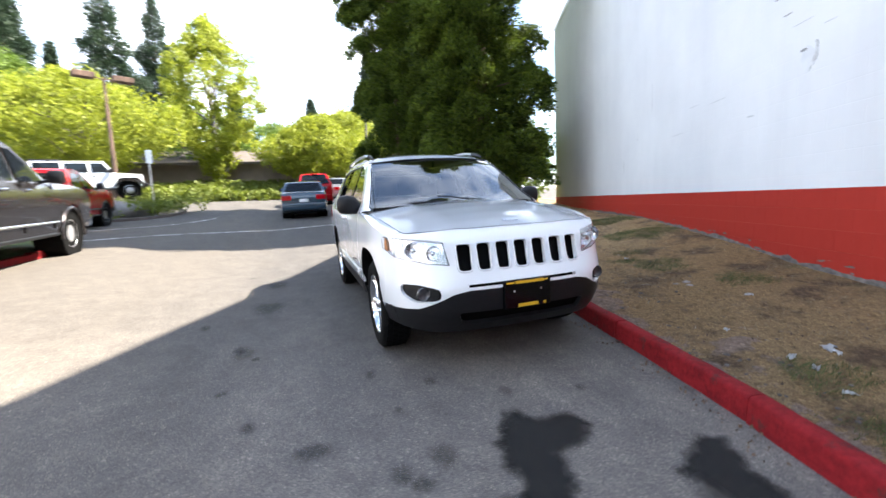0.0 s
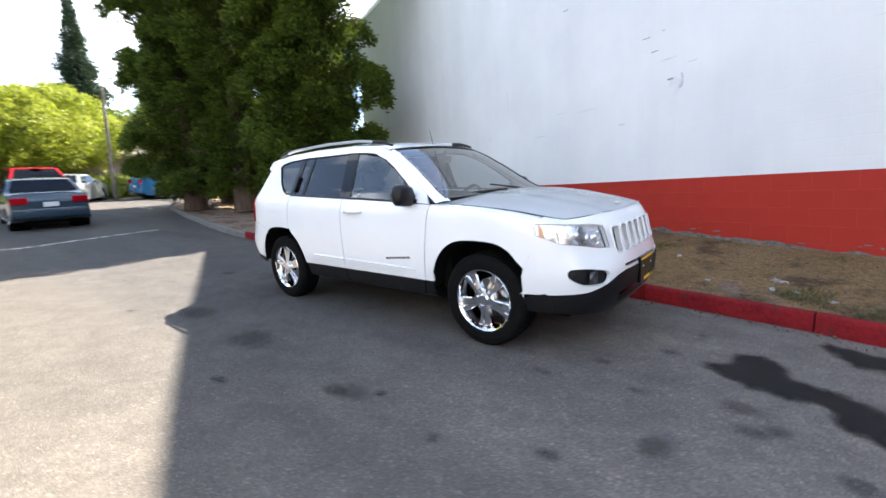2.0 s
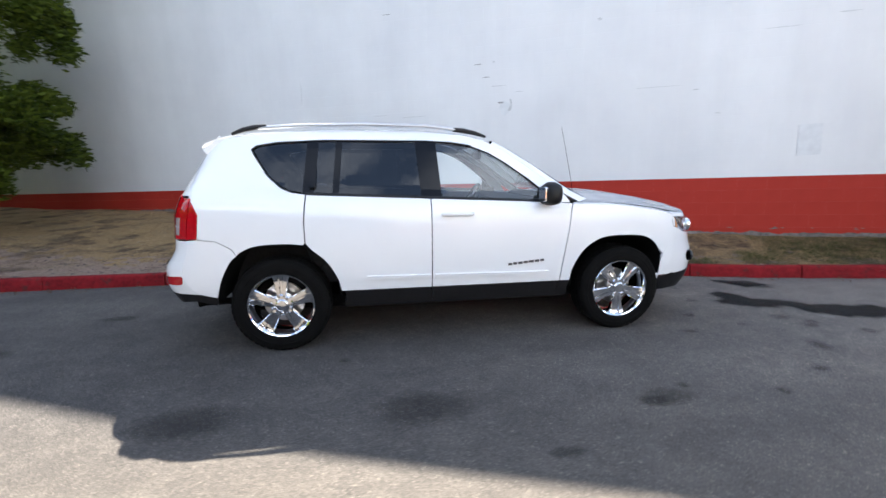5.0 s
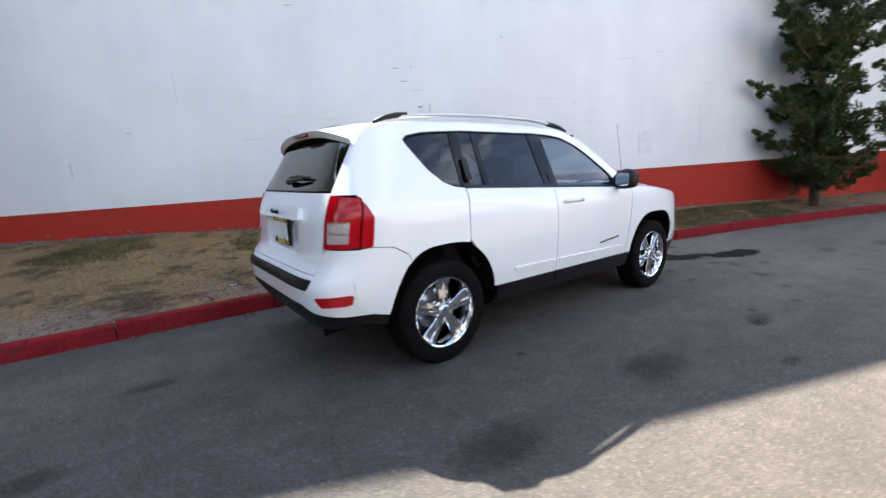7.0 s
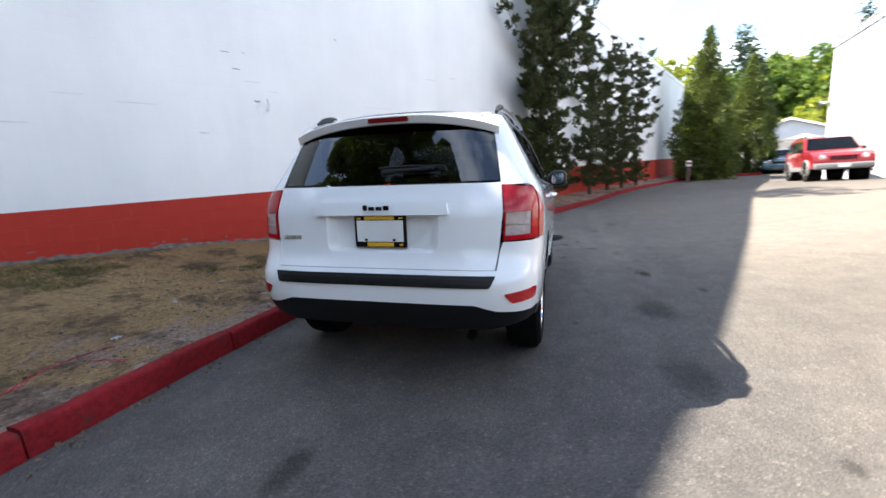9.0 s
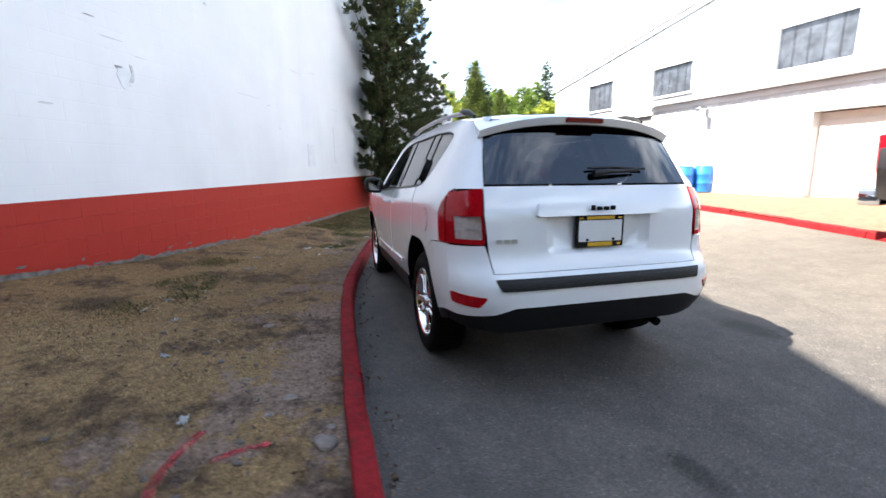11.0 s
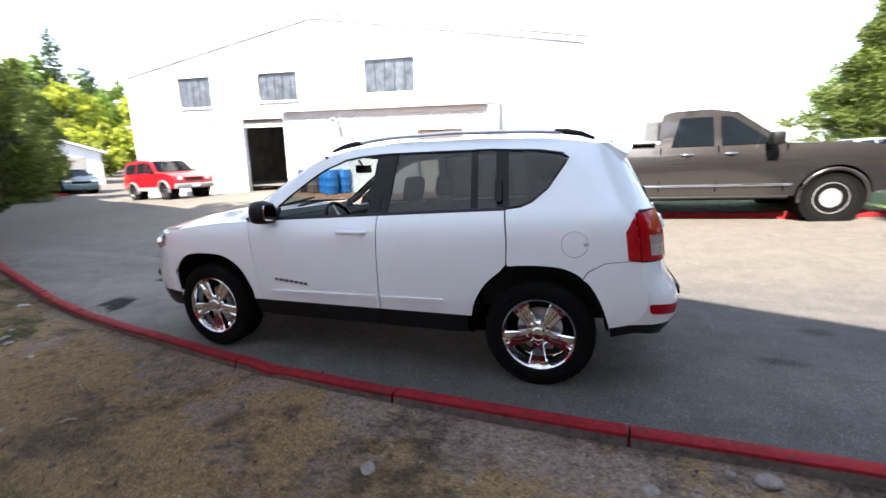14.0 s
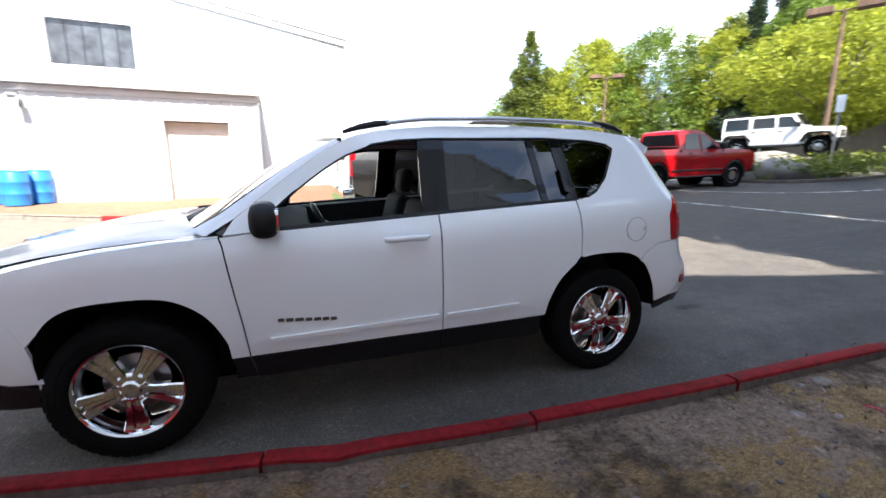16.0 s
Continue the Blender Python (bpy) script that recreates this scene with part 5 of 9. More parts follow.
def make_long_wall():
    m = wall_frame(WX0)
    bm = bmesh.new()
    top = [((x - WX0) / WALL_DIR.x, z) for x, z in EAVES]
    prof = [(0, RED_TOP), (WLEN, RED_TOP), *top[::-1]]
    add_prism(bm, prof, 0, 26.0, lambda u, v, d: Vector((u, d, v)))
    add_box(bm, (0.02, 0.035, -0.9), (WLEN - 0.02, 26, RED_TOP))
    bmesh.ops.recalc_face_normals(bm, faces=bm.faces)
    wall = link_mesh("wall_north", bm, M["wall_white"])
    wall.matrix_world = m
    tagged(wall, "tall white-painted block wall, scuffed and patched", "wall", kind="structure")
    bm = bmesh.new()
    add_prism(bm, [(u, z - 0.16) for u, z in top] + [(u, z + 0.02) for u, z in top[::-1]], -0.03, 0.02, lambda u, v, d: Vector((u, d, v)))
    bmesh.ops.recalc_face_normals(bm, faces=bm.faces)
    cop = link_mesh("trim_roof_edge", bm, plain("white_metal_edge", (0.7, 0.71, 0.72), 0.4, scale=2))
    cop.matrix_world = m
    tagged(cop, "white metal edge along the wall's top", "trim", kind="structure")
    foot = link_mesh("trim_mortar", box((0, 0.0012, -0.9), (WLEN, 0.03, RED_TOP - 0.01)), M["mortar_red"])
    foot.matrix_world = m
    tagged(foot, "red-painted mortar between the wall's blocks", "mortar", kind="structure")
    band = empty("wall_band", m)
    tagged(band, "red-painted concrete block band along the wall's foot", "wall", kind="structure")
    meshes = []
    for wd in (0.3975, 0.1965):
        me_bm = box((0.0005, 0, 0.0005), (wd, 0.03, 0.1955), bevel=0.0012, seg=1)
        me = bpy.data.meshes.new("block")
        me_bm.to_mesh(me)
        me_bm.free()
        me.materials.append(M["wall_red"])
        meshes.append((me, wd))
    far = bmesh.new()
    rows = [RED_TOP - 0.196 * (k + 1) for k in range(7)]
    n_near = 0
    for r, z in enumerate(rows):
        u = 0.0
        first = True
        while u < WLEN:
            me, wd = meshes[1] if (first and r % 2) else meshes[0]
            first = False
            x = WX0 + u * WALL_DIR.x
            if z + 0.19 > bank_z(x, 0) - 0.05:
                if -5.5 < x < 8.6:
                    ob = new("block", me)
                    ob.parent = band
                    ob.location = (u, -0.0006 * abs(rng.standard_normal()), z)
                    n_near += 1
                else:
                    add_box(far, (u + 0.002, 0, z + 0.002), (u + wd, 0.03, z + 0.194))
            u += wd + 0.001
    fb = part("far_blocks", far, M["wall_red"], band)
    fb["kind"] = "stuff"
    # marks on the white paint
    scuff = plain("grey_scuff", (0.52, 0.53, 0.54), 0.8, vary=0.25, scale=20)
    dark = plain("dark_crack", (0.26, 0.26, 0.265), 0.9, vary=0.3, scale=30)
    patch_m = plain("patch_paint", (0.66, 0.68, 0.70), 0.6, vary=0.08, scale=8)

    flake_m = plain("bare_block", (0.15, 0.135, 0.125), 0.9, vary=0.55, scale=14)

    def mark(x, z, outline, mat, depth=0.003, name="wall_mark", label="grey scuff on the white wall"):
        ob = link_mesh(name, prism(outline, 0.0005, -depth, lambda u, v, d: Vector((u, d, v))), mat)
        ob.matrix_world = wall_frame(x) @ Matrix.Translation((0, 0, z))
        return tagged(ob, label, "wall mark", group="marks on the wall")

    def jag(w, h, n=14, seed=0):
        r = np.random.default_rng(seed)
        return [((w / 2) * math.cos(t) * (0.75 + 0.4 * r.random()), (h / 2) * math.sin(t) * (0.75 + 0.4 * r.random())) for t in (2 * math.pi * k / n for k in range(n))]

    mark(1.72, 2.35, jag(0.20, 0.26, 18, 3), patch_m, 0.005, label="round grey filled hole in the wall")
    mark(1.77, 2.39, [(-0.01, -0.10), (0.05, -0.09), (0.075, 0.0), (0.06, 0.09), (0.03, 0.10), (0.045, 0.0)], scuff, 0.007)
    mark(1.66, 2.44, jag(0.10, 0.03, 10, 5), dark, 0.006)
    mark(5.82, 1.59, [(-0.15, -0.23), (0.15, -0.22), (0.145, 0.23), (-0.155, 0.22)], patch_m, 0.012, "wall_hatch", "small painted-over hatch plate on the wall")
    k = 11
    for x, z, w, h, mat in ((1.30, 3.10, 0.16, 0.012, dark), (1.55, 3.12, 0.05, 0.03, scuff), (1.42, 2.88, 0.13, 0.014, dark), (1.62, 2.72, 0.28, 0.010, scuff), (1.95, 2.60, 0.16, 0.008, scuff), (3.9, 2.50, 0.75, 0.008, scuff), (4.4, 2.42, 0.10, 0.02, scuff),
                            (5.4, 3.2, 0.5, 0.010, scuff), (6.1, 3.32, 0.28, 0.012, scuff), (0.2, 2.30, 0.55, 0.010, scuff), (-0.4, 2.36, 0.30, 0.008, scuff), (-0.9, 2.02, 0.45, 0.012, scuff), (-2.6, 2.2, 0.10, 0.02, scuff), (0.9, 1.95, 0.14, 0.02, scuff),
                            (3.1, 3.6, 0.07, 0.05, scuff), (-0.2, 4.1, 0.16, 0.012, dark), (4.7, 2.05, 0.08, 0.015, scuff), (7.2, 2.7, 0.5, 0.008, scuff), (-3.4, 1.7, 0.03, 0.30, scuff), (-1.9, 2.9, 0.012, 0.5, scuff), (7.0, 1.9, 0.01, 0.9, scuff)):
        mark(x, z, jag(w, h, 12, k), mat)
        k += 1
    # bare concrete where the paint stops short of the earth, with ragged edges
    bm = bmesh.new()
    prev = None
    for i in range(420):
        x = -6.0 + 15.5 * i / 419
        lift = 0.035 + 0.05 * noise.noise((x * 1.3, 0, 3)) + 0.035 * noise.noise((x * 6, 1, 7)) + 0.018 * noise.noise((x * 21, 2, 1))
        zb = bank_z(x, 0)
        u = (x - WX0) / WALL_DIR.x
        pair = [bm.verts.new((u, -0.004, zb - 0.25)), bm.verts.new((u, -0.004, zb + max(0.004, lift)))]
        if prev:
            bm.faces.new((prev[0], pair[0], pair[1], prev[1]))
        prev = pair
    strip = link_mesh("trim_footing", bm, flake_m)
    strip.matrix_world = m
    tagged(strip, "bare grey concrete footing showing under the red paint", "footing", kind="structure")
    for _ in range(60):
        x = rng.uniform(-5.5, 9.0)
        z = bank_z(x, 0) + rng.uniform(0.03, 0.12)
        k += 1
        mark(x, z, jag(rng.uniform(0.02, 0.10), rng.uniform(0.01, 0.03), 11, k), flake_m, 0.004, "paint_flake", "bare grey patch where red paint has flaked off")


make_long_wall()


# ---- bank and kerb ----
LINE = smooth_line([(x, y) for x, y in KERB])


def kerb_top(x, y):
    return ground_z(x, y) + 0.150


def make_bank():
    bm, rows = bmesh.new(), []
    fine = smooth_line(KERB, 0.12)
    for i, p in enumerate(fine):
        d = (fine[min(i + 1, len(fine) - 1)] - fine[max(i - 1, 0)]).normalized()
        nrm = Vector((-d.y, d.x))
        a = Vector(p) + nrm * 0.106
        ylim = wall_y(p.x) + 0.02 if -12.0 < p.x < 21.5 else (11.5 if p.x < 0 else wall_y(p.x) + 0.5)
        q = Vector((a.x, max(ylim, a.y + 0.1)))
        row = []
        zk = kerb_top(*p) - 0.068
        zw = max(bank_z(q.x, q.y), zk + 0.05)
        n = 30
        for k in range(n + 1):
            t = (k / n) ** 1.25
            c = a.lerp(q, t)
            bump = 0.030 * noise.noise((c.x * 0.9, c.y * 0.9, 0)) + 0.014 * noise.noise((c.x * 3.1, c.y * 3.1, 3)) + 0.009 * noise.noise((c.x * 8, c.y * 8, 6))
            row.append(bm.verts.new((c.x, c.y, lerp(zk, zw, t ** 1.6) + bump * min(1, 0.35 + 5 * t))))
        rows.append(row)
    for a, b in zip(rows, rows[1:]):
        for k in range(len(a) - 1):
            bm.faces.new((a[k], b[k], b[k + 1], a[k + 1]))
    bmesh.ops.recalc_face_normals(bm, faces=bm.faces)
    if sum((f.normal for f in bm.faces), Vector()).z < 0:
        bmesh.ops.reverse_faces(bm, faces=bm.faces)
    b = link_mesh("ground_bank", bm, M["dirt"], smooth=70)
    tagged(b, "bare dirt strip with dry patchy grass beside the wall", "ground", kind="structure")
    return b


BANK = make_bank()


def kerb_material(name, lo, hi, under):
    n = Nodes(name)
    chips = n.ramp(n.noise(7, 9, 0.72), [(0.56, (0, 0, 0)), (0.64, (1, 1, 1))])
    tone = n.ramp(n.noise(3.2, 7, 0.68), [(0.3, lo), (0.7, hi)])
    grime = n.ramp(n.noise(26, 5, 0.7), [(0.35, tuple(c * 0.55 for c in lo)), (0.6, hi)])
    tone = n.mix(0.4, tone, grime)
    n.set(Base_Color=n.mix(n.math("MULTIPLY", chips, 0.7), tone, under), Roughness=0.8, Specular_IOR_Level=0.15)
    n.bump(n.noise(40, 5), 0.4, 0.008)
    return n.mat


M["kerb_red"] = kerb_material("red_kerb_paint", (0.115, 0.006, 0.008), (0.26, 0.014, 0.018), (0.055, 0.024, 0.021))
M["kerb_back"] = kerb_material("earth_stained_kerb_back", (0.07, 0.055, 0.048), (0.15, 0.12, 0.105), (0.05, 0.04, 0.035))
M["kerb_grey"] = kerb_material("bare_kerb_concrete", (0.13, 0.125, 0.115), (0.22, 0.21, 0.19), (0.10, 0.095, 0.09))
KERB_SEC = [(0.0, -0.10), (0.001, 0.004), (0.010, 0.086), (0.015, 0.104), (0.027, 0.114), (0.092, 0.118), (0.108, 0.113), (0.114, 0.098), (0.116, -0.05)]
TALL_SEC = [(o, h if h < 0.05 else h + 0.030) for o, h in KERB_SEC]


def add_kerb(bm, pts, jitter=(0, 0), gap=0.006, sec=KERB_SEC):
    """One kerb stone along a short run of points."""
    rings = []
    for i, p in enumerate(pts):
        d = (pts[min(i + 1, len(pts) - 1)] - pts[max(i - 1, 0)]).normalized()
        nrm = Vector((-d.y, d.x))
        c = Vector(p) + d * (gap if i == 0 else -gap if i == len(pts) - 1 else 0)
        z = ground_z(p.x, p.y) + jitter[1]
        wob = 0.005 * noise.noise((p.x * 3, p.y * 3, 1)) + 0.003 * noise.noise((p.x * 11, p.y * 11, 4))
        # a stretch beside the parked car was knocked out of line
        hurt = 0.55 * math.exp(-((p.x - 0.42) / 0.12) ** 2) if abs(p.y - 1.2) < 0.3 else 0.0
        rings.append([bm.verts.new((*(c + nrm * (o + jitter[0] + wob + hurt * 0.30 * o)), z + h + wob - hurt * 0.025 * (h > 0.09))) for o, h in sec])
    for a, b in zip(rings, rings[1:]):
        for k in range(len(a) - 1):
            # the back, against the earth, was never painted
            bm.faces.new((a[k], a[k + 1], b[k + 1], b[k])).material_index = int(k == len(a) - 2)
    bm.faces.new(rings[0][::-1]), bm.faces.new(rings[-1])
    bmesh.ops.recalc_face_normals(bm, faces=bm.faces)


def line_at(line, s):
    for a, b in zip(line, line[1:]):
        n = (b - a).length
        if s <= n:
            return a.lerp(b, s / n)
        s -= n
    return line[-1].copy()


def kerb_run(name, line, label, red_from=None, step=1.27, start=0.0, red_to=1e9, sec=KERB_SEC):
    root = empty(name)
    tagged(root, label, "kerb", kind="structure")
    total = sum((b - a).length for a, b in zip(line, line[1:]))
    s = start
    while s < total - 0.05:
        e = min(total, s + step)
        pts = [line_at(line, lerp(s, e, k / 12)) for k in range(13)]
        bm = bmesh.new()
        add_kerb(bm, pts, (0.006 * rng.standard_normal(), 0.006 * rng.standard_normal()), sec=sec)
        red = (red_from is None or pts[0].x > red_from) and pts[0].x < red_to
        part("kerb_stone", bm, (M["kerb_red"] if red else M["kerb_grey"], M["kerb_back"]), root, smooth=40)
        s = e
    return root


off = 0.0
for a, b in zip(LINE, LINE[1:]):
    if a.x <= -0.54 < b.x:
        off += (b - a).length * (-0.54 - a.x) / (b.x - a.x)
        break
    off += (b - a).length
kerb_run("kerb_1", LINE, "red-painted concrete kerb, scraped and chipped", -7.8, 1.27, off % 1.27 - 1.27 if off % 1.27 > 0.05 else 0.0, sec=TALL_SEC)

# ---- stains, litter and painted lines on the asphalt ----
def stain_material(name, color, rough, solid):
    n = Nodes(name)
    g = n.node("ShaderNodeVectorMath")
    g.operation = "DISTANCE"
    n.link(n.co.outputs["Generated"], g.inputs[0])
    g.inputs[1].default_value = (0.5, 0.5, 0.0)
    sp = n.node("ShaderNodeMapping", Scale=(1, 1, 0))
    n.link(n.co.outputs["Generated"], sp.inputs["Vector"])
    n.link(sp.outputs["Vector"], g.inputs[0])
    edge = n.math("ADD", g.outputs["Value"], n.math("MULTIPLY", n.math("SUBTRACT", n.noise(9, 5, 0.65), 0.5), 0.42))
    a = n.ramp(edge, [(0.20, (solid, solid, solid)), (0.46, (0, 0, 0))])
    n.set(Base_Color=color, Roughness=rough, Alpha=a)
    return n.mat


M["stain_soft"] = stain_material("old_oil_stain", (0.012, 0.0115, 0.0115), 0.7, 0.32)
nd = Nodes("damp_stain")
rim_att = nd.node("ShaderNodeAttribute")
rim_att.attribute_name = "depth"
nd.set(Base_Color=(0.017, 0.0165, 0.0165), Roughness=0.85, Specular_IOR_Level=0.15,
       Alpha=nd.ramp(nd.math("ADD", rim_att.outputs["Fac"], nd.math("MULTIPLY", nd.math("SUBTRACT", nd.noise(13, 7, 0.72), 0.5), 1.3)), [(0.15, (0, 0, 0)), (0.75, (0.86, 0.86, 0.86))]))
M["stain_wet"] = nd.mat


def flat_patch(name, pts, mat, label, category, lift=0.004, rough=0.012, step=0.05, group=""):
    loop = densify(pts, step)
    loop = [(x + rough * noise.noise((x * 9, y * 9, 0)), y + rough * noise.noise((x * 9, y * 9, 5))) for x, y in loop]
    bm = bmesh.new()
    add_panel(bm, loop, lambda x, y: Vector((x, y, ground_z(x, y) + lift)), (0, 0, 1), max(step, 0.06 if mat is M["stain_wet"] else 0.12), rim=0)
    ob = link_mesh(name, bm, mat)
    if mat is M["stain_wet"]:
        me = ob.data
        far = [min(math.hypot(v.co.x - x, v.co.y - y) for x, y in loop) for v in me.vertices]
        me.attributes.new("depth", "FLOAT", "POINT").data.foreach_set("value", [min(1.0, d / 0.09) for d in far])
    return tagged(ob, label, category, group=group)


flat_patch("damp_stain", inset(rounded([(2.64, -0.42), (2.78, -0.25), (2.89, -0.08), (3.05, -0.16), (3.08, -0.37), (3.18, -0.37), (3.38, -0.48), (3.50, -0.60), (3.78, -0.64), (4.05, -0.72), (4.15, -0.95), (3.88, -1.05), (3.55, -0.98), (3.30, -0.84), (3.19, -0.63), (2.94, -0.59), (2.84, -0.52), (2.69, -0.46)], 0.04), -0.035), M["stain_wet"], "dark wet stain spread over the asphalt", "stain", rough=0.09, step=0.025, group="stains on the asphalt")
flat_patch("damp_stain", rounded([(3.22, 0.14), (3.20, 0.38), (3.31, 0.45), (3.47, 0.42), (3.63, 0.32), (3.74, 0.18), (3.70, 0.03), (3.51, -0.02), (3.34, 0.02)], 0.05), M["stain_wet"], "dark wet stain beside the red kerb", "stain", rough=0.09, step=0.025, group="stains on the asphalt")
for x, y, w, h in ((2.13, -0.68, 0.14, 0.09), (1.87, -1.02, 0.15, 0.08), (-0.40, -1.77, 0.62, 0.40), (-1.66, -1.71, 0.60, 0.36), (1.03, -1.88, 0.34, 0.22), (-0.88, -1.10, 0.10, 0.06), (0.92, -1.92, 0.26, 0.12), (2.25, -1.75, 0.14, 0.09), (2.62, -1.43, 0.16, 0.22), (2.95, -1.07, 0.18, 0.12), (1.74, -1.95, 0.12, 0.10),
                   (2.45, -0.30, 0.16, 0.10), (3.05, -1.0, 0.12, 0.12), (2.9, -0.85, 0.22, 0.16), (3.3, -1.25, 0.14, 0.16), (2.6, 0.12, 0.10, 0.08), (1.2, -1.79, 0.10, 0.07), (-2.4, -2.1, 0.16, 0.10), (-2.9, 0.1, 0.35, 0.16), (0.2, -2.3, 0.2, 0.1), (3.6, -0.0, 0.3, 0.16), (2.4, -0.95, 0.1, 0.06), (4.6, -1.6, 0.3, 0.2), (5.5, -2.0, 0.4, 0.25), (-3.4, -0.6, 0.3, 0.2)):
    bm = bmesh.new()
    n = 6
    grid = [[bm.verts.new((x + w * (i / n - 0.5) * 1.15, y + h * (j / n - 0.5) * 1.15, ground_z(x + w * (i / n - 0.5) * 1.15, y + h * (j / n - 0.5) * 1.15) + 0.003)) for i in range(n + 1)] for j in range(n + 1)]
    for a, b in zip(grid, grid[1:]):
        for i in range(n):
            bm.faces.new((a[i], a[i + 1], b[i + 1], b[i]))
    tagged(link_mesh("oil_stain", bm, M["stain_soft"]), "old dark oil spot on the asphalt", "stain", group="stains on the asphalt")


def line_paint():
    n = Nodes("worn_line_paint")
    worn = n.ramp(n.noise(5, 8, 0.75), [(0.42, (1, 1, 1)), (0.62, (0, 0, 0))])
    n.set(Base_Color=(0.62, 0.61, 0.58), Roughness=0.8, Alpha=worn)
    return n.mat


M["line"] = line_paint()
for pts, w in (([(-7.2, -7.2), (-8.1, -5.8), (-9.2, -3.4), (-9.9, -0.9), (-10.1, 0.6)], 0.13), ([(-10.6, -7.4), (-12.2, -5.3), (-14.6, -4.4)], 0.12)):
    ln = smooth_line(pts, 0.4)
    left, right = [], []
    for i, p in enumerate(ln):
        d = (ln[min(i + 1, len(ln) - 1)] - ln[max(i - 1, 0)]).normalized()
        nn = Vector((-d.y, d.x)) * w / 2
        left.append(tuple(p + nn)), right.append(tuple(p - nn))
    flat_patch("painted_line", left + right[::-1], M["line"], "worn white painted line on the asphalt", "road marking", 0.005, 0.004, 0.3, "painted lines")

# loose things on the bank
stone_m = plain("pale_stone", (0.20, 0.165, 0.145), 0.9, vary=0.35, scale=30)


def make_stone(x, y, z, r, seed, squash=0.65, mat=stone_m, label="rounded pale grey stone on the dirt", name="stone"):
    bm = bmesh.new()
    bmesh.ops.create_icosphere(bm, subdivisions=3, radius=1.0)
    for v in bm.verts:
        n = 1 + 0.28 * noise.noise(v.co * 1.1 + Vector((seed, 0, 0))) + 0.07 * noise.noise(v.co * 4 + Vector((0, seed, 0)))
        v.co = Vector((v.co.x * r * 1.25, v.co.y * r, v.co.z * r * squash)) * n
    ob = link_mesh(name, bm, mat, smooth=60)
    ob.matrix_world = pose(x, y, z + r * squash * 0.6, 0, 0, seed * 40)
    return tagged(ob, label, "stone", group="stones")


def on_bank(x, y):
    hit, loc, *_ = BANK.ray_cast(Vector((x, y, 5)), Vector((0, 0, -1)))
    return loc.z if hit else kerb_top(x, y)


bpy.context.view_layer.update()
make_stone(-2.34, 1.545, on_bank(-2.34, 1.545) - 0.012, 0.046, 1)
for k, (x, y, r) in enumerate(((-1.87, 1.72, 0.034), (-0.67, 1.95, 0.036), (-1.29, 2.16, 0.018), (-2.03, 1.81, 0.022), (-2.21, 1.52, 0.020), (0.43, 1.76, 0.016), (1.34, 2.40, 0.040), (1.44, 2.33, 0.034), (1.30, 2.30, 0.026))):
    make_stone(x, y, on_bank(x, y) - r * 0.35, r, k + 2, 0.4)
peb, r5 = bmesh.new(), np.random.default_rng(77)
for k in range(260):
    x = r5.uniform(-5.5, 5.5)
    i = min(range(0, len(LINE), 4), key=lambda j: abs(LINE[j].x - x))
    y = LINE[i].y + 0.18 + abs(r5.standard_normal()) * 0.75
    if y < wall_y(x) - 0.1:
        q = 0.006 + 0.012 * r5.random() ** 2
        bmesh.ops.create_icosphere(peb, subdivisions=1, radius=q, matrix=Matrix.Translation((x, y, on_bank(x, y) + q * 0.2)) @ Matrix.Rotation(k, 4, "Z") @ Matrix.Diagonal((1.4, 1.0, 0.7, 1)))
tagged(link_mesh("pebbles", peb, plain("dull_pebbles", (0.12, 0.10, 0.088), 0.9, vary=0.4, scale=30)), "small grey pebbles strewn over the dirt bank", "pebbles", kind="stuff")
litter_m = plain("pale_litter", (0.60, 0.61, 0.62), 0.6, vary=0.2, scale=20)
for k, (x, y, w) in enumerate(((-2.02, 2.18, 0.062), (-1.22, 2.49, 0.055), (3.11, 1.37, 0.062), (2.42, 1.56, 0.040), (2.96, 1.76, 0.07), (2.94, 1.44, 0.06), (3.02, 1.71, 0.07), (3.35, 1.22, 0.05), (0.02, 2.82, 0.06), (-0.50, 2.63, 0.045), (4.25, 0.66, 0.10), (2.02, 2.36, 0.06))):
    bm, nn = bmesh.new(), 5
    grid = [[bm.verts.new((w * (i / nn - 0.5) * (1.3 - 0.3 * j / nn), w * 0.6 * (j / nn - 0.5), 0.012 + 0.025 * noise.noise((i * 0.7, j * 0.7, k)))) for i in range(nn + 1)] for j in range(nn + 1)]
    for a, b in zip(grid, grid[1:]):
        for i in range(nn):
            bm.faces.new((a[i], a[i + 1], b[i + 1], b[i]))
    bmesh.ops.solidify(bm, geom=bm.faces, thickness=0.003)
    ob = link_mesh("litter", bm, litter_m, smooth=50)
    ob.matrix_world = pose(x, y, on_bank(x, y) + 0.002, 0, 0, 57 * k)
    tagged(ob, "crumpled scrap of pale litter on the dirt", "litter", group="litter")
nd = Nodes("red_marker_paint")
nd.set(Base_Color=(0.40, 0.04, 0.05), Roughness=0.85, Alpha=nd.ramp(nd.noise(16, 6, 0.75), [(0.40, (0.75, 0.75, 0.75)), (0.60, (0.05, 0.05, 0.05))]))
red_line = nd.mat
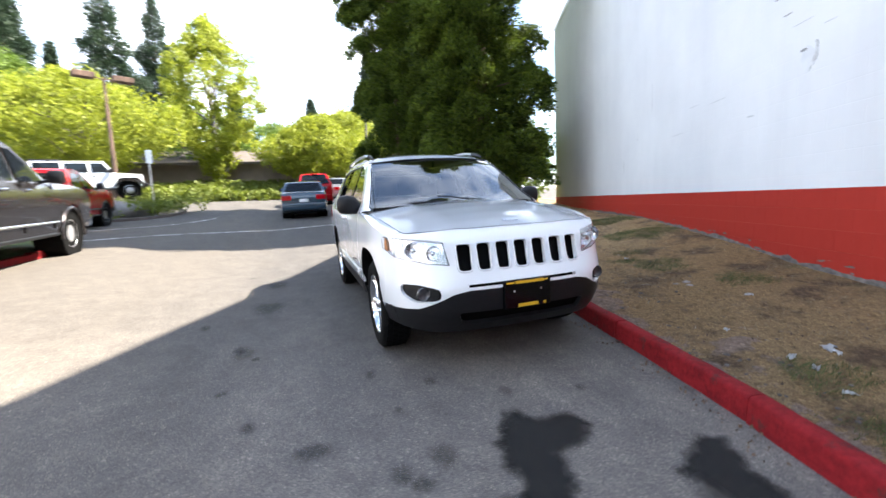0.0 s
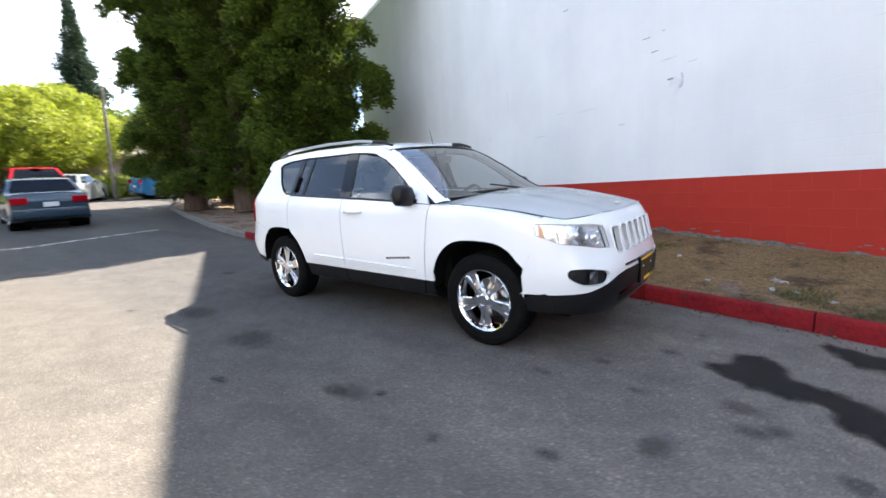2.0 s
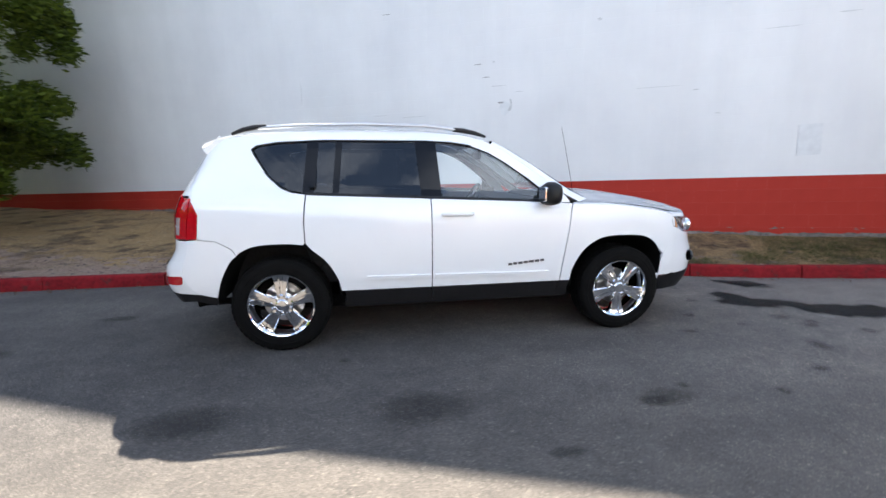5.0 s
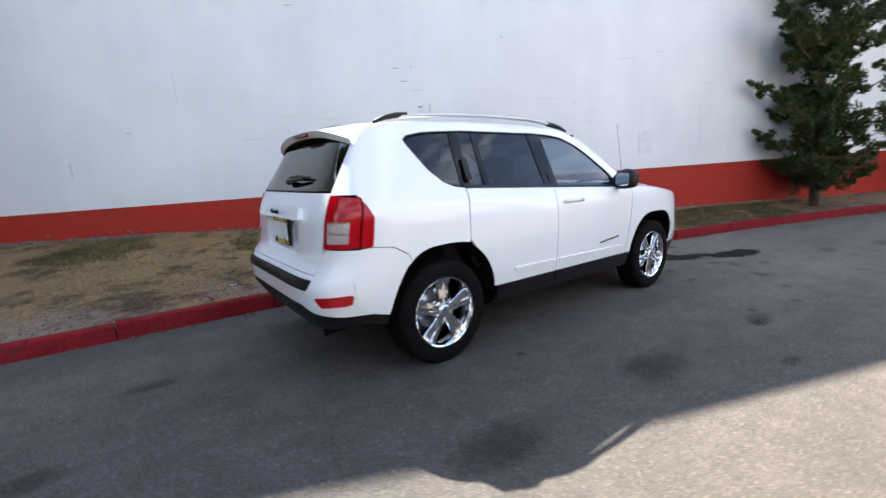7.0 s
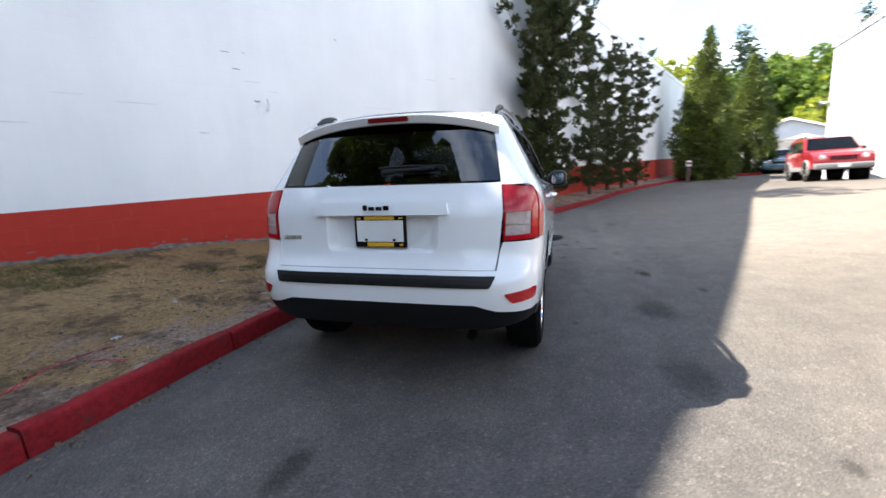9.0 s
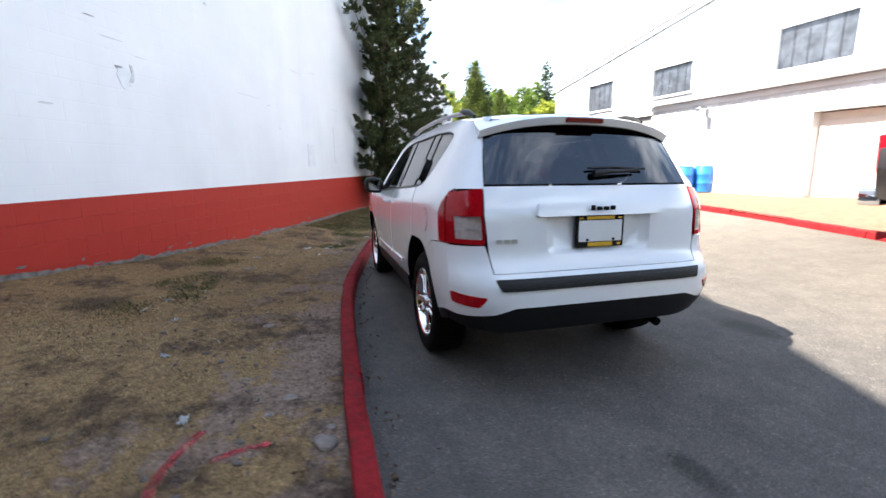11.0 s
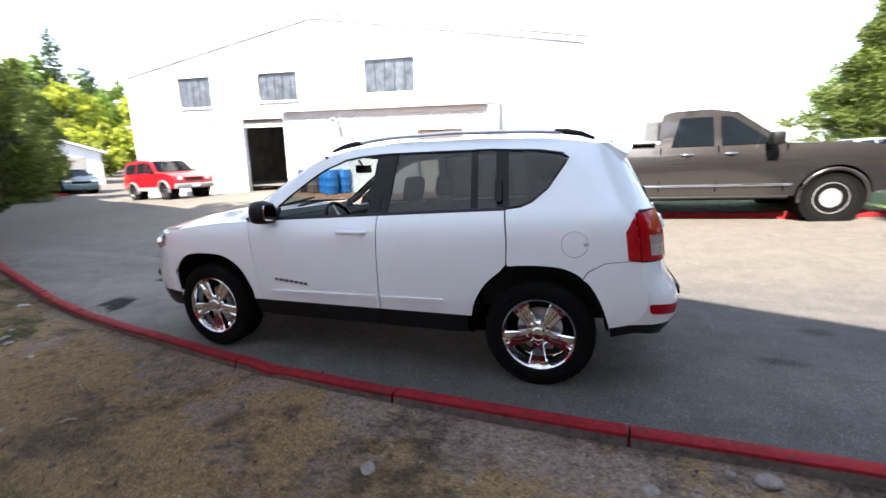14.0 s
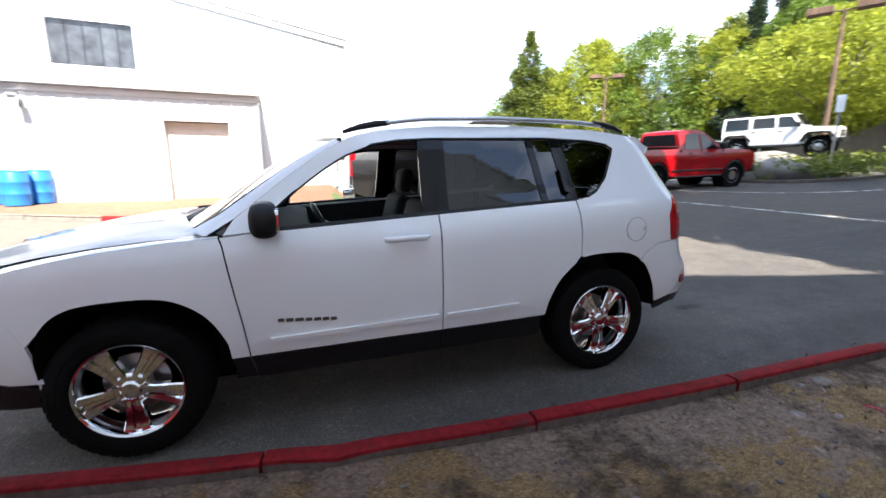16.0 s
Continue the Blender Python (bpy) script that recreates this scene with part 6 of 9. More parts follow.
for pts in ([(-3.05, 2.05), (-2.75, 2.05), (-2.45, 2.18), (-2.1, 2.08)], [(-2.35, 2.0), (-2.28, 1.78)]):
    bm = bmesh.new()
    ln = smooth_line(pts, 0.06)
    add_tube(bm, [(p.x + 0.02 * noise.noise((p.x * 8, 0, 0)), p.y, on_bank(p.x, p.y) + 0.003) for p in ln], 0.020, 6, flat=0.12)
    tagged(link_mesh("marker_line", bm, red_line), "faded red spray-paint line on the dirt", "paint mark")


# ---- grass, leaves and trees ----
def leaf_material(name, dark, light, through=0.35, rough=0.6):
    n = Nodes(name)
    geo = n.node("ShaderNodeNewGeometry")
    tone = n.ramp(geo.outputs["Random Per Island"], [(0.0, dark), (1.0, light)])
    tone = n.mix(0.35, tone, n.ramp(n.noise(0.7, 4), [(0.35, tuple(c * 0.6 for c in dark)), (0.65, light)]))
    n.set(Base_Color=tone, Roughness=rough)
    tl, mx = n.node("ShaderNodeBsdfTranslucent"), n.node("ShaderNodeMixShader", Fac=through)
    n.link(tone, tl.inputs["Color"])
    n.link(n.bsdf.outputs["BSDF"], mx.inputs[1])
    n.link(tl.outputs["BSDF"], mx.inputs[2])
    n.link(mx.outputs["Shader"], n.nt.nodes["Material Output"].inputs["Surface"])
    return n.mat


def bark_material(name, lo, hi):
    n = Nodes(name)
    n.set(Base_Color=n.ramp(n.noise(6, 6, 0.65, (1, 1, 0.18)), [(0.35, lo), (0.65, hi)]), Roughness=0.9)
    n.bump(n.noise(9, 6, 0.7, (1, 1, 0.15)), 0.8, 0.03)
    return n.mat


M["bark"] = bark_material("brown_bark", (0.045, 0.028, 0.02), (0.16, 0.10, 0.07))
M["bark_grey"] = bark_material("grey_bark", (0.07, 0.06, 0.05), (0.20, 0.18, 0.15))
M["leaf_sequoia"] = leaf_material("dark_conifer_foliage", (0.008, 0.020, 0.003), (0.135, 0.185, 0.022), 0.26)
M["leaf_sequoia"].node_tree.nodes["Principled BSDF"].inputs["Specular IOR Level"].default_value = 0.15
M["leaf_pine"] = leaf_material("dark_green_needles", (0.012, 0.022, 0.005), (0.085, 0.108, 0.022), 0.12)
M["leaf_arb"] = leaf_material("arborvitae_foliage", (0.014, 0.032, 0.004), (0.15, 0.19, 0.022), 0.22)
M["leaf_lime"] = leaf_material("lime_leaves", (0.15, 0.19, 0.013), (0.40, 0.44, 0.045), 0.5)
M["leaf_green"] = leaf_material("green_leaves", (0.055, 0.105, 0.012), (0.18, 0.27, 0.034), 0.45)
M["leaf_fir"] = leaf_material("fir_needles", (0.013, 0.0312, 0.0156), (0.0455, 0.078, 0.03575), 0.2)
M["leaf_yellow"] = leaf_material("yellow_green_cover", (0.08, 0.11, 0.01), (0.19, 0.23, 0.03), 0.4)
M["straw"] = leaf_material("dry_grass", (0.15, 0.105, 0.066), (0.42, 0.325, 0.205), 0.3, 0.9)
M["grass"] = leaf_material("short_grass", (0.055, 0.072, 0.022), (0.17, 0.18, 0.06), 0.3)


def leaf_mesh(name, centres, radii, per, size, mat, seed, parent=None, droop=0.0, outward=None, aspect=0.45, kind=""):
    """Many small four-cornered leaves in clumps round the centres, in one mesh."""
    r = np.random.default_rng(seed)
    c = np.repeat(np.asarray(centres, float), per, axis=0)
    rad = np.repeat(np.broadcast_to(np.asarray(radii, float), (len(centres),)), per)
    n = len(c)
    d = r.standard_normal((n, 3))
    d /= np.linalg.norm(d, axis=1)[:, None]
    p = c + d * (rad * r.random(n) ** 0.45)[:, None]
    ax = d * 0.6 + r.standard_normal((n, 3)) * 0.6
    if outward is not None:
        ax += np.repeat(np.asarray(outward, float), per, axis=0) * 1.2
    ax[:, 2] -= droop
    ax /= np.linalg.norm(ax, axis=1)[:, None]
    sd = np.cross(ax, r.standard_normal((n, 3)))
    sd /= np.linalg.norm(sd, axis=1)[:, None]
    up = np.cross(ax, sd)
    L = size * (0.6 + 0.8 * r.random(n))[:, None]
    Wd = L * aspect
    v = np.stack([p - ax * L * 0.5, p + sd * Wd * 0.5 + up * L * 0.06, p + ax * L * 0.5, p - sd * Wd * 0.5 + up * L * 0.06], 1).reshape(-1, 3)
    me = bpy.data.meshes.new(name)
    me.vertices.add(len(v))
    me.vertices.foreach_set("co", v.ravel())
    me.loops.add(4 * n)
    me.loops.foreach_set("vertex_index", np.arange(4 * n, dtype=np.int32))
    me.polygons.add(n)
    me.polygons.foreach_set("loop_start", np.arange(0, 4 * n, 4, dtype=np.int32))
    me.polygons.foreach_set("loop_total", np.full(n, 4, dtype=np.int32))
    me.update(calc_edges=True)
    me.materials.append(mat)
    ob = new(name, me)
    if parent is not None:
        ob.parent = parent
    if kind:
        ob["kind"] = kind
    return ob


def trunk_mesh(h, r0, r1, lean=(0, 0), seed=0, seg=10):
    pts, rad = [], []
    for k in range(9):
        t = k / 8
        pts.append((lean[0] * t + 0.05 * h * 0.1 * noise.noise((t * 3, seed, 0)), lean[1] * t + 0.05 * h * 0.1 * noise.noise((seed, t * 3, 0)), h * t))
        rad.append(lerp(r0, r1, t ** 0.8) * (1.5 if k == 0 else 1.0))
    return pts, rad


def place_tree(name, x, y, z, label, category="tree", group=""):
    t = empty(name, Matrix.Translation((x, y, z)))
    return tagged(t, label, category, group=group)


def conifer(x, y, z, h, r, seed, mat, label, shape, clumps, per, leaf, bare=0.0, bark=None, trunk_r=0.25, squash=1.0, group="conifers", lumpy=0.0):
    """A conifer: shape(t) is the crown's relative radius at relative height t."""
    rr = np.random.default_rng(seed)
    root = place_tree("conifer_tree", x, y, z, label, group=group)
    pts, rad = trunk_mesh(h * 0.96, trunk_r, 0.03, seed=seed)
    part("trunk", tube(pts, rad, 10), bark or M["bark"], root, "brown furrowed trunk", smooth=60)
    t = rr.random(clumps * 3)
    w = np.array([shape(v) for v in t])
    keep = rr.random(len(t)) < np.clip(w, 0.12, 1)
    t = t[keep][:clumps]
    a = rr.random(len(t)) * 2 * math.pi
    lobes = 1 + 0.13 * np.sin(a * 3 + seed + t * 9) + 0.10 * np.sin(a * 5 - t * 23 + seed)
    q = r * np.array([shape(v) for v in t]) * lobes * (0.16 + 0.84 * rr.random(len(t)) ** 0.5)
    c = np.stack([q * np.cos(a), q * np.sin(a) * squash, (bare + (1 - bare) * t) * h], 1)
    if lumpy:
        # foliage gathered in rounded sprays on the outside, with dark gaps between
        m = len(c) // 62
        tp = rr.random(m)
        ap = rr.random(m) * 2 * math.pi
        rp = r * np.array([shape(v) for v in tp]) * (0.86 + 0.22 * rr.random(m))
        hub = np.stack([rp * np.cos(ap), rp * np.sin(ap) * squash, (bare + (1 - bare) * tp) * h], 1)
        size = lumpy * (0.7 + 0.6 * rr.random(m))
        pick = rr.integers(0, m, len(c))
        d = rr.standard_normal((len(pick), 3))
        d /= np.linalg.norm(d, axis=1)[:, None]
        d[:, 2] = np.abs(d[:, 2]) * 1.2 - 0.35
        spray = hub[pick] + d * (size[pick] * (0.74 + 0.26 * rr.random(len(pick))))[:, None]
        core = c.copy()
        core[:, :2] *= 0.64
        c = np.concatenate([spray, core[: int(len(c) * 0.55)]])
        a = np.arctan2(c[:, 1], c[:, 0])
    out = np.stack([np.cos(a), np.sin(a), np.full(len(a), 0.1)], 1)
    leaf_mesh("crown", c, leaf * 1.7, per, leaf, mat, seed, root, droop=0.1, outward=out, aspect=0.38)
    bm = bmesh.new()
    for k in range(22):
        tt = 0.04 + 0.9 * k / 22
        aa = k * 2.4 + seed
        rk = r * shape(tt) * 0.75
        zz = (bare + (1 - bare) * tt) * h
        add_tube(bm, [(0, 0, zz - 0.1), (rk * 0.5 * math.cos(aa), rk * 0.5 * math.sin(aa), zz + 0.05), (rk * math.cos(aa), rk * math.sin(aa), zz)], [0.05, 0.03, 0.012], 5)
    part("branch_frame", bm, bark or M["bark"], root)["kind"] = "stuff"
    return root


def branchy(x, y, z, h, r, seed, mat, label, tiers=9, per_tier=6, leaf=0.13, trunk_r=0.09, group="shrubs along the wall", neck=0.45):
    """A ragged juniper: a crooked stem with upswept limbs that carry flattened pads of foliage, gaps between them."""
    rr = np.random.default_rng(seed)
    root = place_tree("conifer_shrub", x, y, z, label, "shrub", group)

    def stem(t):
        return Vector((0.16 * r * math.sin(5.2 * t + seed) * t, 0.16 * r * math.sin(6.4 * t + 2 * seed) * t, h * t))

    part("trunk", tube([stem(k / 14) for k in range(15)], [lerp(trunk_r, 0.012, k / 14) for k in range(15)], 8), M["bark"], root, "thin brown trunk", smooth=60)
    bm, cen, siz, out = bmesh.new(), [], [], []

    def pad(p, size, way):
        for _ in range(4):
            d = rr.standard_normal(3)
            cen.append((p[0] + d[0] * size * 0.55, p[1] + d[1] * size * 0.55, p[2] + d[2] * size * 0.24))
            siz.append(size * rr.uniform(0.40, 0.62))
            out.append(way)

    for k in range(tiers):
        t = 0.06 + 0.88 * (k + rr.uniform(-0.25, 0.25)) / tiers
        reach = r * (lerp(0.80, 1.0, min(1, t / 0.25)) if t < 0.42 else lerp(1.0, neck, min(1, (t - 0.42) / 0.22)))
        turn = rr.random() * 6.3
        for j in range(per_tier):
            if rr.random() < 0.16:
                continue
            a = turn + 2 * math.pi * (j + rr.uniform(-0.35, 0.35)) / per_tier
            ln = reach * (rr.uniform(0.40, 0.88) if rr.random() < 0.72 else rr.uniform(0.90, 1.18))
            side = Vector((math.cos(a), math.sin(a), 0))
            while ln > 0.2 and y + side.y * ln > wall_y(x + side.x * ln) - 0.22:
                ln *= 0.8
            b0 = stem(t)
            tip = b0 + side * ln + Vector((0, 0, ln * rr.uniform(0.12, 0.55) + 0.45 * ln * t))
            mid = b0.lerp(tip, 0.55) + Vector((0, 0, -0.13 * ln))
            add_tube(bm, [b0, mid, tip], [0.022, 0.015, 0.005], 5)
            m = max(2, int(ln / (leaf * 1.25)))
            for i in range(m):
                s = lerp(0.28, 1.0, i / (m - 1))
                p = b0.lerp(mid, s / 0.55) if s < 0.55 else mid.lerp(tip, (s - 0.55) / 0.45)
                pad(p + Vector((0, 0, 0.03)), leaf * rr.uniform(0.95, 1.5) * lerp(1.15, 0.62, s), tuple(side * 0.5 + Vector((0, 0, 0.7))))
            way = (tip - mid).normalized()
            cen.append(tuple(tip + way * leaf * 0.7)), siz.append(leaf * 0.24), out.append(tuple(way))
            cen.append(tuple(tip + way * leaf * 1.1)), siz.append(leaf * 0.14), out.append(tuple(way))
    for t in np.linspace(0.10, 1.0, int(h / 0.24)):
        if rr.random() < 0.86:
            pad(stem(t) + Vector((*(rr.standard_normal(2) * 0.05 * r), 0)), leaf * lerp(1.5, 0.55, t), (0, 0, 1))
    part("branch_frame", bm, M["bark"], root)["kind"] = "stuff"
    leaf_mesh("crown", cen, siz, 52, leaf * 0.42, mat, seed, root, outward=out, aspect=0.34)
    return root


def broadleaf(x, y, z, h, r, seed, mat, label, clumps=150, per=26, leaf=0.4, group="trees beyond the yard", low=0.25):
    rr = np.random.default_rng(seed)
    root = place_tree("broadleaf_tree", x, y, z, label, group=group)
    pts, rad = trunk_mesh(h * 0.7, 0.03 * h * 0.6, 0.05, seed=seed)
    part("trunk", tube(pts, rad, 8), M["bark_grey"], root, smooth=60)
    bm, cen, siz = bmesh.new(), [], []
    for k in range(9):
        a, el = k * 2.4 + seed, rr.uniform(0.35, 1.1)
        b0 = Vector((0, 0, h * rr.uniform(low, 0.55)))
        tip = b0 + Vector((math.cos(a) * math.cos(el), math.sin(a) * math.cos(el), math.sin(el) * 1.2)) * r * rr.uniform(0.7, 1.0)
        add_tube(bm, [b0, b0.lerp(tip, 0.5) + Vector((0, 0, 0.05 * r)), tip], [0.012 * h, 0.007 * h, 0.02], 5)
    part("branch_frame", bm, M["bark_grey"], root)
    n = 0
    while n < clumps:
        d = rr.standard_normal(3)
        d /= np.linalg.norm(d)
        q = rr.uniform(0.45, 1.0) ** 0.5
        zz = low * h + (h * (1 - low)) * (0.5 + 0.5 * d[2] * q)
        t = (zz / h - low) / (1 - low)
        wdt = r * (0.55 + 0.75 * math.sin(math.pi * min(1, max(0.05, t * 0.9 + 0.08)))) * 0.85
        lob = 1 + 0.22 * math.sin(3 * math.atan2(d[1], d[0]) + seed) + 0.15 * math.sin(7 * t + seed)
        hv = math.hypot(d[0], d[1]) + 1e-6
        k = q * math.sqrt(max(0, 1 - d[2] ** 2)) * wdt * lob / hv
        cen.append((d[0] * k, d[1] * k, zz))
        siz.append(rr.uniform(0.10, 0.2) * r)
        n += 1
    leaf_mesh("crown", cen, siz, per, leaf, mat, seed, root, aspect=0.7)
    return root


column = lambda t: 0.86 + 0.14 * math.sin(min(1, t * 3) * 1.57) if t < 0.55 else max(0.06, math.cos((t - 0.55) / 0.47 * 1.5))
for k, (x, y, h, r) in enumerate(((-14.4, 3.3, 16.5, 1.9), (-11.9, 4.0, 18.0, 2.3), (-7.75, 4.3, 16.0, 1.9), (-16.6, 5.6, 16.0, 2.0))):
    conifer(x, y, max(bank_z(x, y), ground_z(x, y)) - 0.05, h, r, 20 + k, M["leaf_sequoia"], "tall dense dark green cypress-like tree by the driveway", column, 7600 if k in (1, 2) else 4600, 30, 0.115, bare=0.035, trunk_r=0.30, squash=0.84 if k == 2 else 1.0, group="tall dark conifers", lumpy=0.52)
branchy(9.0, -0.48, 0.0, 7.4, 1.55, 41, M["leaf_pine"], "ragged dark green juniper against the white wall", 17, 8, 0.235, 0.12, neck=0.92)
branchy(12.2, -1.95, 0.0, 5.9, 0.80, 42, M["leaf_pine"], "slim ragged juniper against the white wall", 11, 5, 0.18, 0.07, neck=0.42)
branchy(13.8, -2.7, 0.0, 5.6, 0.80, 43, M["leaf_pine"], "slim ragged juniper against the white wall", 11, 5, 0.18, 0.07, neck=0.50)
branchy(15.3, -3.4, 0.0, 5.7, 0.85, 45, M["leaf_pine"], "slim ragged juniper against the white wall", 11, 5, 0.18, 0.07, neck=0.45)
branchy(17.2, -4.25, 0.0, 6.2, 0.95, 44, M["leaf_pine"], "wide ragged juniper against the white wall", 11, 5, 0.18, 0.08, neck=0.75)
arb = lambda t: (0.75 + 0.25 * min(1, t * 4)) * max(0.04, (1 - t ** 1.7))
conifer(22.6, -8.45, -0.2, 7.8, 1.75, 51, M["leaf_arb"], "dense yellow-green arborvitae behind the kerb", arb, 2400, 24, 0.12, 0.01, group="arborvitae")
conifer(27.3, -12.2, -0.25, 7.1, 1.75, 52, M["leaf_arb"], "dense yellow-green arborvitae behind the kerb", arb, 2000, 24, 0.12, 0.01, group="arborvitae")
fir = lambda t: min(1.0, max(0.03, (1 - t) * 1.18)) * (0.78 + 0.22 * math.sin(t * 40))
# beyond the exit
for k, (x, y, h, r, m) in enumerate(((-33, -6.8, 13.8, 2.7, "leaf_lime"), (-28, -13.5, 8.0, 4.4, "leaf_lime"), (-31.5, 0.6, 6.2, 3.3, "leaf_lime"), (-36, 3.4, 7.5, 4.0, "leaf_lime"), (-39, -10, 8.5, 4.5, "leaf_green"), (-36, -18, 8.5, 4.5, "leaf_lime"), (-27, 8.0, 7.5, 2.6, "leaf_lime"), (-42, -3, 7.5, 4.0, "leaf_green"), (-47, 8, 8.5, 5, "leaf_green"), (-48, 2, 7, 4.5, "leaf_lime"))):
    broadleaf(x, y, ground_z(x, y), h, r, 60 + k, M[m], "leafy bright green street tree in full sun" if m == "leaf_lime" else "rounded mid-green tree beyond the road", 620 if k < 4 else 330, 60, 0.17, low=0.10 if k == 0 else 0.2)
for k, (x, y, h, r) in enumerate(((-52.6, -19.3, 25, 5.8), (-45.6, -24.5, 21, 5.0), (-58.6, -16, 26, 5.6), (-55, 9.3, 20, 4.2), (-60, -8, 15, 4), (-62, 2, 14, 4), (-50, -32, 19, 4.5), (-46, 14, 15, 4.0), (-57, -26, 18, 4))):
    conifer(x, y, ground_z(x, y), h, r, 80 + k, M["leaf_fir"], "tall dark fir standing behind the low buildings", fir, 1700, 28, 0.34, 0.06, group="far firs")
for k, (x, y, h, r) in enumerate(((-12.6, 8.2, 4.2, 2.0), (-16.5, 9.0, 4.6, 2.6), (-20.5, 9.5, 4.5, 2.6), (-24.5, 10.5, 5.0, 3.0))):
    broadleaf(x, y, ground_z(x, y), h, r, 240 + k, M["leaf_green"], "low leafy bush in the shade behind the conifers", 130, 40, 0.16, "bushes behind the conifers", 0.03)
# behind the parked trucks
for k, (x, y, h, r, m) in enumerate(((-24.0, -37.5, 9.5, 3.2, "leaf_lime"), (-26.5, -33.5, 11.5, 4.6, "leaf_lime"), (-31.0, -30.0, 11.5, 4.6, "leaf_green"), (-35.0, -26.5, 12, 3.6, "leaf_lime"), (-36.8, -22.0, 12.5, 3.6, "leaf_green"), (-24, -40, 9, 4.5, "leaf_green"), (-30, -36, 11, 5, "leaf_green"), (-40, -30, 13, 5, "leaf_green"), (-38, -17.5, 9.0, 3.6, "leaf_lime"))):
    broadleaf(x, y, ground_z(x, y), h, r, 100 + k, M[m], "leafy sunlit tree behind the parked trucks", 560, 60, 0.18, low=0.04)
for k, (x, y, h, r) in enumerate(((-21.0, -36.0, 12.5, 5.4), (-34.6, -24.2, 14.0, 2.2), (-37.5, -24, 15, 3), (-44, -24, 17, 4))):
    conifer(x, y, ground_z(x, y), h, r, 120 + k, M["leaf_fir" if k else "leaf_arb"], "dark evergreen among the leafy trees" if k else "green evergreen among the leafy trees", fir, 1500, 28, 0.26, 0.03, group="far firs")
# wooded hillside past the workshop
for k in range(26):
    x, y = 62 + 16 * rng.random(), -16 - 44 * k / 26 + 3 * rng.standard_normal()
    h = 9 + 6 * rng.random()
    base = 0.5 + 0.14 * (x - 62)
    if k % 5 == 4:
        conifer(x, y, base, h + 4, 2.6, 140 + k, M["leaf_fir"], "dark fir on the wooded hillside", fir, 240, 14, 0.8, 0.04, group="hillside trees")
    else:
        broadleaf(x, y, base, h, 5.0, 140 + k, M["leaf_green" if k % 3 else "leaf_lime"], "rounded green tree on the wooded hillside", 150, 36, 0.48, "hillside trees", 0.05)
for k in range(10):
    x, y = 50 + 5 * rng.random(), -17 - 2.8 * k
    broadleaf(x, y, 0.1, 4.5 + 2 * rng.random(), 3.2, 170 + k, M["leaf_lime"], "low bright green scrub at the hillside's foot", 90, 20, 0.5, "hillside scrub", 0.02)
# yellow-green ground cover along the road
pts = [(rng.uniform(-33, -27.5), rng.uniform(-11, 6)) for _ in range(900)]
cover = leaf_mesh("ground_cover", [(x, y, ground_z(x, y) + 0.25 + 0.15 * (-27.5 - x) + 0.1 * noise.noise((x, y, 0))) for x, y in pts], 0.42, 16, 0.30, M["leaf_yellow"], 5, kind="stuff", aspect=0.7)
tagged(cover, "yellow-green ground cover on the slope by the road", "ground cover")
pts = [(-17.5 + 2.2 * rng.standard_normal() * 0.5, -7.6 + 1.5 * rng.standard_normal() * 0.6) for _ in range(150)]
bush = leaf_mesh("low_bushes", [(x, y, ground_z(x, y) + 0.2 + 0.5 * rng.random()) for x, y in pts], 0.28, 22, 0.13, M["leaf_yellow"], 6, kind="stuff", aspect=0.6)
tagged(bush, "rounded yellow-green bushes on the planted island", "bush")


def blades(name, spots, mat, seed, hmin, hmax, label, category):
    r = np.random.default_rng(seed)
    n = len(spots)
    p = np.asarray(spots, float)
    a = r.random(n) * 2 * math.pi
    h = r.uniform(hmin, hmax, n)
    sd = np.stack([np.cos(a), np.sin(a), 0 * a], 1) * (0.002 + 0.003 * r.random(n))[:, None]
    tip = p + np.stack([np.cos(a * 1.7), np.sin(a * 1.7), 0 * a], 1) * (h * r.uniform(0.3, 1.6, n))[:, None] + np.stack([0 * a, 0 * a, h * r.uniform(0.25, 1, n)], 1)
    v = np.stack([p - sd, p + sd, tip], 1).reshape(-1, 3)
    me = bpy.data.meshes.new(name)
    me.from_pydata(v.tolist(), [], np.arange(3 * n).reshape(-1, 3).tolist())
    me.materials.append(mat)
    ob = new(name, me)
    tagged(ob, label, category, kind="stuff")


def grass_spots(n, seed, test):
    r = np.random.default_rng(seed)
    out = []
    while len(out) < n:
        x = r.uniform(-8, 12)
        y = r.uniform(-1.2, 7.6)
        if y > wall_y(x) - 0.03:
            continue
        hit, loc, *_ = BANK.ray_cast(Vector((x, y, 5)), Vector((0, 0, -1)))
        if hit and test(x, y):
            for _ in range(9):
                out.append((x + 0.05 * r.standard_normal(), y + 0.05 * r.standard_normal(), loc.z - 0.004))
    return out


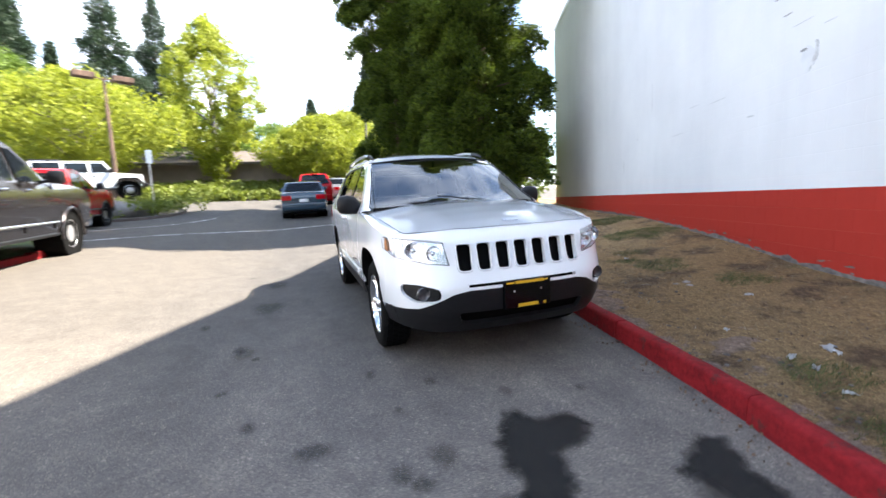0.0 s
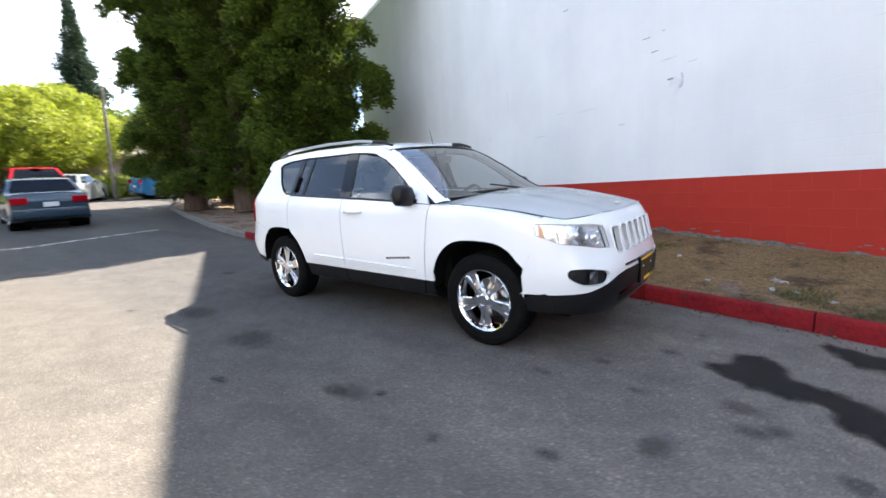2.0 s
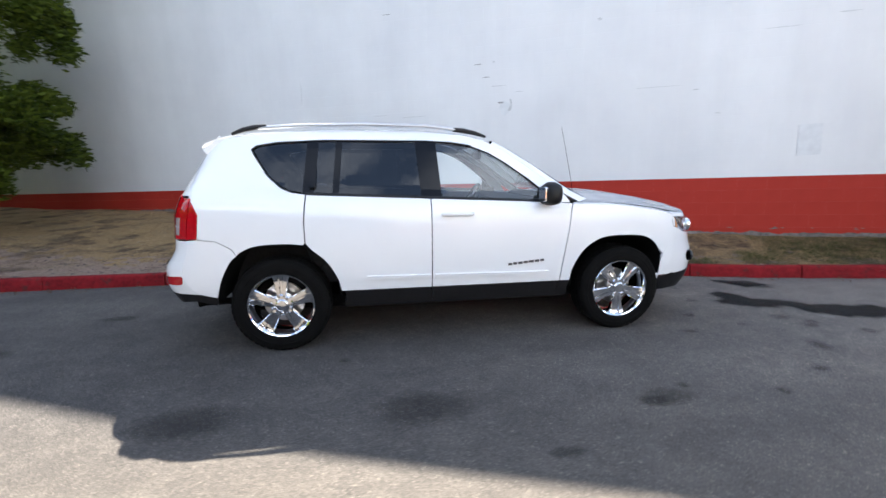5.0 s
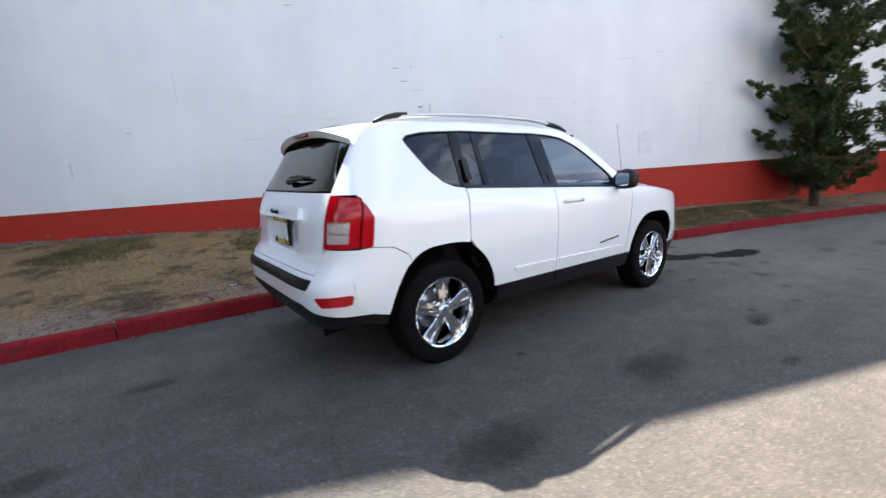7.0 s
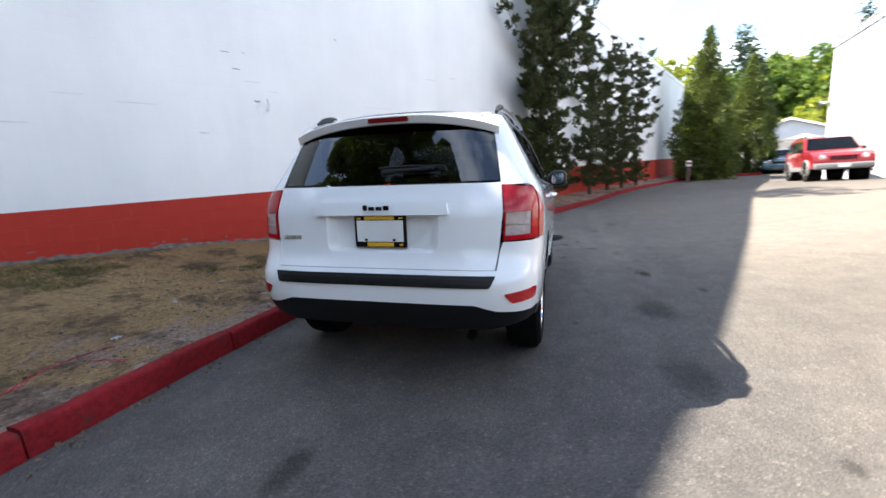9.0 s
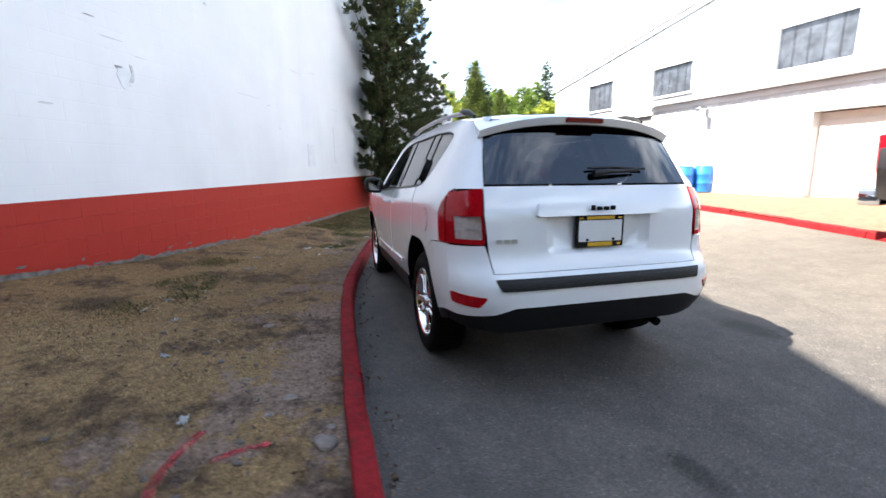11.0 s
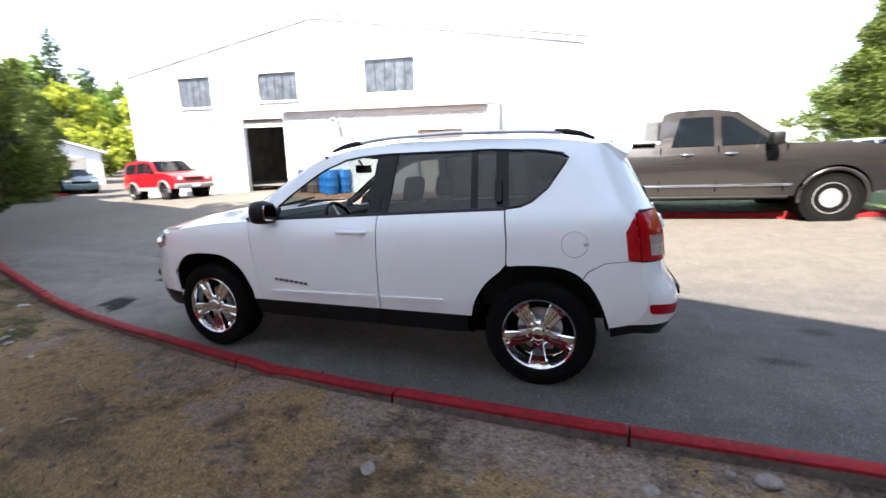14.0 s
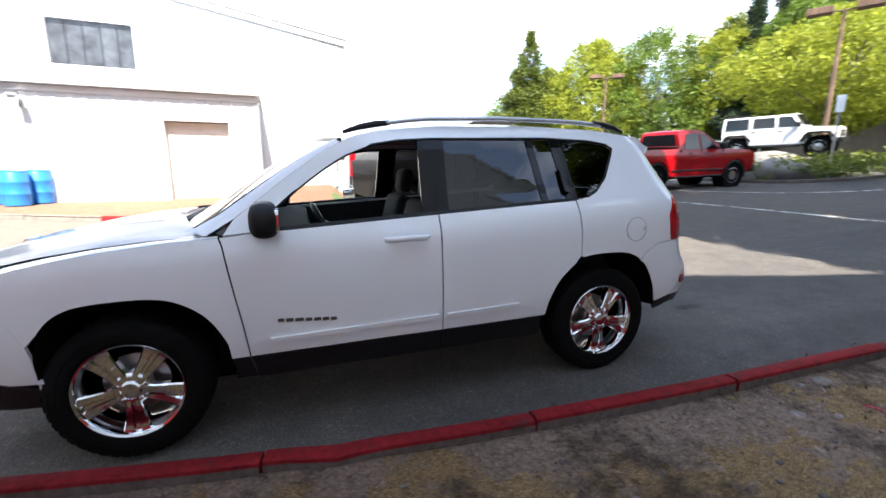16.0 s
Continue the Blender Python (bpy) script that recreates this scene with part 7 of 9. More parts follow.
LINE_Y = lambda x: min(LINE, key=lambda p: abs(p.x - x)).y
blades("dry_grass", grass_spots(40000, 1, lambda x, y: noise.noise((x * 1.1, y * 1.1, 2)) + 0.8 * noise.noise((x * 3, y * 3, 5)) - (0.45 if -1.2 < x < 3.2 and y < LINE_Y(x) + 1.0 else 0) - (0.5 if -6.5 < x < 1.7 and y < LINE_Y(x) + 0.70 else 0) > 0.08), M["straw"], 2, 0.014, 0.05, "dry straw-coloured grass tufts on the bank", "grass")
GREEN = [(0.6, 2.8, 0.30), (-0.25, 3.1, 0.20), (1.7, 2.75, 0.25), (0.1, 2.75, 0.18), (-1.2, 4.1, 0.5), (-3.3, 5.0, 0.7), (5.6, 0.95, 0.75), (4.6, 1.0, 0.35), (6.6, 0.45, 0.6), (3.2, 1.35, 0.22), (3.7, 1.05, 0.2), (-2.7, 2.2, 0.12), (7.8, 0.1, 0.5)]
green_here = lambda x, y: max(math.exp(-((x - a) ** 2 + (y - b) ** 2) / (2 * (0.7 * r) ** 2)) for a, b, r in GREEN)
blades("green_grass", grass_spots(42000, 3, lambda x, y: green_here(x, y) * 0.9 + 0.30 * noise.noise((x * 2.6, y * 2.6, 9)) + (0.20 if y > wall_y(x) - 0.25 else 0) + (0.12 if x > 7 else 0) > 0.36), M["grass"], 4, 0.02, 0.065, "short green grass patches on the bank", "grass")
# twigs, bark chips and dead leaves strewn over the earth
r6 = np.random.default_rng(31)
bits = []
while len(bits) < 1500:
    x, y = r6.uniform(-4.5, 6.5), r6.uniform(0.2, 5.5)
    if LINE_Y(x) + 0.18 < y < wall_y(x) - 0.05 and noise.noise((x * 1.6, y * 1.6, 14)) + 0.3 * r6.standard_normal() > 0.05:
        bits.append((x, y, on_bank(x, y) + 0.004))
ch = leaf_mesh("bark_chips", bits[:1050], 0.008, 1, 0.026, plain("brown_bark_chips", (0.11, 0.075, 0.055), 0.9, vary=0.6, scale=7), 8, kind="stuff", aspect=0.5)
tagged(ch, "brown bark chips and dead leaves strewn over the bank", "debris")
ch = leaf_mesh("straw_bits", bits[1050:], 0.006, 1, 0.042, plain("pale_straw_bits", (0.42, 0.36, 0.27), 0.9, vary=0.4, scale=7), 12, kind="stuff", aspect=0.14)
tagged(ch, "pale broken straw and twig bits on the bank", "debris")
twig_m = plain("pale_twig_bark", (0.36, 0.30, 0.23), 0.9, vary=0.3, scale=20)
for k, (x, y, ln, yaw) in enumerate(((-0.98, 2.25, 0.13, 30), (-0.25, 2.92, 0.12, -20), (-0.50, 2.64, 0.09, 130), (0.35, 2.62, 0.10, 10), (-1.62, 1.98, 0.08, 70), (1.1, 2.1, 0.09, 45))):
    c, sn = math.cos(radians(yaw)), math.sin(radians(yaw))
    bm = bmesh.new()
    z = on_bank(x, y)
    add_tube(bm, [(x - c * ln / 2, y - sn * ln / 2, z + 0.006), (x + 0.006, y - 0.008, z + 0.012), (x + c * ln / 2, y + sn * ln / 2, z + 0.008)], [0.005, 0.0045, 0.002], 6)
    add_tube(bm, [(x, y, z + 0.011), (x + c * ln * 0.2 - sn * 0.03, y + sn * ln * 0.2 + c * 0.03, z + 0.014)], [0.0035, 0.0015], 5)
    tagged(link_mesh("twig", bm, twig_m, smooth=50), "pale dry forked twig lying on the dirt", "twig", group="twigs on the bank")
dead = plain("dead_leaves", (0.13, 0.088, 0.058), 0.9, vary=0.5, scale=5)
r2 = np.random.default_rng(9)
fallen = []
while len(fallen) < 900:
    i = r2.integers(0, len(LINE) - 1)
    p = LINE[i]
    if -8 < p.x < 12:
        fallen.append((p.x + 0.1 * r2.standard_normal(), p.y - abs(0.12 * r2.standard_normal()) - 0.01, ground_z(p.x, p.y) + 0.006))
lf = leaf_mesh("fallen_leaves", fallen, 0.012, 2, 0.024, dead, 3, kind="stuff", aspect=0.6)
tagged(lf, "dry brown leaves gathered along the kerb's foot", "leaves")

# ---- the white workshop across the yard ----
def metal_siding(name, color, pitch=0.20, deep=0.5):
    n = Nodes(name)
    tone = n.ramp(n.noise(0.8, 5, 0.6, (1, 1, 0.3)), [(0.3, tuple(c * 0.93 for c in color)), (0.7, color)])
    n.set(Base_Color=tone, Roughness=0.45)
    return n.mat


M["siding"] = metal_siding("white_metal_siding", (0.58, 0.60, 0.625))
M["siding_trim"] = plain("white_metal_trim", (0.60, 0.615, 0.635), 0.4, scale=2)
M["shutter"] = plain("beige_shutter", (0.60, 0.56, 0.51), 0.55, vary=0.06)
M["dark_glass"] = plain("dusty_dark_glass", (0.055, 0.062, 0.075), 0.18, vary=0.5, scale=2.2)
M["rust_ground"] = plain("red_brown_gravel", (0.198, 0.102, 0.06), 0.9, vary=0.3, scale=8)
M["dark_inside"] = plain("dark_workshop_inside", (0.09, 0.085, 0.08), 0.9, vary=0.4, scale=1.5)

FAC_ANGLE = math.atan2(1.58, 21.5)
FAC = Matrix.Translation((-1.32, -14.35, 0)) @ Matrix.Rotation(FAC_ANGLE, 4, "Z") @ Matrix.Diagonal((1, -1, 1, 1))
FLEN = 21.55
GABLE = [(0, 5.85), (FLEN * 0.52, 7.62), (FLEN, 5.75)]


def ribbed(bm, outline, holes, y, pitch=0.30, amp=0.018, out=-1):
    """A sheet of vertical ribs over an outline in local x and z, facing local -y."""
    us = [p[0] for p in outline]
    lo, hi = min(us), max(us)

    def top(u):
        zs = []
        for a, b in zip(outline, outline[1:] + outline[:1]):
            if min(a[0], b[0]) - 1e-6 <= u <= max(a[0], b[0]) + 1e-6 and abs(a[0] - b[0]) > 1e-6:
                zs.append(lerp(a[1], b[1], (u - a[0]) / (b[0] - a[0])))
        return min(zs), max(zs)

    cuts = sorted({lo, hi, *[h[0] for h in holes], *[h[1] for h in holes], *[lo + pitch * k + d for k in range(int((hi - lo) / pitch)) for d in (0.0, 0.03, 0.08, 0.11) if lo + pitch * k + d < hi], *[p[0] for p in outline]})
    depth = lambda u: out * (amp if 0.03 - 1e-6 <= (u - lo) % pitch <= 0.08 + 1e-6 else 0)
    for a, b in zip(cuts, cuts[1:]):
        if b - a < 1e-5:
            continue
        (l0, t0), (l1, t1) = top(a), top(b)
        spans = [(l0, t0, l1, t1)]
        for h in holes:
            if h[0] - 1e-6 <= a and b <= h[1] + 1e-6:
                nxt = []
                for s0, e0, s1, e1 in spans:
                    if h[2] > s0 + 1e-6:
                        nxt.append((s0, h[2], s1, h[2]))
                    if h[3] < e0 - 1e-6:
                        nxt.append((h[3], e0, h[3], e1))
                spans = nxt
        for s0, e0, s1, e1 in spans:
            v = [bm.verts.new((u, y + depth(u), z)) for u, z in ((a, s0), (b, s1), (b, e1), (a, e0))]
            bm.faces.new(v)
    bmesh.ops.remove_doubles(bm, verts=bm.verts, dist=1e-4)


def framed_window(parent, x0, x1, z0, z1, y):
    w = empty("window")
    w.parent = parent
    bm = bmesh.new()
    for lo, hi in (((x0, z0 - 0.06), (x1, z0)), ((x0, z1), (x1, z1 + 0.06)), ((x0 - 0.07, z0 - 0.06), (x0, z1 + 0.06)), ((x1, z0 - 0.06), (x1 + 0.07, z1 + 0.06))):
        add_box(bm, (lo[0], y - 0.05, lo[1]), (hi[0], y + 0.14, hi[1]))
    part("window_frame", bm, M["siding_trim"], w, "white metal window frame")
    part("window_sill", box((x0 - 0.08, y - 0.09, z0 - 0.09), (x1 + 0.08, y - 0.02, z0 - 0.05)), M["siding_trim"], w)
    n = 5
    for k in range(n):
        a, b = lerp(x0, x1, k / n), lerp(x0, x1, (k + 1) / n)
        part("pane", box((a + 0.012, y + 0.08, z0), (b - 0.012, y + 0.09, z1)), M["dark_glass"], w, "dusty dark glass strip")
        if k:
            part("glazing_bar", box((a - 0.007, y + 0.07, z0), (a + 0.007, y + 0.10, z1)), M["liner"], w)


def wall_lamp(parent, x, y, z):
    la = empty("wall_lamp")
    la.parent = parent
    part("lamp_arm", tube([(x, y, z + 0.02), (x, y - 0.16, z + 0.06), (x, y - 0.30, z + 0.03)], 0.022, 8), M["silver"], la)
    part("lamp_head", box((x - 0.09, y - 0.48, z - 0.05), (x + 0.09, y - 0.22, z + 0.07), bevel=0.03), M["silver"], la)
    part("lamp_box", box((x - 0.06, y - 0.07, z - 0.20), (x + 0.06, y - 0.005, z + 0.05), bevel=0.01), M["silver"], la)


def make_workshop():
    root = empty("workshop_building", FAC)
    tagged(root, "white metal-clad workshop with a low gable and an open bay", "building")
    local = lambda x, y: FAC.inverted() @ Vector((x, y, 0))
    ux = lambda wx: (wx + 1.32) / math.cos(FAC_ANGLE)
    bay = (ux(11.15), ux(13.75), 0.2, 3.42)
    wins = [(ux(5.35), ux(7.55), 4.30, 5.62), (ux(10.75), ux(12.75), 4.18, 5.36), (ux(15.25), ux(17.1), 4.05, 5.38)]
    out = [(0, -0.3), (FLEN, -0.3), (FLEN, GABLE[2][1]), (GABLE[1][0], GABLE[1][1]), (0, GABLE[0][1])]
    bm = bmesh.new()
    ribbed(bm, out, [(bay[0], bay[1], -0.3, bay[3])] + wins, 0.0)
    bmesh.ops.recalc_face_normals(bm, faces=bm.faces)
    part("front_wall", bm, M["siding"], root, "white ribbed metal wall")
    for u in (0.0, FLEN):
        bm = bmesh.new()
        zt = GABLE[0][1] if u == 0 else GABLE[2][1]
        n = 120
        for k in range(n):
            a, b = 26 * k / n, 26 * (k + 1) / n
            d = 0.02 if u else -0.02
            skew = 0.0 if u else -0.058
            sa, sb = u + skew * a + (d if k % 2 else 0.0), u + skew * b + (0.0 if k % 2 else d)
            bm.faces.new([bm.verts.new(p) for p in ((sa, a, -0.3), (sb, b, -0.3), (sb, b, zt), (sa, a, zt))])
        bmesh.ops.remove_doubles(bm, verts=bm.verts, dist=1e-4)
        part("side_wall", bm, M["siding"], root, "white ribbed metal side wall")
    bm = bmesh.new()
    for a, b in zip(GABLE, GABLE[1:]):
        v = [bm.verts.new(p) for p in ((a[0] - (0.10 if a[0] == 0 else 0), -0.07, a[1]), (b[0] + (0.15 if b[0] == FLEN else 0), -0.07, b[1]), (b[0] + (0.15 if b[0] == FLEN else 0), 26, b[1]), (a[0] - (1.61 if a[0] == 0 else 0), 26, a[1]))]
        bm.faces.new(v)
    bmesh.ops.solidify(bm, geom=bm.faces, thickness=-0.08)
    part("roof", bm, M["siding_trim"], root, "low-pitched white metal roof")
    bm = bmesh.new()
    for a, b in zip(GABLE, GABLE[1:]):
        add_prism(bm, [(a[0], a[1] - 0.20), (b[0], b[1] - 0.20), (b[0], b[1] + 0.02), (a[0], a[1] + 0.02)], -0.085, -0.075, lambda u, v, d: Vector((u, d, v)))
    bmesh.ops.recalc_face_normals(bm, faces=bm.faces)
    part("barge_board", bm, M["siding_trim"], root)
    part("drip_edge", tube([(u, -0.10, z + 0.035) for u, z in GABLE], 0.035, 8), plain("grey_drip_edge", (0.30, 0.30, 0.31), 0.5), root, "thin grey metal drip edge")
    part("back_wall", box((-1.5, 25.9, -0.3), (FLEN, 26, 5.7)), M["siding"], root)
    for a, b, z0, z1 in wins:
        framed_window(root, a, b, z0, z1, 0.0)
    # open bay: frame, rolled-up door, dim inside
    bayp = empty("service_bay")
    bayp.parent = root
    bm = bmesh.new()
    for lo, hi in (((bay[0] - 0.12, 0), (bay[0], bay[3] + 0.1)), ((bay[1], 0), (bay[1] + 0.12, bay[3] + 0.1)), ((bay[0], bay[3]), (bay[1], bay[3] + 0.1))):
        add_box(bm, (lo[0], -0.06, lo[1]), (hi[0], 0.20, hi[1]))
    part("door_frame", bm, M["siding_trim"], bayp)
    for k in range(4):
        part("shutter_slat", box((bay[0], 0.10, bay[3] - 0.09 * (k + 1)), (bay[1], 0.13, bay[3] - 0.09 * k - 0.008)), M["footing"] if k < 3 else M["siding_trim"], bayp)
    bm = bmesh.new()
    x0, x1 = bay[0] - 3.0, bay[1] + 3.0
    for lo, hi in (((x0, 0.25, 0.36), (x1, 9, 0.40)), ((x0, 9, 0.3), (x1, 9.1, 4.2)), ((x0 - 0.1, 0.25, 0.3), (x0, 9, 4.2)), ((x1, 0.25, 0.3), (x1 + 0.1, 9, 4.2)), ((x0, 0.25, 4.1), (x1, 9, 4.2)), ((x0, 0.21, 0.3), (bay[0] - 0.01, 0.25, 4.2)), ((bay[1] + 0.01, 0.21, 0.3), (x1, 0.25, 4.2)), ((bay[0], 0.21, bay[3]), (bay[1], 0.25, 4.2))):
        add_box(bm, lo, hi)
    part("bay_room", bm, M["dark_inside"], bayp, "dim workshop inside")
    tubes = bpy.data.materials.new("lamp_tube")
    tubes.use_nodes = True
    tubes.node_tree.nodes["Principled BSDF"].inputs["Emission Color"].default_value = (1, 0.98, 0.95, 1)
    tubes.node_tree.nodes["Principled BSDF"].inputs["Emission Strength"].default_value = 5.0
    for k in range(2):
        part("tube_lamp", box((bay[0] + 0.6 + 0.9 * k, 3 + 2 * k, 3.85), (bay[0] + 1.8 + 0.9 * k, 3.12 + 2 * k, 3.92)), tubes, bayp, "lit fluorescent tube")
    part("tool_chest", box((bay[0] + 0.7, 4.0, 0.4), (bay[0] + 1.5, 4.6, 1.9), bevel=0.03), M["lamp_red"], bayp, "red tool chest")
    # low lean-to in front
    lean = empty("lean_to")
    lean.parent = root
    a, b = ux(1.85), ux(9.15)
    y0 = local(1.9, -10.5).y
    for k, sx in enumerate((a, b)):
        bm = bmesh.new()
        n = 22
        for i in range(n):
            p, q = lerp(0, y0, i / n), lerp(0, y0, (i + 1) / n)
            d = 0.022 if k else -0.022
            sa, sb = sx + (d if i % 2 else 0.0), sx + (0.0 if i % 2 else d)
            zt = lambda y: lerp(3.62, 3.30, y / y0)
            bm.faces.new([bm.verts.new(v) for v in ((sa, p, -0.3), (sb, q, -0.3), (sb, q, zt(q)), (sa, p, zt(p)))])
        bmesh.ops.remove_doubles(bm, verts=bm.verts, dist=1e-4)
        part("side_wall", bm, M["siding"], lean, "white ribbed end wall")
    door = (ux(2.62), ux(4.17), -0.3, 2.48)
    bm = bmesh.new()
    ribbed(bm, [(a, -0.3), (b, -0.3), (b, 3.30), (a, 3.30)], [door], y0)
    bmesh.ops.recalc_face_normals(bm, faces=bm.faces)
    part("front_wall", bm, M["siding"], lean, "white ribbed front wall")
    part("roof", prism([(0.05, 3.66), (y0 - 0.15, 3.33), (y0 - 0.15, 3.27), (0.05, 3.60)], a - 0.1, b + 0.1, lambda u, v, d: Vector((d, u, v))), M["siding_trim"], lean)
    part("gutter", box((a - 0.1, y0 - 0.26, 3.20), (b + 0.1, y0 - 0.13, 3.34), bevel=0.02), M["siding_trim"], lean, "white metal gutter")
    part("eave_trim", box((a - 0.06, y0 - 0.05, 3.04), (b + 0.06, y0 - 0.02, 3.18)), M["siding_trim"], lean)
    dr = empty("shutter_door")
    dr.parent = lean
    for k in range(14):
        z0 = 0.05 + 0.172 * k
        part("shutter_slat", box((door[0], y0 + 0.30, z0), (door[1], y0 + 0.325, z0 + 0.168)), M["shutter"], dr, "beige shutter slat")
    for u0, u1 in ((door[0] - 0.05, door[0]), (door[1], door[1] + 0.05)):
        part("door_jamb", box((u0, y0 + 0.004, -0.3), (u1, y0 + 0.36, 2.50)), M["siding_trim"], dr)
    part("door_head", box((door[0] - 0.05, y0 + 0.004, 2.48), (door[1] + 0.05, y0 + 0.36, 2.53)), M["siding_trim"], dr, "white lintel over the recessed shutter")
    # corner pipe: shade is put into its colour, greyer than the white trim
    zc = GABLE[0][1] - 0.15
    part("down_pipe", tube([(0.10, -0.10, zc), (0.02, -0.13, zc - 0.08), (0.0, -0.12, zc - 0.25), (0.0, -0.12, 0.3)], 0.06, 10), plain("shade_grey_pipe", (0.42, 0.43, 0.45), 0.5), root, "white rainwater pipe at the corner, greyed in colour for shade", smooth=50)
    wall_lamp(lean, ux(7.0), y0, 2.85)
    wall_lamp(root, ux(15.6), 0, 3.2)
    wall_lamp(root, ux(20.0), 0, 3.2)
    part("down_pipe", tube([(b + 0.06, y0 + 0.1, 3.2), (b + 0.06, y0 + 0.1, 0.3)], 0.05, 10), M["siding_trim"], lean)


make_workshop()


def make_pad():
    line = [Vector(p) for p in ((10.4, -9.6), (9.6, -9.2), (8.2, -8.7), (6.4, -8.0), (4.6, -7.35), (2.6, -6.75), (0.8, -6.1), (-0.6, -5.55))]
    ln = smooth_line([tuple(p) for p in line], 0.4)
    bm = bmesh.new()
    outline = [tuple(p) for p in ln] + [(-0.6, -14.2), (10.4, -13.2)]
    add_panel(bm, outline, lambda x, y: Vector((x, y, ground_z(x, y) + 0.10)), (0, 0, 1), 0.6, rim=0)
    tagged(link_mesh("ground_pad", bm, M["rust_ground"]), "red-brown gravel strip beside the workshop", "ground", kind="structure")
    kerb_run("kerb_2", ln, "concrete kerb round the workshop's gravel strip, red at one end", None, 1.6, 0.0, 5.4)
    return ln


make_pad()
ISLE = smooth_line([(-0.3, -6.15), (-1.1, -5.93), (-2.2, -5.84), (-4.0, -5.84), (-5.8, -5.86), (-7.0, -6.1), (-7.7, -6.8), (-7.9, -8.2)], 0.4)
kerb_run("kerb_3", ISLE, "red-painted kerb of a grass island", None, 1.5)
bm = bmesh.new()
add_panel(bm, [tuple(p) for p in ISLE] + [(-7.6, -10.5), (-0.3, -10.5)], lambda x, y: Vector((x, y, ground_z(x, y) + 0.11)), (0, 0, 1), 0.5, rim=0)
tagged(link_mesh("ground_island", bm, plain("lawn", (0.07, 0.105, 0.025), 0.9, vary=0.4, scale=6)), "mown grass island inside the red kerb", "lawn", kind="structure")
spots = []
rg = np.random.default_rng(21)
while len(spots) < 9000:
    x, y = rg.uniform(-7.5, -0.7), rg.uniform(-8.5, -5.7)
    if inside((x, y), [tuple(p) for p in ISLE] + [(-7.6, -10.5), (-0.3, -10.5)]):
        spots.append((x, y - 0.12, ground_z(x, y) + 0.105))
blades("island_grass", spots, M["grass"], 22, 0.04, 0.10, "short green grass on the kerbed island", "grass")

# drums and bins by the lean-to
drum_blue = plain("blue_plastic", (0.02, 0.16, 0.48), 0.35)
drum_black = plain("black_plastic_drum", (0.02, 0.02, 0.022), 0.4)
drum_brown = plain("brown_plastic", (0.10, 0.085, 0.075), 0.5)
for k, (x, y, m, lab) in enumerate(((8.2, -10.0, drum_black, "black plastic drum by the workshop wall"), (7.72, -9.85, drum_brown, "grey-brown plastic drum by the workshop wall"), (7.28, -9.95, drum_blue, "dark blue plastic drum by the workshop wall"), (6.85, -9.55, drum_blue, "bright blue plastic drum by the workshop wall"), (6.62, -10.05, drum_blue, "bright blue plastic drum by the workshop wall"))):
    d = empty("plastic_drum", Matrix.Translation((x, y, ground_z(x, y) + 0.10)) @ Matrix.Scale(0.9, 4))
    tagged(d, lab, "drum", group="drums by the workshop")
    part("drum_body", lathe([(0.0005, 0), (0.26, 0), (0.285, 0.03), (0.29, 0.28), (0.30, 0.30), (0.30, 0.33), (0.29, 0.35), (0.29, 0.58), (0.30, 0.60), (0.30, 0.63), (0.29, 0.65), (0.285, 0.84), (0.26, 0.88)], seg=28), m, d, smooth=35)
    part("lid", lathe([(0.275, 0.86), (0.275, 0.90), (0.25, 0.905), (0.0005, 0.90)], seg=28), m, d, smooth=35)
    part("bung", lathe([(0.035, 0.90), (0.035, 0.925), (0.0005, 0.925)], Matrix.Translation((0.13, 0, 0)), 10), drum_black, d)


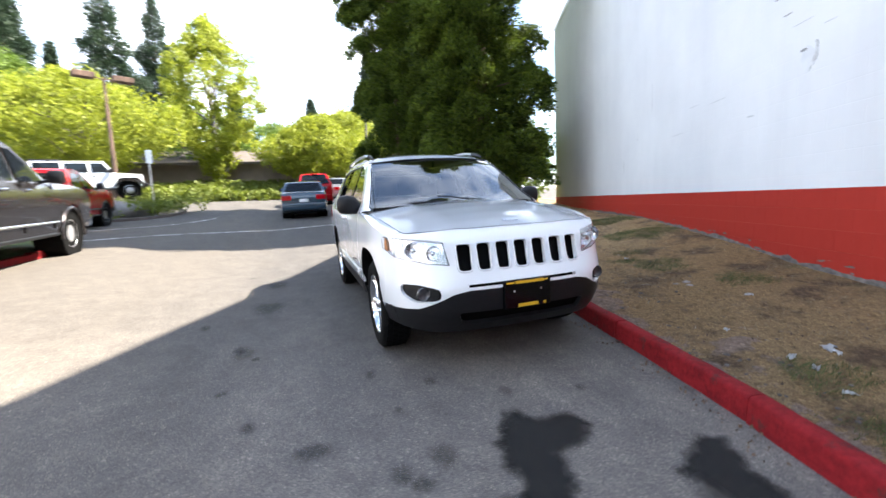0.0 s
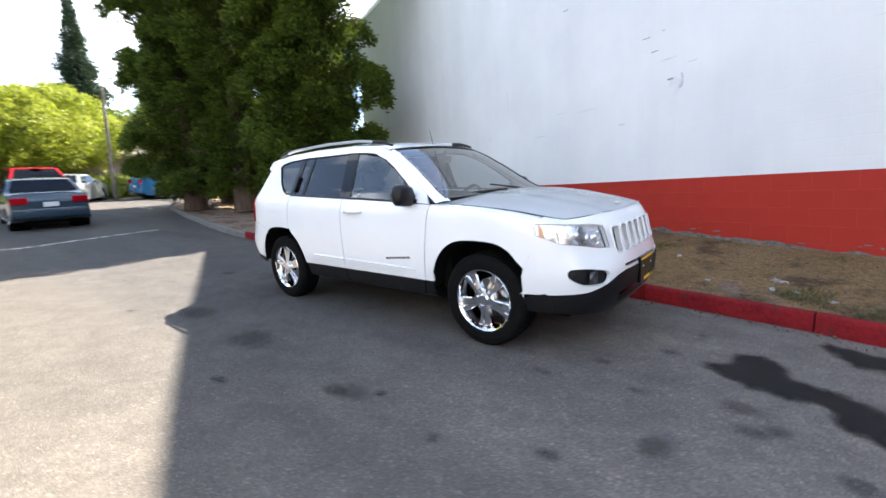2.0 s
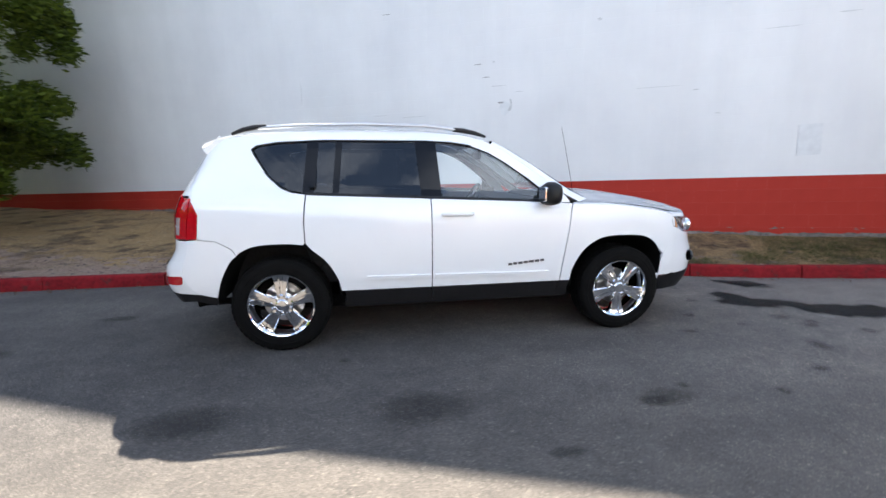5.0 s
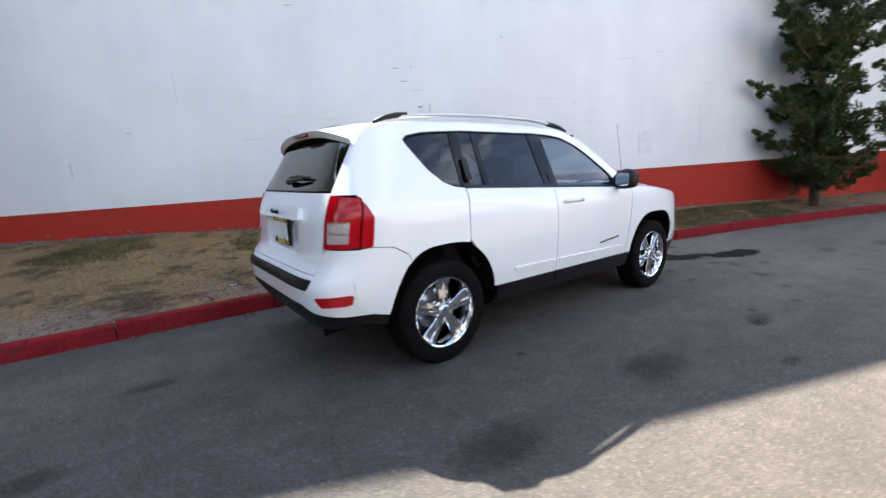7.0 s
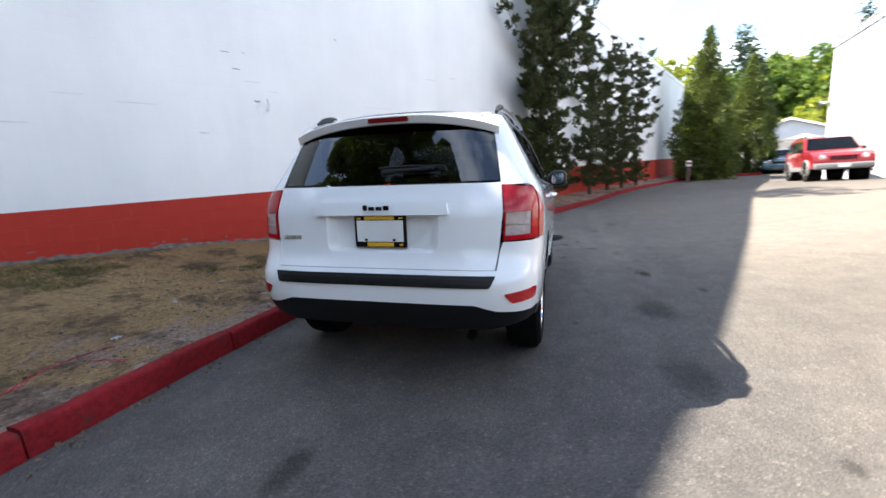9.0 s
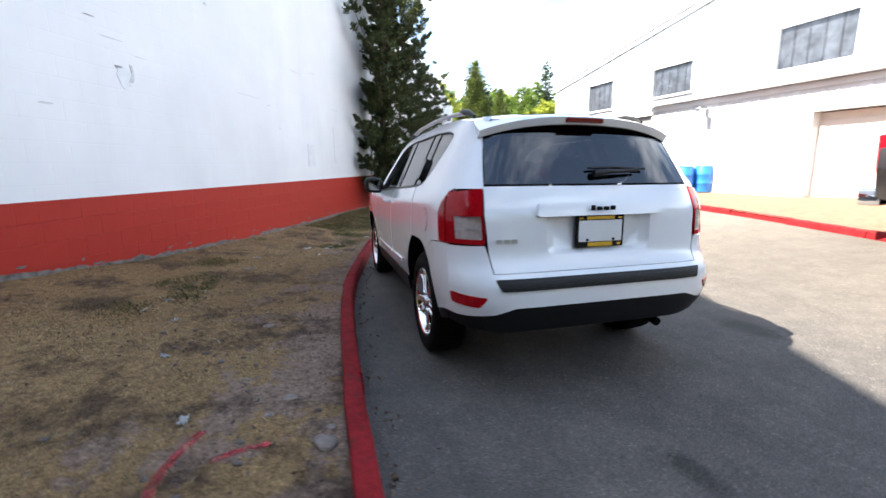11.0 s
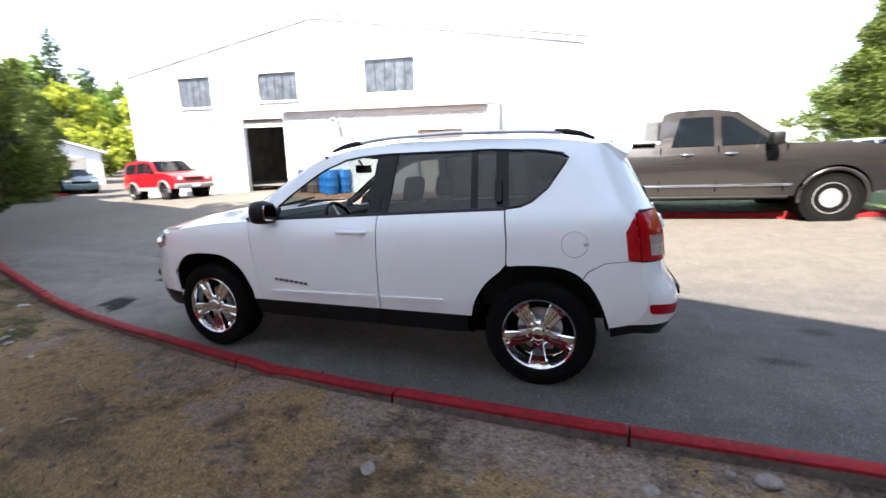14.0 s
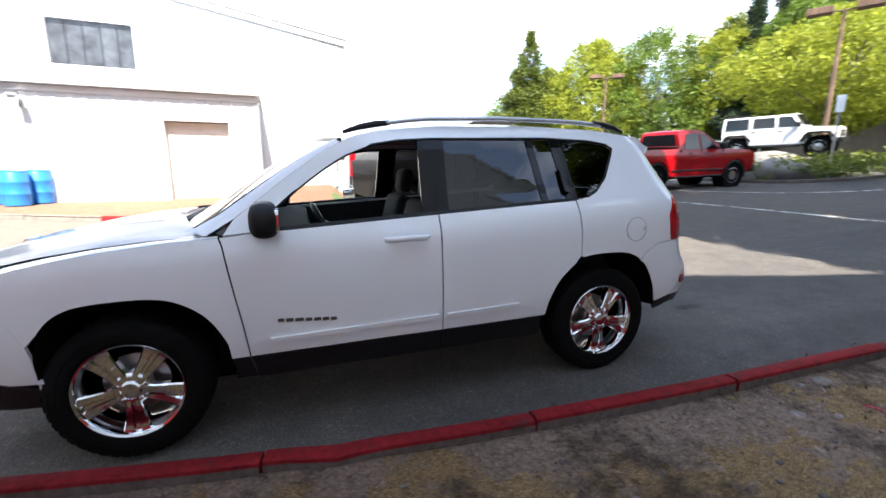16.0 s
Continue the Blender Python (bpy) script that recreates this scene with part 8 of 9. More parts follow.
# ---- parked vehicles ----
def vehicle(name, m, paint, outline, width, glass_sides, screens, wheels, label, group="", tyre_r=0.34, tyre_w=0.22, rim_mat=None, trim=None, lamps=(), extras=None, arch=None, dark_low=0.0, category="car"):
    """A road vehicle. outline: its side view; width(z): half its width; local x points forwards."""
    root = empty(name, m)
    tagged(root, label, category, group=group)
    fill = []
    for s in (1, -1):
        bm = bmesh.new()
        add_panel(bm, outline, lambda x, z: Vector((x, s * width(x, z), z)), (0, s, 0), 0.16, rim=0)
        fill.append(part("side_panel", bm, paint, root, smooth=40))
        part("inner_side", prism(inset(outline, 0.05), 0, 0.02, lambda u, v, d: Vector((u, s * (width(u, v) - 0.09 - d), v))), M["liner"], root)
    loop = densify(list(outline), 0.14)
    bm, rows = bmesh.new(), []
    for x, z in loop:
        w = width(x, z)
        rows.append([bm.verts.new((x, w * t, z + 0.02 * (1 - t * t) * (1 if z > 0.8 else 0))) for t in (-1, -0.92, -0.6, -0.2, 0.2, 0.6, 0.92, 1)])
    for i in range(len(rows)):
        a, b = rows[i], rows[(i + 1) % len(rows)]
        for k in range(7):
            bm.faces.new((a[k], a[k + 1], b[k + 1], b[k]))
    bmesh.ops.recalc_face_normals(bm, faces=bm.faces)
    part("shell", bm, paint, root, smooth=40)
    for s in (1, -1):
        for g in glass_sides:
            part("side_window", panel(g, lambda x, z: Vector((x, s * (width(x, z) + 0.020), z)), (0, s, 0), 0.2, rim=0.02), M["glass_car"], root, "dark side glass")
    for (xa, za), (xb, zb), inn in screens:
        bm = bmesh.new()
        d = Vector((zb - za, 0, -(xb - xa))).normalized()
        if d.x * (xa + xb) < 0:
            d = -d
        if d.z < 0:
            d = Vector((abs(d.x) * (1 if xa > 0 else -1), 0, abs(d.z)))
        pts = [Vector((x, y, z)) + d * 0.022 + Vector((0, 0, 0.01)) for x, z, y in ((xa, za, -(width(xa, za) - inn)), (xa, za, width(xa, za) - inn), (xb, zb, width(xb, zb) - inn), (xb, zb, -(width(xb, zb) - inn)))]
        bm.faces.new([bm.verts.new(p) for p in pts])
        bmesh.ops.solidify(bm, geom=bm.faces, thickness=0.01)
        part("screen", bm, M["glass_car"], root, "dark windscreen glass")
    for x, dual in wheels:
        for s in (1, -1):
            wm = Matrix.Translation((x, s * (width(x, 0.5) - tyre_w * 0.5 - 0.01 + (0.10 if dual else 0)), tyre_r)) @ Matrix.Rotation(radians(-90 * s), 4, "X")
            wh = empty("wheel")
            wh.parent = root
            wh.matrix_basis = wm
            h = tyre_w / 2
            ty = part("tyre", lathe([(tyre_r * 0.62, -h), (tyre_r * 0.92, -h), (tyre_r, -h * 0.7), (tyre_r, h * 0.7), (tyre_r * 0.93, h), (tyre_r * 0.68, h * 1.02), (tyre_r * 0.64, h * 0.9)], seg=32), M["rubber"], wh, smooth=35)
            rm = part("rim", lathe([(tyre_r * 0.66, h * 0.92), (tyre_r * 0.63, h * 0.95), (tyre_r * 0.58, h * (0.2 if dual else 0.75)), (tyre_r * 0.40, h * (0.0 if dual else 0.80)), (tyre_r * 0.2, h * (0.5 if dual else 0.85)), (0.0005, h * (0.6 if dual else 0.88))], seg=32), rim_mat or M["silver"], wh, smooth=30)
            for k in range(8 if dual else 6):
                t = 2 * math.pi * k / (8 if dual else 6)
                part("rim_hole", lathe([(tyre_r * 0.10, 0.0), (0.0005, 0.0)], Matrix.Translation((tyre_r * 0.48 * math.cos(t), tyre_r * 0.48 * math.sin(t), h * (0.16 if dual else 0.81))), 10), M["liner"], rm)
            part("wheel_well", lathe([(tyre_r * 1.18, -0.30), (tyre_r * 1.18, h + 0.012 - (0.10 if dual else 0)), (tyre_r * 0.4, h - 0.02 - (0.12 if dual else 0))], seg=28), M["liner"], wh)
            if arch:
                tt = [(tyre_r * 1.22 * math.cos(a), tyre_r * 1.22 * math.sin(a)) for a in (radians(200 - 220 * k / 18) for k in range(19))]
                bm = bmesh.new()
                add_tube(bm, [(x + u, s * (width(x, 0.6) + (0.09 if dual else 0.01)), tyre_r + v) for u, v in tt if tyre_r + v > 0.25], arch, 8)
                part("wheel_arch", bm, trim or paint, root, smooth=60)
    for kind, lo, hi in lamps:
        for s in (1, -1):
            y0, y1 = sorted((s * lo[1], s * hi[1]))
            part("tail_lamp" if kind == "lamp_red" else "headlamp" if kind == "lamp_inner" else "lamp", box((lo[0], y0, lo[2]), (hi[0], y1, hi[2]), bevel=0.012), M[kind], root)
    if extras:
        extras(root)
    return root


M["glass_car"] = plain("dark_vehicle_glass", (0.006, 0.008, 0.011), 0.04, Specular_IOR_Level=0.4)
M["grey_paint"] = paint_material("granite_metallic_paint", (0.076, 0.068, 0.068), 0.24, 0.1)
M["grey_paint"].node_tree.nodes["Principled BSDF"].inputs["Metallic"].default_value = 0.8
M["red_paint"] = paint_material("red_car_paint", (0.30, 0.003, 0.006), 0.25, 0.1)
for sock, v in (("Coat Weight", 0.35), ("Specular IOR Level", 0.2)):
    M["red_paint"].node_tree.nodes["Principled BSDF"].inputs[sock].default_value = v
M["alloy"] = plain("polished_alloy", (0.50, 0.50, 0.51), 0.30, 0.6, vary=0.15, scale=8)
M["dark_red_paint"] = paint_material("dark_red_car_paint", (0.24, 0.006, 0.012), 0.3, 0.1)
M["blue_paint"] = paint_material("dark_teal_paint", (0.018, 0.045, 0.07), 0.25, 0.1)
M["silver_paint"] = paint_material("silver_car_paint", (0.252, 0.264, 0.276), 0.3, 0.1)
M["sky_paint"] = paint_material("bright_blue_paint", (0.012, 0.132, 0.3), 0.25, 0.1)


def pickup(m, paint, label, dual, name="pickup_truck", flare=None, length=6.1, extra=None, bright=True, group="parked trucks", lift=0.0):
    wb = 4.15 if dual else 3.57
    rear, front = -wb / 2, wb / 2
    tail, nose = rear - (0.98 if dual else 1.25), front + 0.95
    cab_r, cab_f = rear + 1.02 if not dual else rear + 1.46, front - (0.66 if dual else 0.55)
    wz = lambda x, z: 1.0 - (0.02 if z < 0.7 else 0) - max(0, z - 1.32) * 0.26 - 1.1 * max(0, min(z, 1.36) - 1.14) ** 2 - 0.10 * max(0, (x - front - 0.4)) ** 2 + 0.035 * math.sin(min(1, max(0, (z - 0.55) / 0.8)) * 3.14) - 0.02 * math.exp(-((z - 0.80) / 0.07) ** 2)
    body = [(tail, 0.62), (tail, 1.42), (cab_r - 0.06, 1.42), (cab_r - 0.02, 1.42), (cab_r + 0.01, 1.86), (cab_r + 0.06, 1.94), (cab_r + 0.20, 1.985), (cab_r + 0.8, 2.0), (cab_f - 1.15, 1.985), (cab_f - 0.90, 1.94), (cab_f - 0.45, 1.66), (cab_f - 0.05, 1.36), (front + 0.2, 1.33), (nose - 0.12, 1.25), (nose, 1.12), (nose, 0.62),
            *[(front + 0.56 * math.cos(radians(a)), 0.42 + 0.56 * math.sin(radians(a))) for a in range(8, 180, 14)], (rear + 0.57, 0.48), *[(rear + 0.56 * math.cos(radians(a)), 0.42 + 0.56 * math.sin(radians(a))) for a in range(8, 180, 14)]]
    b0 = 1.36
    mid = lerp(cab_r, cab_f, 0.47)
    g1 = [(cab_r + 0.16, b0), (mid - 0.10, b0), (mid - 0.12, 1.86), (cab_r + 0.30, 1.86)]
    g2 = [(mid + 0.02, b0), (cab_f - 0.25, b0 + 0.01), (cab_f - 0.90, 1.85), (mid + 0.0, 1.86)]

    def more(root):
        chrome = M["chrome"] if bright else M["black_plastic"]
        for s in (1, -1):
            for x in (cab_r + 0.42, mid + 0.16):
                part("door_handle", tube([(x - 0.10, s * 1.015, 1.22), (x, s * 1.045, 1.225), (x + 0.10, s * 1.015, 1.22)], [0.012, 0.02, 0.012], 8), chrome, root, "door handle", smooth=60)
            for x in (cab_r - 0.01, mid - 0.04, cab_f - 0.08):
                part("door_gap", box((x - 0.008, s * 1.0 - 0.008, 0.55), (x + 0.008, s * 1.0 + 0.022, 1.36)), M["liner"], root)
            part("sill_moulding", tube([(rear + 0.62, s * 1.0, 0.66), (front - 0.62, s * 1.0, 0.66)], 0.025, 8), chrome, root, smooth=60)
            part("running_board", box((rear + 0.75, min(s * 0.88, s * 1.02), 0.42), (front - 0.65, max(s * 0.88, s * 1.02), 0.47), bevel=0.015), M["black_plastic"], root)
            mi = empty("door_mirror")
            mi.parent = root
            part("mirror_housing", box((cab_f - 0.42, min(s * 1.06, s * 1.28), 1.34), (cab_f - 0.22, max(s * 1.06, s * 1.28), 1.56), bevel=0.05), M["black_plastic"], mi, smooth=40)
            part("mirror_arm", tube([(cab_f - 0.3, s * 0.95, 1.36), (cab_f - 0.3, s * 1.10, 1.40)], 0.03, 8), M["black_plastic"], mi)
            if dual:
                hip = [(rear + 0.62 * math.cos(t), 0.40 + 0.66 * math.sin(t)) for t in (radians(a) for a in range(-5, 190, 12))]
                bm = bmesh.new()
                rows = [[bm.verts.new((x, s * y, z)) for y in (0.98, 1.10, 1.20, 1.20)] + [bm.verts.new((lerp(rear, x, 0.80), s * 1.20, lerp(0.4, z, 0.80)))] for x, z in hip]
                for p, q in zip(rows, rows[1:]):
                    for k in range(4):
                        bm.faces.new((p[k], q[k], q[k + 1], p[k + 1]))
                bmesh.ops.recalc_face_normals(bm, faces=bm.faces)
                part("rear_fender", bm, paint, root, "wide flared rear fender", smooth=45)
                part("side_marker", box((rear + 0.86, s * 1.0 - 0.02, 0.91), (rear + 0.92, s * 1.0 + 0.03, 0.935)), M["amber"], root)
            k0 = mid + 1.0
            for wd in (0.09, 0.09, 0.10):
                part("badge", box((k0, s * 1.0, 1.10), (k0 + wd, s * 1.0 + 0.03, 1.17)), chrome, root, "small bright badge bar")
                k0 += wd + 0.03
            if dual:
                part("badge", box((mid + 1.02, s * 1.0, 1.06), (mid + 1.40, s * 1.0 + 0.03, 1.085)), M["lamp_red"], root, "thin red badge bar")
            part("bed_rail", box((tail + 0.02, min(s * 0.90, s * 1.0), 1.42), (cab_r - 0.1, max(s * 0.90, s * 1.0), 1.455), bevel=0.01), M["black_plastic"], root, "black bed rail cap")
        bump = M["chrome"] if bright else M["black_plastic"]
        part("front_bumper", box((nose - 0.10, -0.98, 0.50), (nose + 0.14, 0.98, 0.78), bevel=0.06, seg=3), bump, root, smooth=40)
        part("rear_bumper", box((tail - 0.20, -0.98, 0.50), (tail + 0.05, 0.98, 0.72), bevel=0.04, seg=3), bump, root, smooth=40)
        part("grille", box((nose - 0.02, -0.55, 0.82), (nose + 0.04, 0.55, 1.12), bevel=0.03), M["chrome"] if bright else M["black_plastic"], root)
        for k in range(2):
            part("grille_opening", box((nose + 0.03, -0.48 + 0.5 * k, 0.86), (nose + 0.045, -0.04 + 0.5 * k, 1.08)), M["liner"], root)
        part("tailgate", box((tail - 0.02, -0.82, 0.74), (tail + 0.03, 0.82, 1.40), bevel=0.015), paint, root)
        part("tailgate_handle", box((tail - 0.035, -0.14, 1.20), (tail - 0.015, 0.14, 1.28), bevel=0.006), M["black_plastic"], root)
        part("bed_floor", box((tail + 0.05, -0.9, 1.425), (cab_r - 0.1, 0.9, 1.43)), M["liner"], root)
        part("underbody", box((tail + 0.3, -0.6, 0.35), (nose - 0.3, 0.6, 0.62)), M["liner"], root)
        if extra:
            extra(root, tail, nose)

    return vehicle(name, m, paint, body, wz, [g1, g2], [((cab_f - 0.10, 1.40), (cab_f - 0.80, 1.91), 0.10), ((cab_r - 0.02, 1.47), (cab_r + 0.0, 1.84), 0.14)], [(rear, dual), (front, False)], label, group, 0.41, 0.27, M["alloy"] if dual else M["silver"], flare,
                   [("lamp_red", (tail - 0.03, 0.84, 0.92), (tail + 0.08, 1.005, 1.38)), ("lamp_inner", (nose - 0.10, 0.60, 0.92), (nose + 0.03, 0.94, 1.14)), ("amber", (nose - 0.06, 0.90, 0.94), (nose + 0.0, 0.965, 1.10))], more, 0.035, category="truck")


def at_ground(x, y, yaw, lift=0.0):
    """A pose on the ground at that heading, leaning with the slope."""
    c, s = math.cos(radians(yaw)), math.sin(radians(yaw))
    fx = (ground_z(x + c, y + s) - ground_z(x - c, y - s)) / 2
    fy = (ground_z(x - s, y + c) - ground_z(x + s, y - c)) / 2
    X = Vector((c, s, fx)).normalized()
    Y = Vector((-s, c, fy)).normalized()
    Z = X.cross(Y).normalized()
    Y = Z.cross(X)
    mm = Matrix((X, Y, Z)).transposed().to_4x4()
    return Matrix.Translation((x, y, ground_z(x, y) + lift)) @ mm


pickup(at_ground(-3.42, -6.40, 183.0), M["grey_paint"], "dark grey crew-cab pickup with dual rear wheels beside the island", True)


def red_extra(root, tail, nose):
    part("plate", box((tail - 0.215, -0.45, 0.56), (tail - 0.20, -0.15, 0.70)), M["plate_yellow"], root, "yellow dealer plate")


pickup(at_ground(-11.3, -8.35, 182.0) @ Matrix.Scale(0.92, 4), M["red_paint"], "bright red crew-cab pickup with black bumpers, parked nose-out", False, flare=M["black_plastic"], extra=red_extra, bright=False)


def boxy(m, paint, label, group, name="off_road_car"):
    """An upright four-door off-roader with separate fenders, a hard top and a spare wheel."""
    wz = lambda x, z: (0.80 if x < 0.9 else 0.70) - max(0, z - 1.25) * 0.10
    body = [(-2.05, 0.55), (-2.05, 1.25), (-2.0, 1.78), (0.55, 1.80), (0.92, 1.25), (2.0, 1.18), (2.05, 1.10), (2.05, 0.65), (1.9, 0.60), (1.75, 0.95), (1.15, 0.95), (0.98, 0.55), (-0.95, 0.55), (-1.1, 0.92), (-1.7, 0.92), (-1.85, 0.55)]

    def more(root):
        for s in (1, -1):
            for x in (-1.45, 1.45):
                part("fender_flare", prism([(-0.58, 0.62), (-0.45, 0.95), (-0.30, 1.03), (0.34, 1.03), (0.60, 0.72), (0.54, 0.70), (0.30, 0.95), (-0.28, 0.95), (-0.50, 0.62)], 0.66, 0.98, lambda u, v, d: Vector((x + u, s * d, v))), M["black_plastic"], root, "black wheel flare")
            for x0, x1 in ((-0.92, 0.0), (0.06, 0.86)):
                part("door", box((x0, min(s * 0.795, s * 0.815), 0.60), (x1, max(s * 0.795, s * 0.815), 1.22), bevel=0.008), paint, root)
                part("door_handle", box((x0 + 0.05, min(s * 0.81, s * 0.84), 1.10), (x0 + 0.18, max(s * 0.81, s * 0.84), 1.14)), M["black_plastic"], root)
            part("door_mirror", box((0.72, min(s * 0.84, s * 1.02), 1.25), (0.86, max(s * 0.84, s * 1.02), 1.45), bevel=0.03), M["black_plastic"], root)
            part("step_bar", tube([(-0.85, s * 0.82, 0.48), (0.9, s * 0.82, 0.48)], 0.045, 8), M["black_plastic"], root)
        part("hard_top", box((-2.02, -0.72, 1.76), (-0.95, 0.72, 1.86), bevel=0.03), M["black_plastic"], root, "black hard top")
        part("front_bumper", box((2.02, -0.80, 0.55), (2.22, 0.80, 0.75), bevel=0.03), M["black_plastic"], root)
        part("rear_bumper", box((-2.2, -0.78, 0.55), (-2.02, 0.78, 0.72), bevel=0.03), M["black_plastic"], root)
        sp = lathe([(0.22, -0.12), (0.34, -0.12), (0.37, -0.08), (0.37, 0.08), (0.34, 0.12), (0.2, 0.1), (0.0005, 0.09)], Matrix.Translation((-2.2, 0.05, 1.15)) @ Matrix.Rotation(radians(-90), 4, "Y"), 28)
        part("spare_wheel", sp, M["rubber"], root, "black spare wheel", smooth=35)
        for k in range(7):
            part("grille_slot", box((2.045, -0.30 + 0.1 * k - 0.028, 0.78), (2.06, -0.30 + 0.1 * k + 0.028, 1.05)), M["liner"], root)

    return vehicle(name, m, paint, body, wz, [[(-0.86, 1.28), (-0.04, 1.28), (-0.06, 1.70), (-0.84, 1.70)], [(0.08, 1.28), (0.80, 1.28), (0.50, 1.70), (0.06, 1.70)], [(-1.92, 1.26), (-1.0, 1.26), (-1.0, 1.72), (-1.90, 1.72)]], [((0.90, 1.30), (0.60, 1.76), 0.08), ((-2.05, 1.3), (-2.02, 1.7), 0.12)], [(-1.45, False), (1.45, False)], label, group, 0.40, 0.26, M["silver"], M["black_plastic"],
                   [("lamp_inner", (2.03, 0.42, 0.86), (2.08, 0.60, 1.02)), ("lamp_red", (-2.08, 0.62, 0.92), (-2.0, 0.76, 1.12)), ("amber", (2.02, 0.72, 0.88), (2.06, 0.80, 0.94))], more, None)


boxy(at_ground(-18.1, -9.7, 112, 0.72) @ Matrix.Scale(0.91, 4), M["white_paint"], "white four-door off-roader with black flares, raised on rocks", "display cars")
# rocks under the raised off-roader and the island's edge
gr = plain("grey_boulder", (0.17, 0.16, 0.15), 0.9, vary=0.35, scale=3)
for k, (x, y, r) in enumerate(((-16.6, -8.3, 0.8), (-17.8, -8.4, 0.8), (-16.9, -11.0, 0.8), (-18.3, -11.0, 0.8), (-17.5, -9.6, 1.0), (-16.1, -9.4, 0.6), (-18.8, -9.4, 0.6))):
    make_stone(x, y, ground_z(x, y) - 0.25, r, 30 + k, 0.75, gr, "large grey boulder under the raised car", "boulder")
isl = smooth_line([(-14.6, -10.5), (-14.5, -8.2), (-15.4, -6.9), (-17.2, -6.3), (-19.2, -6.5), (-21.5, -7.6)], 0.5)
kerb_run("kerb_4", isl[::-1], "grey concrete kerb of a planted island", 99, 1.8)


def upright_suv(m, paint, label, group):
    """A tall four-door SUV with round lamps, a slotted nose, grey flares and roof rails."""
    wz = lambda x, z: 0.90 - max(0, z - 1.10) * 0.24 - 0.16 * max(0, abs(x) - 1.75) ** 2
    arch = lambda c: [(c + 0.46 * math.cos(radians(a)), 0.40 + 0.46 * math.sin(radians(a))) for a in range(10, 180, 17)]
    body = [(-2.12, 0.48), (-2.18, 0.75), (-2.16, 1.06), (-2.08, 1.16), (-1.94, 1.64), (-1.80, 1.72), (-1.0, 1.77), (-0.2, 1.76), (0.22, 1.70), (0.84, 1.16), (1.5, 1.12), (1.95, 1.04), (2.10, 0.92), (2.14, 0.70), (2.10, 0.46), *arch(1.32), (-0.86, 0.42), *arch(-1.33)]
    flare = plain("grey_flare_plastic", (0.16, 0.16, 0.165), 0.6)

    def more(root):
        for s in (1, -1):
            part("roof_rail", tube([(-1.6, s * 0.62, 1.76), (-1.5, s * 0.62, 1.82), (-0.2, s * 0.62, 1.82), (-0.1, s * 0.62, 1.77)], 0.02, 8), M["black_plastic"], root)
            part("sill_cladding", box((-0.84, min(s * 0.86, s * 0.93), 0.40), (0.84, max(s * 0.86, s * 0.93), 0.56), bevel=0.015), flare, root)
            part("door_mirror", box((0.55, min(s * 0.86, s * 1.06), 1.14), (0.68, max(s * 0.86, s * 1.06), 1.30), bevel=0.03), M["black_plastic"], root)
            part("round_headlamp", lathe([(0.105, 0), (0.10, 0.03), (0.0005, 0.04)], Matrix.Translation((2.09, s * 0.60, 0.88)) @ Matrix.Rotation(radians(90), 4, "Y"), 20), M["lamp_inner"], root)
            for x in (-0.85, 0.05):
                part("door_handle", box((x, min(s * 0.89, s * 0.93), 0.98), (x + 0.16, max(s * 0.89, s * 0.93), 1.02), bevel=0.008), paint, root)
            for x in (-0.90, -0.03, 0.82):
                part("door_gap", box((x - 0.006, min(s * 0.88, s * 0.907), 0.56), (x + 0.006, max(s * 0.88, s * 0.907), 1.10)), M["liner"], root)
        part("front_bumper", box((2.02, -0.86, 0.44), (2.24, 0.86, 0.66), bevel=0.05, seg=3), flare, root, "grey plastic bumper", smooth=40)
        part("rear_bumper", box((-2.26, -0.86, 0.44), (-2.06, 0.86, 0.66), bevel=0.05, seg=3), flare, root, "grey plastic bumper", smooth=40)
        part("plate", box((2.235, -0.16, 0.50), (2.25, 0.16, 0.62)), M["plate_white"], root, "pale number plate")
        for k in range(7):
            part("grille_slot", box((2.085, -0.33 + 0.11 * k - 0.034, 0.76), (2.135, -0.33 + 0.11 * k + 0.034, 0.92)), M["liner"], root)

    return vehicle("suv", m, paint, body, wz, [[(-0.86, 1.20), (-0.08, 1.20), (-0.10, 1.64), (-0.84, 1.64)], [(0.0, 1.20), (0.66, 1.20), (0.20, 1.60), (0.0, 1.64)], [(-1.92, 1.22), (-0.98, 1.20), (-0.96, 1.64), (-1.80, 1.60)]], [((0.80, 1.20), (0.26, 1.67), 0.08), ((-2.06, 1.22), (-1.95, 1.60), 0.12)], [(-1.33, False), (1.32, False)], label, group, 0.36, 0.24, M["silver"], flare,
                   [("lamp_red", (-2.17, 0.70, 0.86), (-2.06, 0.86, 1.10)), ("amber", (2.04, 0.74, 0.80), (2.10, 0.83, 0.86))], more, 0.045)


